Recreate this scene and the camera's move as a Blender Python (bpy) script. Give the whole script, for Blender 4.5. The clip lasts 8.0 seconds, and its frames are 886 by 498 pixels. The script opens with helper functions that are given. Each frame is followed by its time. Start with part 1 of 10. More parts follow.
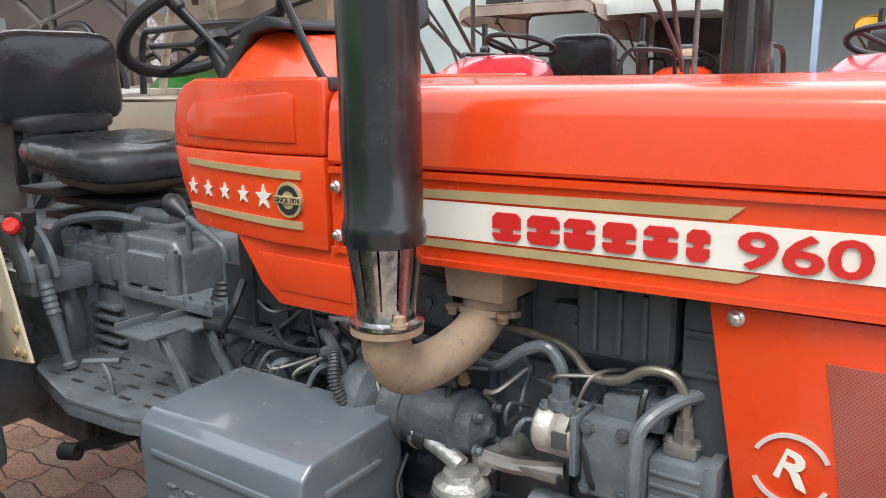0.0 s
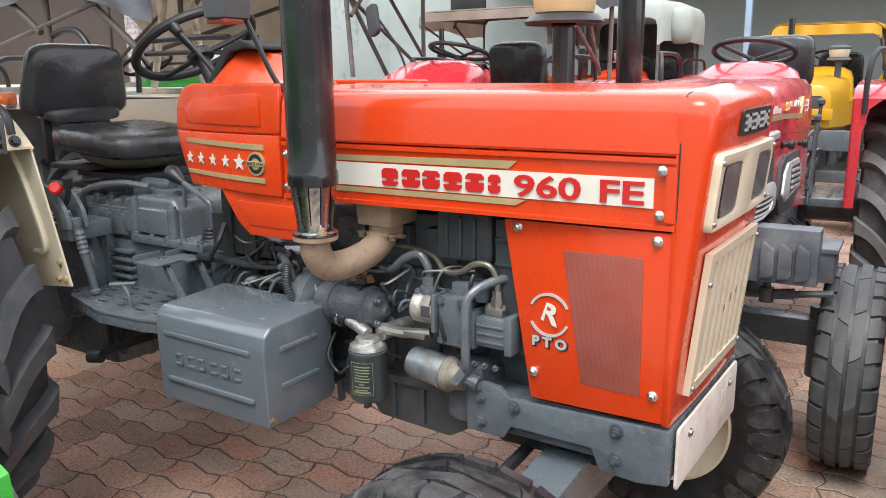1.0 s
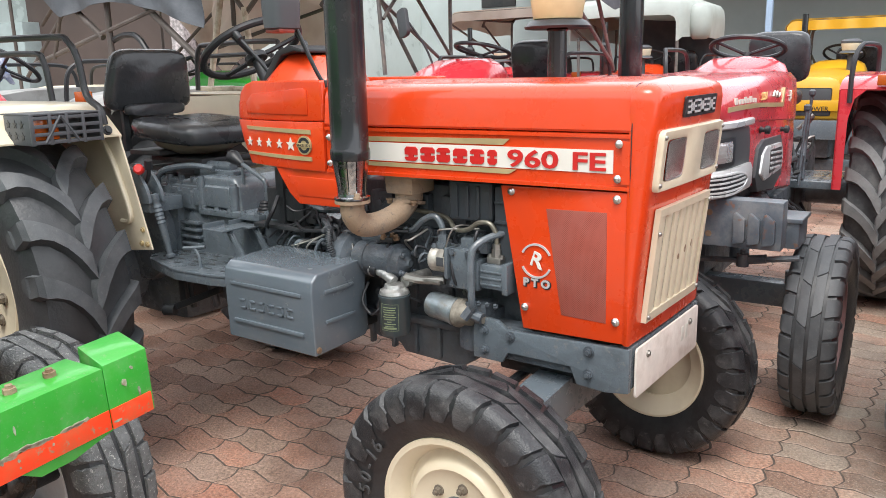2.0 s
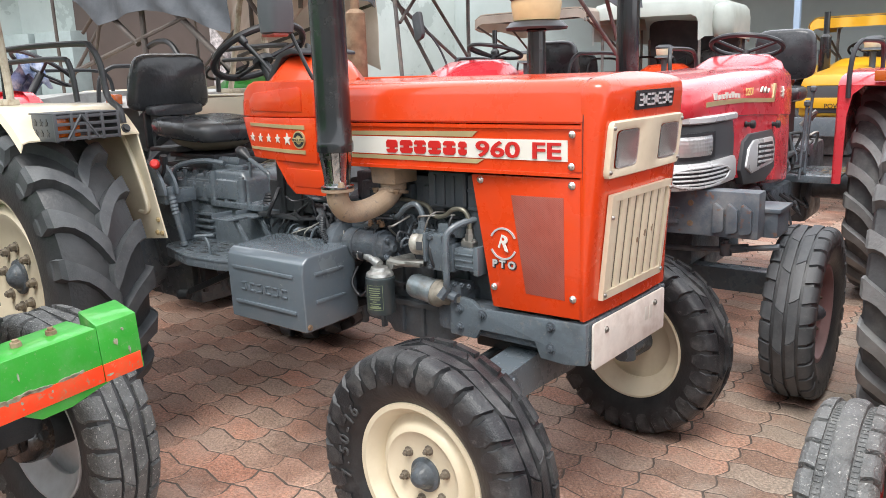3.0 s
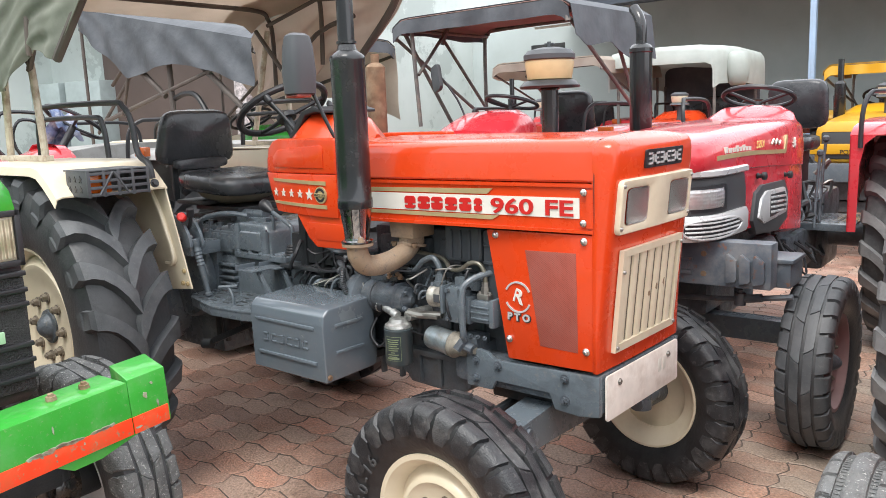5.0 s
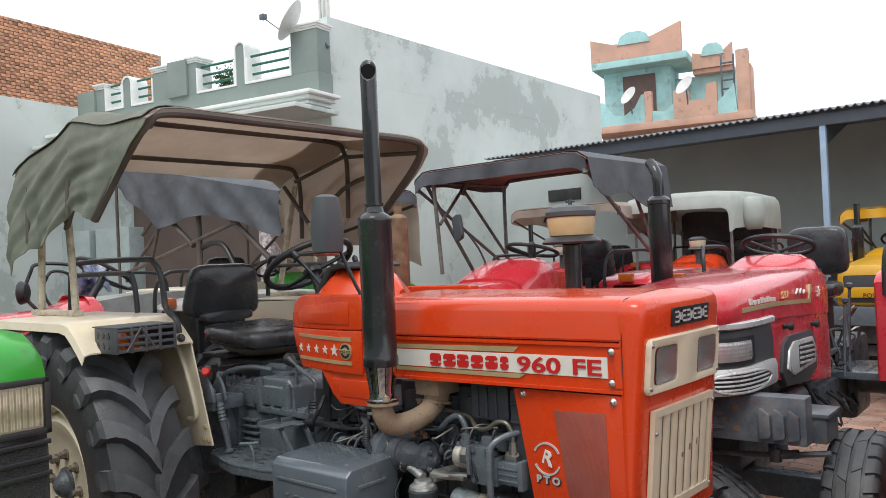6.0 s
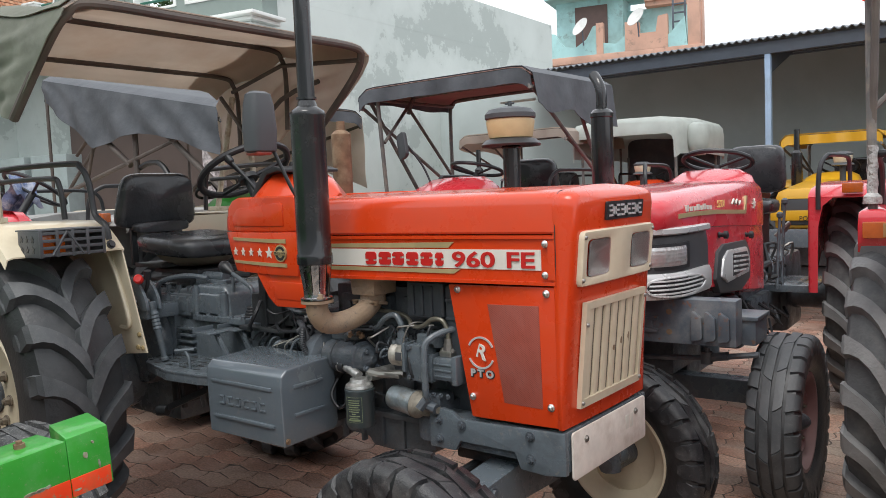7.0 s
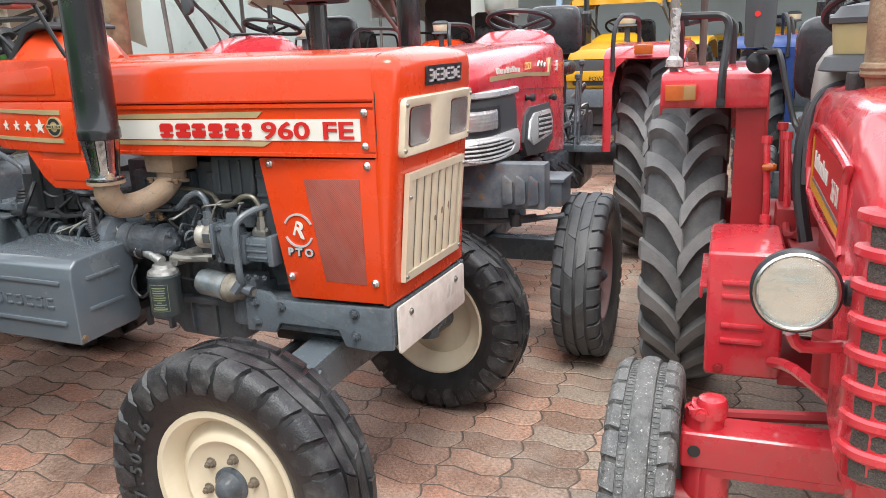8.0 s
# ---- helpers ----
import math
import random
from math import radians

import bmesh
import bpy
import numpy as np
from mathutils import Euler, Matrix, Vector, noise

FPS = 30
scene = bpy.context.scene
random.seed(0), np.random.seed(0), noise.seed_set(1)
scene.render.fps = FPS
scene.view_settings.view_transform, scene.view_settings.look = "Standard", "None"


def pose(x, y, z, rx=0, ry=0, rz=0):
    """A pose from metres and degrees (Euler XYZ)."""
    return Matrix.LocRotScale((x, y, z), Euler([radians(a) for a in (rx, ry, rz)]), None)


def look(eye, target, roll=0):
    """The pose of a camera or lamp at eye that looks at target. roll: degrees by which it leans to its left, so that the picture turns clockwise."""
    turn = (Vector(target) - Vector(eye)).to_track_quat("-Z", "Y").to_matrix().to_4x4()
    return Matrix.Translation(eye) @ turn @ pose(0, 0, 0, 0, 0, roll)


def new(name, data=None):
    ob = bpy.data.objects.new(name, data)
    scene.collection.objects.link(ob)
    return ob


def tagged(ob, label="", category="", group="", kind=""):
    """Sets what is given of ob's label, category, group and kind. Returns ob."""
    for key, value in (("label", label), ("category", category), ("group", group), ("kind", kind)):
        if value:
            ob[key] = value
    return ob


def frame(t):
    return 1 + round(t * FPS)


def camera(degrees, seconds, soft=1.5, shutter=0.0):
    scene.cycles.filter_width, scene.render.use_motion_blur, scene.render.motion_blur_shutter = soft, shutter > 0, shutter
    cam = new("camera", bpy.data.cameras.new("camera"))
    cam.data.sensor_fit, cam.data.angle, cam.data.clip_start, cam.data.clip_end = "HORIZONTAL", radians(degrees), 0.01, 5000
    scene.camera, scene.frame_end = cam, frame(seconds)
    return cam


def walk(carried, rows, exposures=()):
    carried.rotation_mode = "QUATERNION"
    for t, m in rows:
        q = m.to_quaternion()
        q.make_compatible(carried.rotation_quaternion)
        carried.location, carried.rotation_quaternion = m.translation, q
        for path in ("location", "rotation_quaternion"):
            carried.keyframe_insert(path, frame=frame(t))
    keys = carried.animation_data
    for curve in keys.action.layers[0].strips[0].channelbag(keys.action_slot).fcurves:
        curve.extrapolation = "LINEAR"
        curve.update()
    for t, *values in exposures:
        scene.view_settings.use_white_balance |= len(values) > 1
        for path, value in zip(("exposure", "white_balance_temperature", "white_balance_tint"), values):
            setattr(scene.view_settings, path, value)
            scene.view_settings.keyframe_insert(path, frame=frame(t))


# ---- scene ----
cam = camera(58.3, 8.0, soft=0.4)
PATH = [
    (0, (0.163, -1.339, 1.517), (-0.964, 0.253, 1.082), -0.9),
    (0.3, (0.382, -1.455, 1.51), (-0.718, 0.155, 1.064), -0.4),
    (0.5, (0.506, -1.554, 1.514), (-0.576, 0.07, 1.078), -0.5),
    (1, (0.735, -1.869, 1.542), (-0.34, -0.241, 1.102), -0.6),
    (1.5, (0.891, -2.149, 1.546), (-0.2, -0.528, 1.117), -0.7),
    (1.7, (0.955, -2.209, 1.549), (-0.156, -0.605, 1.111), -0.9),
    (2.8, (1.346, -2.278, 1.517), (0.124, -0.754, 1.085), -1.9),
    (3, (1.367, -2.292, 1.524), (0.135, -0.778, 1.089), -1.9),
    (3.5, (1.399, -2.306, 1.519), (0.15, -0.807, 1.083), -2.0),
    (4, (1.422, -2.314, 1.528), (0.164, -0.821, 1.094), -2.0),
    (4.2, (1.424, -2.319, 1.525), (0.163, -0.827, 1.094), -2.0),
    (5.5, (1.413, -2.348, 1.622), (0.107, -0.842, 1.466), -2.4),
    (6, (1.406, -2.353, 1.639), (0.084, -0.853, 1.659), -2.6),
    (6.5, (1.401, -2.333, 1.582), (0.097, -0.816, 1.585), -2.7),
    (7, (1.42, -2.296, 1.507), (0.189, -0.726, 1.36), -2.4),
    (7.2, (1.432, -2.265, 1.495), (0.244, -0.674, 1.251), -2.1),
    (7.5, (1.394, -2.272, 1.501), (0.328, -0.625, 1.117), -1.9),
    (7.6, (1.371, -2.249, 1.515), (0.351, -0.586, 1.073), -1.9),
    (7.8, (1.336, -2.225, 1.518), (0.423, -0.514, 1.031), -2.1),
    (8, (1.292, -2.212, 1.52), (0.512, -0.442, 1.013), -2.2),
]
EXPOSURE = [(0.0, 1.33), (2.0, 1.38), (4.2, 1.42), (5.3, 1.36), (5.6, 1.2), (6.0, 0.6), (6.5, 0.2), (6.8, 0.42), (7.0, 0.66), (7.3, 1.1), (7.6, 1.45), (8.0, 1.38)]
walk(cam, [(t, look(eye, target, roll)) for t, eye, target, roll in PATH], EXPOSURE)

# ---- sky and light: bright, thinly overcast noon ----
world = bpy.data.worlds.new("world")
scene.world = world
world.use_nodes = True
wn, wl = world.node_tree.nodes, world.node_tree.links
wn.clear()
w_out = wn.new("ShaderNodeOutputWorld")
w_bg = wn.new("ShaderNodeBackground")
w_sky = wn.new("ShaderNodeTexSky")
w_sky.sky_type = "NISHITA"
w_sky.sun_disc = False
w_sky.sun_elevation, w_sky.sun_rotation = radians(62), radians(200)
w_sky.air_density, w_sky.dust_density = 1.0, 2.0
w_co = wn.new("ShaderNodeTexCoord")
w_map = wn.new("ShaderNodeMapping")
w_map.inputs["Scale"].default_value = (1.6, 1.6, 4.5)
w_noise = wn.new("ShaderNodeTexNoise")
w_noise.inputs["Scale"].default_value = 1.9
w_noise.inputs["Detail"].default_value = 7.0
w_noise.inputs["Roughness"].default_value = 0.55
w_ramp = wn.new("ShaderNodeValToRGB")
w_ramp.color_ramp.elements[0].position, w_ramp.color_ramp.elements[1].position = 0.36, 0.62
w_ramp.color_ramp.elements[0].color = (6.6, 6.9, 7.4, 1)
w_ramp.color_ramp.elements[1].color = (9.6, 9.8, 10.0, 1)
w_mix = wn.new("ShaderNodeMixRGB")
w_mix.inputs[0].default_value = 0.88
wl.new(w_co.outputs["Generated"], w_map.inputs["Vector"])
wl.new(w_map.outputs[0], w_noise.inputs["Vector"])
wl.new(w_noise.outputs["Fac"], w_ramp.inputs[0])
wl.new(w_sky.outputs[0], w_mix.inputs[1])
wl.new(w_ramp.outputs[0], w_mix.inputs[2])
wl.new(w_mix.outputs[0], w_bg.inputs["Color"])
w_bg.inputs["Strength"].default_value = 0.115
wl.new(w_bg.outputs[0], w_out.inputs[0])

sun = new("sun", bpy.data.lights.new("sun", "SUN"))
sun.data.energy, sun.data.angle, sun.data.color = 1.1, radians(25), (1.0, 0.965, 0.91)
sun.matrix_world = look((3, -8, 16), (0, 0, 0))

# ---- materials ----
def mat(name, col, rough=0.5, metal=0.0, vary=0.12, scale=6.0, dirt=None, dirt_amt=0.0, dirt_scale=2.5,
        bump=0.0, bump_scale=120.0, coat=0.0, spec=0.5, per_piece=0.0, chips=None, chips_amt=0.0, chips_scale=55.0, chips_at=(0.58, 0.66)):
    m = bpy.data.materials.new(name)
    m.use_nodes = True
    n, l = m.node_tree.nodes, m.node_tree.links
    b = n["Principled BSDF"]
    b.inputs["Metallic"].default_value = metal
    b.inputs["Specular IOR Level"].default_value = spec
    if coat:
        b.inputs["Coat Weight"].default_value = coat
        b.inputs["Coat Roughness"].default_value = 0.08
    co = n.new("ShaderNodeTexCoord")
    n1 = n.new("ShaderNodeTexNoise")
    n1.inputs["Scale"].default_value, n1.inputs["Detail"].default_value = scale, 6.0
    l.new(co.outputs["Object"], n1.inputs["Vector"])
    ramp = n.new("ShaderNodeValToRGB")
    e = ramp.color_ramp.elements
    e[0].position, e[1].position = 0.3, 0.7
    e[0].color = (*[c * (1 - vary) for c in col], 1)
    e[1].color = (*[min(1, c * (1 + vary)) for c in col], 1)
    l.new(n1.outputs["Fac"], ramp.inputs[0])
    out = ramp.outputs[0]
    if per_piece:
        oi = n.new("ShaderNodeObjectInfo")
        hsv = n.new("ShaderNodeHueSaturation")
        mr = n.new("ShaderNodeMapRange")
        mr.inputs["To Min"].default_value, mr.inputs["To Max"].default_value = 1 - per_piece, 1 + per_piece
        l.new(oi.outputs["Random"], mr.inputs["Value"])
        l.new(mr.outputs[0], hsv.inputs["Value"])
        l.new(out, hsv.inputs["Color"])
        out = hsv.outputs[0]
    if dirt:
        n2 = n.new("ShaderNodeTexNoise")
        n2.inputs["Scale"].default_value, n2.inputs["Detail"].default_value, n2.inputs["Roughness"].default_value = dirt_scale, 9.0, 0.65
        l.new(co.outputs["Object"], n2.inputs["Vector"])
        r2 = n.new("ShaderNodeValToRGB")
        r2.color_ramp.elements[0].position, r2.color_ramp.elements[1].position = 0.46, 0.68
        r2.color_ramp.elements[0].color = (0, 0, 0, 1)
        r2.color_ramp.elements[1].color = (dirt_amt, dirt_amt, dirt_amt, 1)
        l.new(n2.outputs["Fac"], r2.inputs[0])
        mx = n.new("ShaderNodeMixRGB")
        mx.inputs[2].default_value = (*dirt, 1)
        l.new(r2.outputs[0], mx.inputs[0])
        l.new(out, mx.inputs[1])
        out = mx.outputs[0]
        ra = n.new("ShaderNodeMapRange")
        ra.inputs["To Min"].default_value, ra.inputs["To Max"].default_value = rough, min(1.0, rough + 0.35)
        l.new(r2.outputs[0], ra.inputs["Value"])
        l.new(ra.outputs[0], b.inputs["Roughness"])
    else:
        ra = n.new("ShaderNodeMapRange")
        ra.inputs["To Min"].default_value, ra.inputs["To Max"].default_value = max(0.02, rough - 0.06), min(1, rough + 0.06)
        l.new(n1.outputs["Fac"], ra.inputs["Value"])
        l.new(ra.outputs[0], b.inputs["Roughness"])
    if chips:
        # small specks: chipped paint, grit, splashes
        n4 = n.new("ShaderNodeTexNoise")
        n4.inputs["Scale"].default_value, n4.inputs["Detail"].default_value, n4.inputs["Roughness"].default_value = chips_scale, 7.0, 0.7
        l.new(co.outputs["Object"], n4.inputs["Vector"])
        r4 = n.new("ShaderNodeValToRGB")
        r4.color_ramp.elements[0].position, r4.color_ramp.elements[1].position = chips_at
        r4.color_ramp.elements[0].color = (0, 0, 0, 1)
        r4.color_ramp.elements[1].color = (chips_amt, chips_amt, chips_amt, 1)
        l.new(n4.outputs["Fac"], r4.inputs[0])
        mc = n.new("ShaderNodeMixRGB")
        mc.inputs[2].default_value = (*chips, 1)
        l.new(r4.outputs[0], mc.inputs[0])
        l.new(out, mc.inputs[1])
        out = mc.outputs[0]
    l.new(out, b.inputs["Base Color"])
    if bump:
        n3 = n.new("ShaderNodeTexNoise")
        n3.inputs["Scale"].default_value, n3.inputs["Detail"].default_value = bump_scale, 4.0
        l.new(co.outputs["Object"], n3.inputs["Vector"])
        bp = n.new("ShaderNodeBump")
        bp.inputs["Strength"].default_value, bp.inputs["Distance"].default_value = bump, 0.01
        l.new(n3.outputs["Fac"], bp.inputs["Height"])
        l.new(bp.outputs[0], b.inputs["Normal"])
    return m


ORANGE = mat("orange_paint", (0.63, 0.05, 0.008), 0.26, vary=0.05, scale=2.0, bump=0.03, bump_scale=14, coat=0.5, spec=0.4, dirt=(0.48, 0.065, 0.025), dirt_amt=0.25, dirt_scale=5)
GREY = mat("grey_paint", (0.122, 0.147, 0.168), 0.24, vary=0.14, scale=9, dirt=(0.03, 0.034, 0.038), dirt_amt=0.6, dirt_scale=9, bump=0.1, bump_scale=130, coat=0.25, chips=(0.22, 0.2, 0.18), chips_amt=0.5)
GREYBOX = mat("grey_box_paint", (0.112, 0.137, 0.16), 0.22, vary=0.07, scale=4, dirt=(0.18, 0.18, 0.175), dirt_amt=0.25, dirt_scale=6, bump=0.03, bump_scale=12, coat=0.6, chips=(0.2, 0.2, 0.19), chips_amt=0.2, chips_scale=40)
CAST = mat("cast_iron_grey", (0.085, 0.102, 0.12), 0.4, vary=0.25, scale=14, dirt=(0.018, 0.018, 0.018), dirt_amt=0.65, dirt_scale=9, bump=0.35, bump_scale=90, coat=0.2, chips=(0.19, 0.16, 0.13), chips_amt=0.55)
DARK = mat("oily_dark_metal", (0.022, 0.025, 0.028), 0.5, vary=0.3, scale=10, dirt=(0.07, 0.06, 0.05), dirt_amt=0.4, bump=0.2)
BLACK = mat("black_paint", (0.012, 0.013, 0.015), 0.22, vary=0.2, scale=8, dirt=(0.05, 0.048, 0.045), dirt_amt=0.25, dirt_scale=12, coat=0.3)
PLASTIC = mat("black_plastic", (0.02, 0.021, 0.024), 0.42, vary=0.12, bump=0.08, bump_scale=200)
GREYPLASTIC = mat("grey_plastic", (0.06, 0.065, 0.072), 0.5, vary=0.1, bump=0.08, bump_scale=200)
VINYL = mat("black_vinyl", (0.036, 0.038, 0.042), 0.24, vary=0.25, scale=5, dirt=(0.085, 0.088, 0.092), dirt_amt=0.35, dirt_scale=4, bump=0.5, bump_scale=16)
RUBBER = mat("tyre_rubber", (0.034, 0.036, 0.039), 0.4, vary=0.25, scale=7, dirt=(0.085, 0.086, 0.088), dirt_amt=0.45, dirt_scale=6, bump=0.2, bump_scale=70)
TREAD = mat("worn_tyre_tread", (0.064, 0.069, 0.075), 0.5, vary=0.2, scale=12, dirt=(0.13, 0.132, 0.134), dirt_amt=0.4, dirt_scale=18, bump=0.12, bump_scale=180, chips=(0.2, 0.2, 0.195), chips_amt=0.15, chips_scale=70)
BLACKRUBBER = mat("dressed_black_rubber", (0.016, 0.017, 0.019), 0.34, vary=0.25, scale=9, dirt=(0.058, 0.059, 0.060), dirt_amt=0.45, dirt_scale=7, bump=0.15, bump_scale=80)
BLACKTREAD = mat("black_tyre_tread", (0.023, 0.024, 0.027), 0.38, vary=0.3, scale=14, dirt=(0.115, 0.115, 0.114), dirt_amt=0.65, dirt_scale=10, bump=0.25, bump_scale=200, chips=(0.16, 0.155, 0.15), chips_amt=0.4, chips_scale=60)
DUSTYTREAD = mat("dusty_grey_tread", (0.12, 0.124, 0.125), 0.75, vary=0.3, scale=24, dirt=(0.22, 0.22, 0.21), dirt_amt=0.5, dirt_scale=16, bump=0.6, bump_scale=150, chips=(0.44, 0.44, 0.42), chips_amt=1.0, chips_scale=110)
GREYTREAD = mat("weathered_grey_lugs", (0.165, 0.168, 0.17), 0.6, vary=0.2, scale=10, dirt=(0.28, 0.28, 0.27), dirt_amt=0.5, dirt_scale=7, bump=0.3, bump_scale=70)
GREYRUBBER = mat("weathered_grey_rubber", (0.06, 0.062, 0.065), 0.6, vary=0.25, scale=8, dirt=(0.2, 0.2, 0.19), dirt_amt=0.55, dirt_scale=7, bump=0.25, bump_scale=60)
DUSTYRUBBER = mat("dusty_tyre_rubber", (0.06, 0.058, 0.055), 0.65, vary=0.25, scale=9, dirt=(0.15, 0.145, 0.135), dirt_amt=0.5, dirt_scale=7, bump=0.2, bump_scale=70)
CREAM = mat("cream_paint", (0.68, 0.6, 0.45), 0.32, vary=0.05, scale=4, dirt=(0.42, 0.33, 0.22), dirt_amt=0.35, dirt_scale=5, bump=0.03, bump_scale=30, coat=0.15)
WHITE = mat("white_vinyl", (0.68, 0.66, 0.6), 0.35, vary=0.04, dirt=(0.55, 0.5, 0.42), dirt_amt=0.35, dirt_scale=8)
PLATE = mat("dusty_white_plate", (0.74, 0.68, 0.62), 0.45, vary=0.08, scale=20, dirt=(0.4, 0.31, 0.25), dirt_amt=0.5, dirt_scale=9)
REDLET = mat("red_lettering", (0.5, 0.018, 0.016), 0.35, vary=0.05)
GOLD = mat("gold_trim", (0.46, 0.36, 0.19), 0.34, metal=0.25, vary=0.1, scale=14)
STEEL = mat("bright_steel", (0.6, 0.6, 0.58), 0.3, metal=1.0, vary=0.1, scale=20)
DULLSTEEL = mat("dull_steel", (0.32, 0.31, 0.29), 0.45, metal=0.9, vary=0.2, scale=20)
RUST = mat("rusty_iron", (0.2, 0.12, 0.07), 0.8, vary=0.3, scale=14, dirt=(0.35, 0.27, 0.18), dirt_amt=0.7, dirt_scale=9, bump=0.3)
MANIFOLD = mat("heat_browned_iron", (0.36, 0.26, 0.175), 0.62, vary=0.25, scale=9, dirt=(0.12, 0.12, 0.12), dirt_amt=0.8, dirt_scale=9, bump=0.25, bump_scale=150, chips=(0.1, 0.09, 0.085), chips_amt=0.6, chips_scale=45)
MESHRED = mat("red_perforated_mesh", (0.33, 0.075, 0.052), 0.5, vary=0.12, scale=14, dirt=(0.27, 0.1, 0.08), dirt_amt=0.5, dirt_scale=7)
def pierce(m, pitch):
    """Fine punched holes, in rows."""
    n, l = m.node_tree.nodes, m.node_tree.links
    b = n["Principled BSDF"]
    co = n.new("ShaderNodeTexCoord")
    sp = n.new("ShaderNodeSeparateXYZ")
    l.new(co.outputs["Object"], sp.inputs[0])
    waves = []
    for ax in ("X", "Z"):
        mu = n.new("ShaderNodeMath")
        mu.operation = "MULTIPLY"
        mu.inputs[1].default_value = 2 * math.pi / pitch
        si = n.new("ShaderNodeMath")
        si.operation = "SINE"
        l.new(sp.outputs[ax], mu.inputs[0])
        l.new(mu.outputs[0], si.inputs[0])
        waves.append(si)
    pr = n.new("ShaderNodeMath")
    pr.operation = "MULTIPLY"
    l.new(waves[0].outputs[0], pr.inputs[0])
    l.new(waves[1].outputs[0], pr.inputs[1])
    rp = n.new("ShaderNodeValToRGB")
    rp.color_ramp.elements[0].position, rp.color_ramp.elements[0].color = 0.3, (1, 1, 1, 1)
    rp.color_ramp.elements[1].position, rp.color_ramp.elements[1].color = 0.6, (0.45, 0.4, 0.4, 1)
    l.new(pr.outputs[0], rp.inputs[0])
    mx = n.new("ShaderNodeMixRGB")
    mx.blend_type = "MULTIPLY"
    mx.inputs[0].default_value = 1.0
    l.new(b.inputs["Base Color"].links[0].from_socket, mx.inputs[1])
    l.new(rp.outputs[0], mx.inputs[2])
    l.new(mx.outputs[0], b.inputs["Base Color"])


pierce(MESHRED, 0.0058)
RED = mat("red_paint", (0.58, 0.032, 0.046), 0.25, vary=0.07, scale=3, dirt=(0.42, 0.09, 0.09), dirt_amt=0.35, dirt_scale=6, coat=0.75, spec=0.45, bump=0.03, bump_scale=16, chips=(0.3, 0.12, 0.1), chips_amt=0.3, chips_scale=50)
# duller red for castings; also carries painted shade inside C's fenders
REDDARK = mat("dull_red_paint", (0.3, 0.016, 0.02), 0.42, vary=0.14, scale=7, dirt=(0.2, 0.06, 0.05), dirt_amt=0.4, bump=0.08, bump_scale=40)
GREEN = mat("green_paint", (0.028, 0.35, 0.03), 0.32, vary=0.08, scale=3, dirt=(0.08, 0.24, 0.07), dirt_amt=0.5, dirt_scale=8, coat=0.3, bump=0.08, bump_scale=20, chips=(0.1, 0.14, 0.07), chips_amt=0.6, chips_scale=30)
YELLOW = mat("yellow_paint", (0.6, 0.32, 0.016), 0.35, vary=0.06, coat=0.2)
BLUE = mat("blue_paint", (0.012, 0.04, 0.17), 0.4, vary=0.1)
POSTBLUE = mat("blue_post_paint", (0.3, 0.42, 0.58), 0.5, vary=0.1, dirt=(0.25, 0.3, 0.36), dirt_amt=0.4)
SILVER = mat("silver_paint", (0.62, 0.62, 0.62), 0.28, metal=0.35, vary=0.08, coat=0.3)
NUT = mat("dusty_wheel_nut", (0.22, 0.19, 0.15), 0.55, metal=0.3, vary=0.3, scale=60, dirt=(0.1, 0.07, 0.05), dirt_amt=0.5, dirt_scale=40)
AMBER = mat("amber_plastic", (0.42, 0.085, 0.008), 0.2, vary=0.12, scale=30, coat=0.5)
REDPLASTIC = mat("red_plastic", (0.6, 0.02, 0.015), 0.3, vary=0.05, coat=0.3)
CANVAS = mat("weathered_canvas", (0.2, 0.21, 0.17), 0.85, vary=0.2, scale=5, dirt=(0.3, 0.31, 0.27), dirt_amt=0.45, dirt_scale=7, bump=0.35, bump_scale=22)
CANVASIN = mat("beige_canvas_lining", (0.6, 0.535, 0.475), 0.92, vary=0.08, scale=3, dirt=(0.42, 0.3, 0.22), dirt_amt=0.35, dirt_scale=2.5, bump=0.25, bump_scale=260)
CANVASGREY = mat("slate_tarpaulin", (0.066, 0.073, 0.084), 0.6, vary=0.2, scale=5, dirt=(0.125, 0.132, 0.142), dirt_amt=0.45, dirt_scale=5, bump=0.9, bump_scale=8)
CANVASPINK = mat("pinkish_lining", (0.55, 0.36, 0.33), 0.9, vary=0.08, bump=0.2, bump_scale=200)
CANVASWHITE = mat("white_tarpaulin", (0.5, 0.54, 0.51), 0.75, vary=0.08, dirt=(0.45, 0.46, 0.42), dirt_amt=0.35, bump=0.15, bump_scale=100)
PIPEBROWN = mat("brown_frame_tube", (0.085, 0.07, 0.062), 0.6, vary=0.25, dirt=(0.2, 0.16, 0.12), dirt_amt=0.4)
PIPEGREY = mat("worn_grey_tube", (0.12, 0.115, 0.11), 0.5, vary=0.3, dirt=(0.3, 0.25, 0.2), dirt_amt=0.6, dirt_scale=14)
PIPEPALE = mat("chipped_pale_tube", (0.5, 0.45, 0.36), 0.5, vary=0.2, dirt=(0.2, 0.12, 0.07), dirt_amt=0.7, dirt_scale=18)


def glass_mat(name, col=(1, 1, 1), rough=0.02):
    m = bpy.data.materials.new(name)
    m.use_nodes = True
    b = m.node_tree.nodes["Principled BSDF"]
    b.inputs["Base Color"].default_value = (*col, 1)
    b.inputs["Roughness"].default_value = rough
    b.inputs["Transmission Weight"].default_value = 1.0
    b.inputs["IOR"].default_value = 1.45
    return m


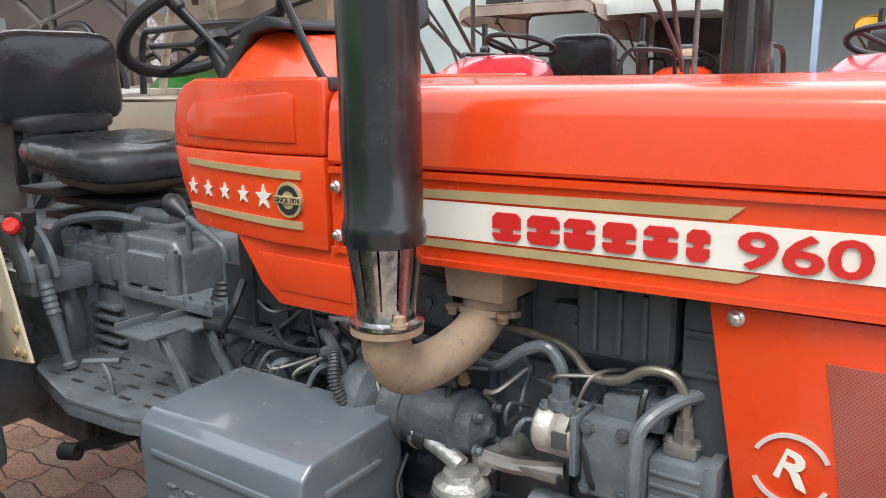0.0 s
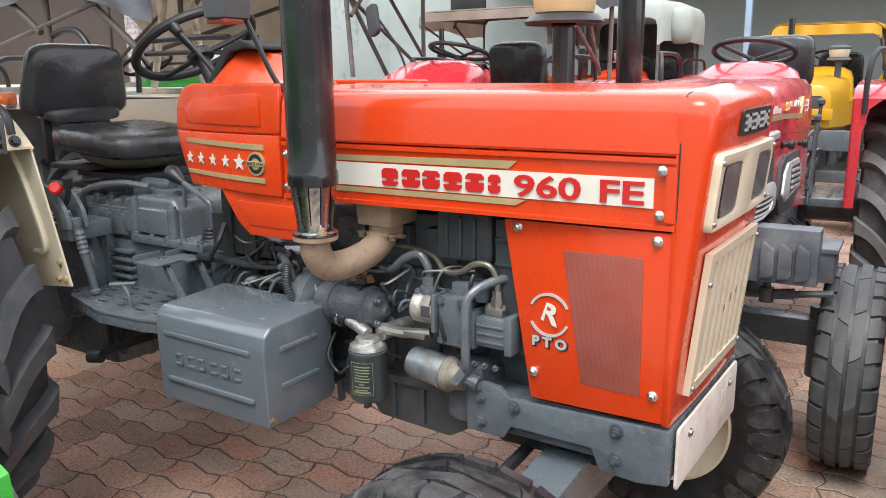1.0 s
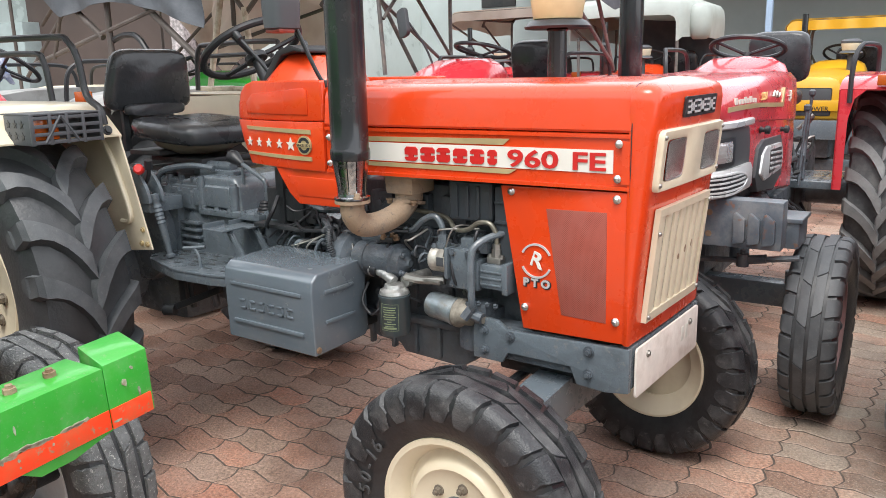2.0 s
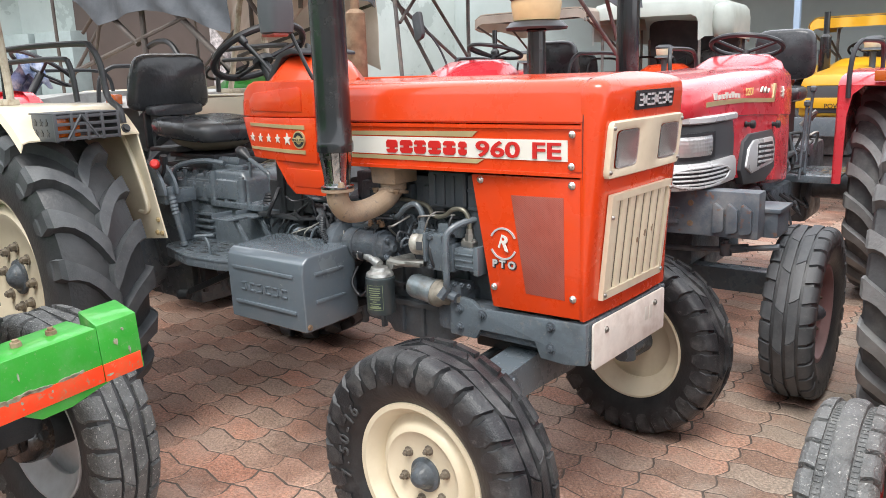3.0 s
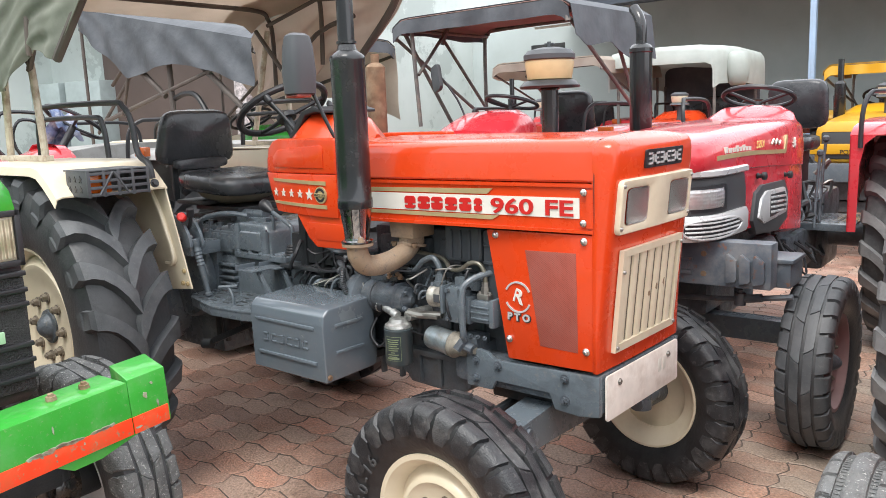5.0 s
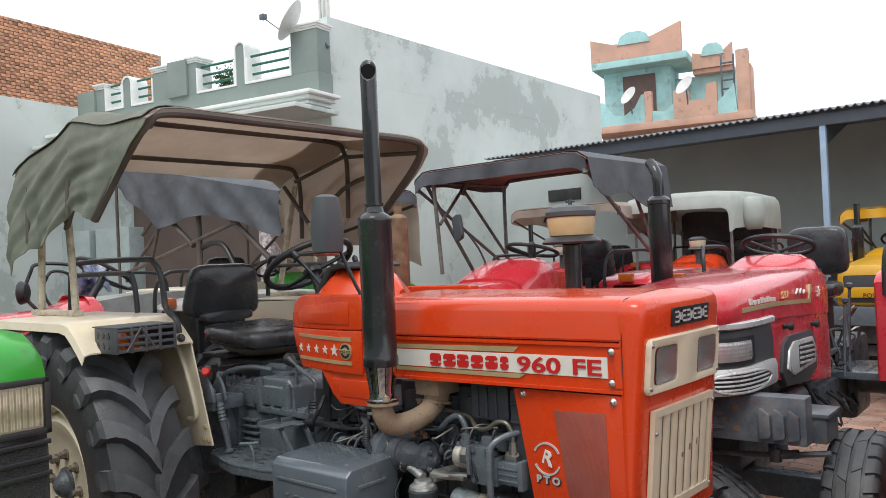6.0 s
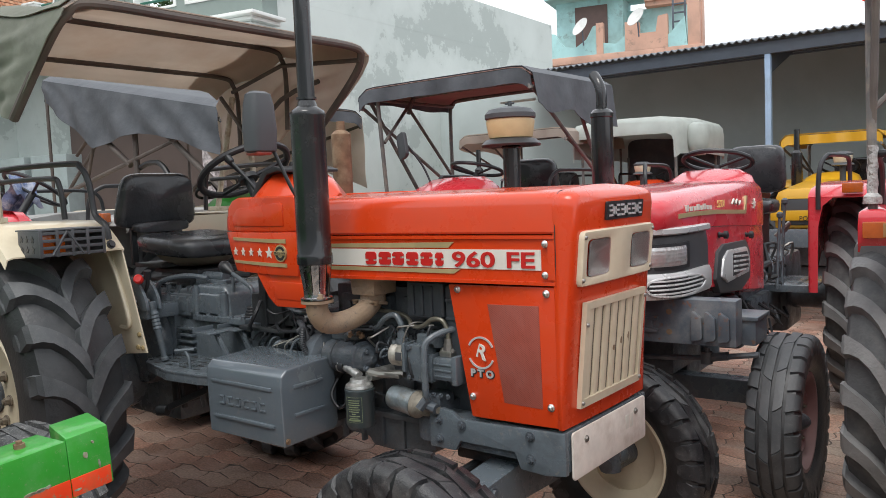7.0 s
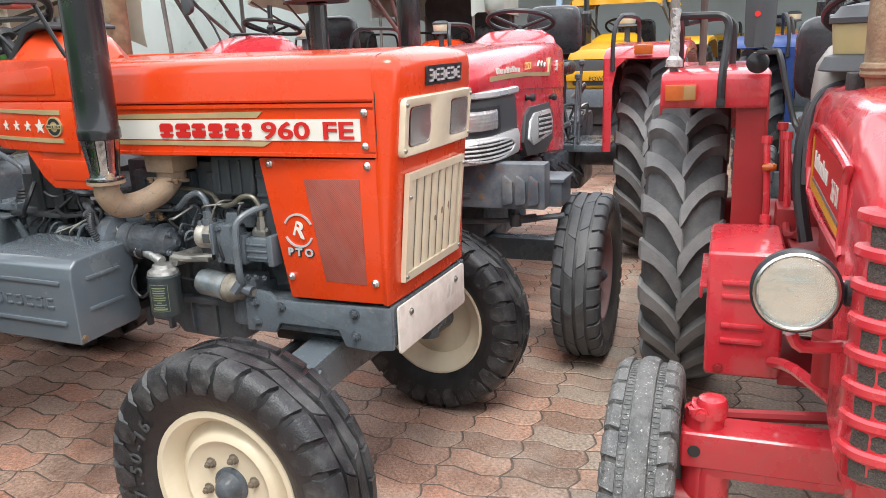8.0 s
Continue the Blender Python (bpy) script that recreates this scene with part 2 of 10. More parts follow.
FLUTED = mat("fluted_lens", (0.97, 0.98, 0.96), 0.04, vary=0.01, scale=26)
FLUTED.node_tree.nodes["Principled BSDF"].inputs["Transmission Weight"].default_value = 1.0
CLEAR = mat("clear_headlight", (0.7, 0.7, 0.69), 0.14, metal=0.65, vary=0.1, scale=30, coat=0.6)


def flutes(m, scale, strength):
    # upright mouldings across a lamp lens, with shallow bands over them
    n, l = m.node_tree.nodes, m.node_tree.links
    co = n.new("ShaderNodeTexCoord")
    w1, w2 = n.new("ShaderNodeTexWave"), n.new("ShaderNodeTexWave")
    w1.bands_direction, w2.bands_direction = "Y", "Z"
    w1.inputs["Scale"].default_value, w2.inputs["Scale"].default_value = scale, scale * 0.22
    w1.inputs["Distortion"].default_value = w2.inputs["Distortion"].default_value = 0.4
    ad = n.new("ShaderNodeMath")
    l.new(co.outputs["Object"], w1.inputs["Vector"])
    l.new(co.outputs["Object"], w2.inputs["Vector"])
    l.new(w1.outputs["Fac"], ad.inputs[0])
    l.new(w2.outputs["Fac"], ad.inputs[1])
    bp = n.new("ShaderNodeBump")
    bp.inputs["Strength"].default_value, bp.inputs["Distance"].default_value = strength, 0.01
    l.new(ad.outputs[0], bp.inputs["Height"])
    l.new(bp.outputs[0], n["Principled BSDF"].inputs["Normal"])


flutes(FLUTED, 60, 0.22)
flutes(CLEAR, 90, 0.12)
GLASS = glass_mat("lamp_glass", (0.95, 0.95, 0.93), 0.06)
LAMPCHROME = mat("satin_lamp_reflector", (0.93, 0.93, 0.91), 0.3, metal=1.0, vary=0.03, bump=0.25, bump_scale=90)
CHROME = mat("lamp_reflector", (0.88, 0.88, 0.86), 0.2, metal=1.0, vary=0.03, bump=0.15, bump_scale=60)


def translucent(m, amount):
    n, l = m.node_tree.nodes, m.node_tree.links
    b = n["Principled BSDF"]
    tr = n.new("ShaderNodeBsdfTranslucent")
    l.new(b.inputs["Base Color"].links[0].from_socket, tr.inputs["Color"])
    mx = n.new("ShaderNodeMixShader")
    mx.inputs[0].default_value = amount
    l.new(b.outputs[0], mx.inputs[1])
    l.new(tr.outputs[0], mx.inputs[2])
    l.new(mx.outputs[0], n["Material Output"].inputs[0])


translucent(CANVASIN, 0.6)
translucent(CANVAS, 0.25)
translucent(CANVASPINK, 0.4)
translucent(CANVASWHITE, 0.3)


# ---- geometry helpers ----
def finish(bm, smooth=None):
    bmesh.ops.recalc_face_normals(bm, faces=bm.faces)
    if smooth:
        lim = radians(smooth)
        for f in bm.faces:
            f.smooth = True
        for e in bm.edges:
            e.smooth = len(e.link_faces) == 2 and e.calc_face_angle(0) < lim
    return bm


def part(name, bm, material, parent=None, label="", smooth=35, m=None):
    me = bpy.data.meshes.new(name)
    finish(bm, smooth).to_mesh(me)
    bm.free()
    for x in material if isinstance(material, (list, tuple)) else [material]:
        me.materials.append(x)
    ob = new(name, me)
    if parent is not None:
        ob.parent = parent
    if m is not None:
        ob.matrix_basis = m
    if label:
        ob["label"] = label
    return ob


def clone(ob, parent, m, name=None):
    o = new(name or ob.name.split(".")[0], ob.data)
    o.parent = parent
    o.matrix_basis = m
    for k in ("label",):
        if k in ob:
            o[k] = ob[k]
    return o


def B():
    return bmesh.new()


def merge(bm, other, m=None):
    me = bpy.data.meshes.new("tmp")
    other.to_mesh(me)
    other.free()
    if m is not None:
        me.transform(m)
    bm.from_mesh(me)
    bpy.data.meshes.remove(me)
    return bm


def box(bm, x0, x1, y0, y1, z0, z1, bev=0.0, seg=2, m=None):
    b = bmesh.new()
    r = bmesh.ops.create_cube(b, size=1.0)
    for v in r["verts"]:
        v.co = Vector(((x0 + x1) / 2 + v.co.x * (x1 - x0), (y0 + y1) / 2 + v.co.y * (y1 - y0), (z0 + z1) / 2 + v.co.z * (z1 - z0)))
    if bev:
        bmesh.ops.bevel(b, geom=list(b.edges), offset=bev, segments=seg, profile=0.6, affect="EDGES")
    return merge(bm, b, m)


def frame_on(axis):
    z = Vector(axis).normalized()
    x = z.orthogonal().normalized()
    return x, z.cross(x), z


def cyl(bm, p0, p1, r0, r1=None, seg=16, caps=True):
    r1 = r0 if r1 is None else r1
    p0, p1 = Vector(p0), Vector(p1)
    x, y, _ = frame_on(p1 - p0)
    rings = []
    for p, r in ((p0, r0), (p1, r1)):
        rings.append([bm.verts.new(p + (x * math.cos(a) + y * math.sin(a)) * r) for a in (2 * math.pi * k / seg for k in range(seg))])
    for k in range(seg):
        j = (k + 1) % seg
        bm.faces.new((rings[0][k], rings[0][j], rings[1][j], rings[1][k]))
    if caps:
        bm.faces.new(rings[0][::-1])
        bm.faces.new(rings[1])
    return bm


def lathe(bm, prof, p0, axis, seg=32, close=False):
    """prof: (radius, distance along axis) pairs."""
    p0 = Vector(p0)
    x, y, z = frame_on(axis)
    rings = []
    for r, h in prof:
        rings.append([bm.verts.new(p0 + z * h + (x * math.cos(a) + y * math.sin(a)) * max(r, 1e-4)) for a in (2 * math.pi * k / seg for k in range(seg))])
    n = len(rings)
    for i in range(n if close else n - 1):
        a, b = rings[i], rings[(i + 1) % n]
        for k in range(seg):
            j = (k + 1) % seg
            bm.faces.new((a[k], a[j], b[j], b[k]))
    if not close:
        for ring, flip in ((rings[0], True), (rings[-1], False)):
            bm.faces.new(ring[::-1] if flip else ring)
    return bm


def spline(pts, n=6, closed=False):
    p = [Vector(q) for q in pts]
    out = []
    m = len(p)
    for i in range(m if closed else m - 1):
        a, b, c, d = (p[(i - 1) % m], p[i], p[(i + 1) % m], p[(i + 2) % m]) if closed else (p[max(i - 1, 0)], p[i], p[i + 1], p[min(i + 2, m - 1)])
        for k in range(n):
            t = k / n
            out.append(0.5 * ((2 * b) + (c - a) * t + (2 * a - 5 * b + 4 * c - d) * t * t + (3 * b - a - 3 * c + d) * t ** 3))
    if not closed:
        out.append(p[-1])
    return out


def tube(bm, pts, r, seg=10, smooth=5, closed=False, taper=None):
    p = spline(pts, smooth, closed) if smooth > 1 else [Vector(q) for q in pts]
    n = len(p)
    rings, ref = [], None
    for i in range(n):
        if closed:
            d = p[(i + 1) % n] - p[i - 1]
        else:
            d = p[min(i + 1, n - 1)] - p[max(i - 1, 0)]
        d.normalize()
        if ref is None:
            ref = d.orthogonal().normalized()
        ref = (ref - d * ref.dot(d))
        ref.normalize()
        s = d.cross(ref)
        rr = r if taper is None else r + (taper - r) * i / (n - 1)
        rings.append([bm.verts.new(p[i] + (ref * math.cos(a) + s * math.sin(a)) * rr) for a in (2 * math.pi * k / seg for k in range(seg))])
    for i in range(n if closed else n - 1):
        a, b = rings[i], rings[(i + 1) % n]
        off = 0
        if closed and i == n - 1:
            off = min(range(seg), key=lambda o: (a[0].co - b[o].co).length)
        for k in range(seg):
            j = (k + 1) % seg
            bm.faces.new((a[k], a[j], b[(j + off) % seg], b[(k + off) % seg]))
    if not closed:
        bm.faces.new(rings[0][::-1])
        bm.faces.new(rings[-1])
    return bm


def prism(bm, poly, axis, lo, hi, bev=0.0, seg=2, m=None):
    """A polygon in the two other axes, drawn out along axis from lo to hi."""
    b = bmesh.new()
    def at(u, v, w):
        return Vector({"x": (w, u, v), "y": (u, w, v), "z": (u, v, w)}[axis])
    a = [b.verts.new(at(u, v, lo)) for u, v in poly]
    c = [b.verts.new(at(u, v, hi)) for u, v in poly]
    n = len(poly)
    for k in range(n):
        j = (k + 1) % n
        b.faces.new((a[k], a[j], c[j], c[k]))
    b.faces.new(a[::-1])
    b.faces.new(c)
    if bev:
        bmesh.ops.recalc_face_normals(b, faces=b.faces)
        bmesh.ops.bevel(b, geom=list(b.edges), offset=bev, segments=seg, profile=0.6, affect="EDGES")
    return merge(bm, b, m)


def loft(bm, rings, cap=True, closed=True):
    vs = [[bm.verts.new(Vector(q)) for q in r] for r in rings]
    n = len(vs[0])
    for i in range(len(vs) - 1):
        for k in range(n if closed else n - 1):
            j = (k + 1) % n
            bm.faces.new((vs[i][k], vs[i][j], vs[i + 1][j], vs[i + 1][k]))
    if cap and closed:
        bm.faces.new(vs[0][::-1])
        bm.faces.new(vs[-1])
    return bm


def sheet(bm, f, nu, nv, thick=0.004):
    """A cloth-like sheet f(u, v) for u, v in 0..1, with thickness."""
    g = [[bm.verts.new(Vector(f(i / nu, j / nv))) for j in range(nv + 1)] for i in range(nu + 1)]
    fs = [bm.faces.new((g[i][j], g[i + 1][j], g[i + 1][j + 1], g[i][j + 1])) for i in range(nu) for j in range(nv)]
    bmesh.ops.recalc_face_normals(bm, faces=fs)
    bmesh.ops.solidify(bm, geom=fs, thickness=thick)
    return bm


def bolt(bm, p, axis, r=0.011, h=0.008, shank=0.0):
    p, a = Vector(p), Vector(axis).normalized()
    cyl(bm, p - a * 0.004, p + a * 0.002, r * 1.35, seg=12)
    cyl(bm, p, p + a * h, r, r * 0.96, seg=6)
    if shank:
        cyl(bm, p, p + a * (h + shank), r * 0.55, seg=8)
    return bm


def rounded(w, h, r, n=4):
    pts = []
    for cx, cy, a0 in ((w / 2 - r, h / 2 - r, 0), (-w / 2 + r, h / 2 - r, 90), (-w / 2 + r, -h / 2 + r, 180), (w / 2 - r, -h / 2 + r, 270)):
        for k in range(n + 1):
            a = radians(a0 + 90 * k / n)
            pts.append((cx + r * math.cos(a), cy + r * math.sin(a)))
    return pts


def thing(name, label, category, group="", m=None, kind=""):
    ob = new(name)
    if m is not None:
        ob.matrix_basis = m
    ob.empty_display_size = 0.2
    return tagged(ob, label, category, group, kind)


def text(name, body, size, material, parent, m, depth=0.0015, label="", bold=0.0):
    """Raised lettering from the built-in font, as a mesh."""
    cu = bpy.data.curves.new(name, "FONT")
    cu.body, cu.size, cu.extrude, cu.align_x, cu.align_y = body, size, depth, "CENTER", "CENTER"
    cu.resolution_u, cu.offset = 3, bold
    tmp = new("tmp_text", cu)
    me = bpy.data.meshes.new_from_object(tmp.evaluated_get(bpy.context.evaluated_depsgraph_get()))
    bpy.data.objects.remove(tmp)
    me.materials.append(material)
    ob = new(name, me)
    ob.parent = parent
    ob.matrix_basis = m
    if label:
        ob["label"] = label
    return ob


def side_m(x, y, z, sx=1.0, sy=1.0):
    """Pose of flat lettering on a panel that faces -y."""
    return Matrix.Translation((x, y, z)) @ Matrix.Rotation(radians(90), 4, "X") @ Matrix.Diagonal((sx, sy, 1, 1))


# ---- the yard: ground and buildings ----
def paver_mat(name, per_island):
    m = mat(name, (0.37, 0.308, 0.262), 0.46, vary=0.45, scale=70, bump=0.8, bump_scale=90)
    n, l = m.node_tree.nodes, m.node_tree.links
    b = n["Principled BSDF"]
    src = b.inputs["Base Color"].links[0].from_socket
    rnd = n.new("ShaderNodeNewGeometry").outputs["Random Per Island"] if per_island else n.new("ShaderNodeObjectInfo").outputs["Random"]
    ramp = n.new("ShaderNodeValToRGB")
    cr = ramp.color_ramp
    cr.elements[0].position, cr.elements[0].color = 0.0, (0.6, 0.52, 0.49, 1)
    cr.elements[1].position, cr.elements[1].color = 1.0, (1.35, 1.27, 1.22, 1)
    for p, c in ((0.2, (0.85, 0.72, 0.67, 1)), (0.4, (1.12, 0.9, 0.83, 1)), (0.55, (0.95, 0.98, 0.98, 1)), (0.7, (1.0, 1.06, 1.06, 1)), (0.85, (1.22, 0.88, 0.78, 1))):
        cr.elements.new(p).color = c
    l.new(rnd, ramp.inputs[0])
    mul = n.new("ShaderNodeMixRGB")
    mul.blend_type = "MULTIPLY"
    mul.inputs[0].default_value = 1.0
    l.new(src, mul.inputs[1])
    l.new(ramp.outputs[0], mul.inputs[2])
    # pale cement dust and damp stains in world-sized patches
    geo = n.new("ShaderNodeNewGeometry")
    nz = n.new("ShaderNodeTexNoise")
    nz.inputs["Scale"].default_value, nz.inputs["Detail"].default_value, nz.inputs["Roughness"].default_value = 2.2, 8.0, 0.7
    l.new(geo.outputs["Position"], nz.inputs["Vector"])
    r2 = n.new("ShaderNodeValToRGB")
    r2.color_ramp.elements[0].position, r2.color_ramp.elements[0].color = 0.45, (0, 0, 0, 1)
    r2.color_ramp.elements[1].position, r2.color_ramp.elements[1].color = 0.66, (0.75, 0.75, 0.75, 1)
    l.new(nz.outputs["Fac"], r2.inputs[0])
    mx = n.new("ShaderNodeMixRGB")
    mx.inputs[2].default_value = (0.42, 0.37, 0.33, 1)
    l.new(r2.outputs[0], mx.inputs[0])
    l.new(mul.outputs[0], mx.inputs[1])
    n4 = n.new("ShaderNodeTexNoise")
    n4.inputs["Scale"].default_value, n4.inputs["Detail"].default_value = 130.0, 3.0
    l.new(geo.outputs["Position"], n4.inputs["Vector"])
    r4 = n.new("ShaderNodeValToRGB")
    r4.color_ramp.elements[0].position, r4.color_ramp.elements[0].color = 0.59, (0, 0, 0, 1)
    r4.color_ramp.elements[1].position, r4.color_ramp.elements[1].color = 0.66, (0.6, 0.6, 0.6, 1)
    l.new(n4.outputs["Fac"], r4.inputs[0])
    mx2 = n.new("ShaderNodeMixRGB")
    mx2.inputs[2].default_value = (0.58, 0.52, 0.46, 1)
    l.new(r4.outputs[0], mx2.inputs[0])
    l.new(mx.outputs[0], mx2.inputs[1])
    # two batches of brick: redder to one side of the yard, greyer to the other
    sp = n.new("ShaderNodeSeparateXYZ")
    l.new(geo.outputs["Position"], sp.inputs[0])
    ad = n.new("ShaderNodeMath")
    ad.operation = "MULTIPLY_ADD"
    ad.inputs[1].default_value = 1.6
    l.new(nz.outputs["Fac"], ad.inputs[0])
    l.new(sp.outputs["X"], ad.inputs[2])
    mr = n.new("ShaderNodeMapRange")
    mr.inputs["From Min"].default_value, mr.inputs["From Max"].default_value = 0.5, 1.9
    l.new(ad.outputs[0], mr.inputs["Value"])
    bt = n.new("ShaderNodeMixRGB")
    bt.inputs[1].default_value, bt.inputs[2].default_value = (1.08, 0.87, 0.8, 1), (0.88, 0.89, 0.84, 1)
    l.new(mr.outputs[0], bt.inputs[0])
    fin = n.new("ShaderNodeMixRGB")
    fin.blend_type = "MULTIPLY"
    fin.inputs[0].default_value = 1.0
    l.new(mx2.outputs[0], fin.inputs[1])
    l.new(bt.outputs[0], fin.inputs[2])
    nd = n.new("ShaderNodeTexNoise")
    nd.inputs["Scale"].default_value, nd.inputs["Detail"].default_value, nd.inputs["Roughness"].default_value = 1.3, 9.0, 0.62
    l.new(geo.outputs["Position"], nd.inputs["Vector"])
    rd = n.new("ShaderNodeValToRGB")
    rd.color_ramp.elements[0].position, rd.color_ramp.elements[0].color = 0.34, (0.58, 0.52, 0.5, 1)
    rd.color_ramp.elements[1].position, rd.color_ramp.elements[1].color = 0.48, (1, 1, 1, 1)
    l.new(nd.outputs["Fac"], rd.inputs[0])
    damp = n.new("ShaderNodeMixRGB")
    damp.blend_type = "MULTIPLY"
    damp.inputs[0].default_value = 1.0
    l.new(fin.outputs[0], damp.inputs[1])
    l.new(rd.outputs[0], damp.inputs[2])
    l.new(damp.outputs[0], b.inputs["Base Color"])
    return m


JOINT = mat("dark_joint_soil", (0.115, 0.092, 0.077), 0.9, vary=0.3, scale=20, bump=0.3)
bm = B()
box(bm, -90, 90, -60, 120, -0.3, -0.0045)
ground = tagged(part("ground", bm, JOINT), "red-brown interlocking brick paving with dark joints", "ground", kind="structure")

WALLGREEN = mat("pale_green_plaster", (0.6, 0.655, 0.63), 0.85, vary=0.05, scale=0.8, dirt=(0.45, 0.51, 0.48), dirt_amt=0.8, dirt_scale=0.5, bump=0.1, bump_scale=8, chips=(0.43, 0.48, 0.46), chips_amt=0.85, chips_scale=0.5, chips_at=(0.54, 0.555))
FACADE = mat("sage_grey_paint", (0.22, 0.27, 0.25), 0.8, vary=0.06, scale=1.2, dirt=(0.17, 0.2, 0.19), dirt_amt=0.4, dirt_scale=0.8)
TRIMW = mat("white_trim_paint", (0.75, 0.77, 0.75), 0.7, vary=0.05)
BROWNW = mat("brown_wall_tile", (0.105, 0.075, 0.065), 0.5, vary=0.12, scale=2)
SHEDWALL = mat("shed_wall_plaster", (0.47, 0.53, 0.525), 0.9, vary=0.08, scale=0.7, dirt=(0.34, 0.385, 0.38), dirt_amt=0.5, dirt_scale=0.5)
ROOFSHEET = mat("corrugated_sheet", (0.2, 0.22, 0.24), 0.5, metal=0.5, vary=0.1, scale=1.5)
PURLIN = mat("blue_grey_steel", (0.09, 0.11, 0.14), 0.5, vary=0.1)
BRICK = mat("red_brick", (0.43, 0.185, 0.105), 0.9, vary=0.3, scale=9, dirt=(0.62, 0.42, 0.28), dirt_amt=0.75, dirt_scale=5, bump=0.3, bump_scale=40, per_piece=0.45)
MORTAR = mat("brick_mortar", (0.34, 0.28, 0.23), 0.95, vary=0.15, scale=4)
PINK = mat("faded_pink_plaster", (0.6, 0.36, 0.27), 0.85, vary=0.08, scale=0.8, dirt=(0.35, 0.25, 0.2), dirt_amt=0.5, dirt_scale=0.9, chips=(0.22, 0.17, 0.14), chips_amt=0.6, chips_scale=2.0)
AQUA = mat("aqua_plaster", (0.38, 0.62, 0.62), 0.85, vary=0.08, scale=0.8, dirt=(0.22, 0.33, 0.32), dirt_amt=0.5, dirt_scale=1.2, chips=(0.2, 0.24, 0.22), chips_amt=0.6, chips_scale=1.6)
SHUTTER = mat("brown_shutter", (0.12, 0.075, 0.065), 0.6, vary=0.1)
RAILGREEN = mat("green_rail_paint", (0.02, 0.13, 0.09), 0.4, vary=0.1)
DISH = mat("dish_white", (0.6, 0.6, 0.58), 0.5, vary=0.08)
LEAF = mat("leaf_green", (0.05, 0.1, 0.03), 0.6, vary=0.3, scale=30)

# large pale building: blank side wall and parapet front
H = thing("house", "pale green plastered house with sage parapet and white trim", "house")
bm = B()
prism(bm, [(-10.15, 7.7), (-10.89, 19.18), (-30, 19.18), (-30, 3.42)], "z", -0.02, 5.2)
part("wall", bm, WALLGREEN, H)
bm = B()
prism(bm, [(-10.148, 7.7), (-10.888, 19.18), (-11.19, 19.18), (-10.45, 7.7)], "z", 5.2, 6.35)
part("side_parapet", bm, WALLGREEN, H)
bm = B()
box(bm, -16.9, -10.02, 7.25, 7.69, 4.75, 5.22, 0.0)
part("parapet_base", bm, FACADE, H)
for x0, x1, zt, kind in ((-16.84, -16.27, 5.72, "plain"), (-16.268, -15.97, 5.72, "cap"), (-15.4, -15.08, 5.9, "arch"), (-14.43, -13.93, 5.82, "cap"), (-13.928, -13.38, 5.96, "plain"), (-13.378, -13.14, 5.87, "cap"), (-12.08, -11.78, 6.09, "arch"), (-10.65, -10.02, 6.02, "cap")):
    bm = B()
    if kind == "arch":
        c, r = (x0 + x1) / 2, (x1 - x0) / 2 - 0.04
        prism(bm, [(c - r, 5.22)] + [(c - r * math.cos(math.pi * k / 12), zt - 0.04 - r + r * math.sin(math.pi * k / 12)) for k in range(13)] + [(c + r, 5.22)], "y", 7.25, 7.65)
    else:
        box(bm, x0, x1, 7.25 - 0.06 * (kind == "plain"), 7.65, 5.22, zt, 0.008)
    part("parapet_pier", bm, FACADE, H)
    bm = B()
    if kind == "arch":
        q = r + 0.04
        outer = [(c - q, 5.22)] + [(c - q * math.cos(math.pi * k / 12), zt - 0.04 - r + q * math.sin(math.pi * k / 12)) for k in range(13)] + [(c + q, 5.22)]
        inner = [(c + r, 5.22)] + [(c + r * math.cos(math.pi * k / 12), zt - 0.04 - r + r * math.sin(math.pi * k / 12)) for k in range(13)] + [(c - r, 5.22)]
        prism(bm, outer + inner, "y", 7.23, 7.67)
        part("pier_trim", bm, TRIMW, H)
    elif kind == "cap":
        for k in range(3):
            box(bm, x0 - 0.012 - 0.018 * k, x1 + 0.012 + 0.018 * k, 7.235 - 0.022 * k, 7.66 + 0.022 * k, zt + 0.04 * k, zt + 0.04 + 0.04 * k, 0.006)
        part("pier_trim", bm, TRIMW, H)
for x0, x1 in ((-15.97, -15.4), (-15.08, -14.43), (-13.14, -12.08), (-11.78, -10.65)):
    for z in (5.43, 5.61, 5.79):
        bm = B()
        cyl(bm, (x0, 7.4, z), (x1, 7.4, z), 0.026, seg=8)
        part("railing_bar", bm, RAILGREEN, H)
    bm = B()
    box(bm, x0, x1, 7.23, 7.69, 5.215, 5.26, 0.006)
    part("sill", bm, TRIMW, H)
    for a, b in ((x0, x0 + 0.035), (x1 - 0.035, x1)):
        bm = B()
        box(bm, a, b, 7.232, 7.64, 5.26, 5.74, 0.004)
        part("opening_trim", bm, TRIMW, H)
for k in range(4):
    bm = B()
    box(bm, -17.4, -10.2 + 0.12 * k, 7.12 - 0.13 * k, 7.69, 4.72 - 0.07 * (3 - k), 4.785 - 0.07 * (3 - k), 0.012)
    part("cornice", bm, TRIMW, H)
bm = B()
box(bm, -17.4, -9.9, 6.4, 7.69, 4.42, 4.5, 0.01)
part("porch_soffit", bm, WALLGREEN, H)
bm = B()
box(bm, -15.5, -10.35, 7.5, 7.69, 0.0, 3.4, 0.0)
part("brown_front", bm, BROWNW, H, "dark brown tiled ground-floor front")
bm = B()
box(bm, -11.6, -11.3, 7.2, 7.5, 0.0, 3.4, 0.01)
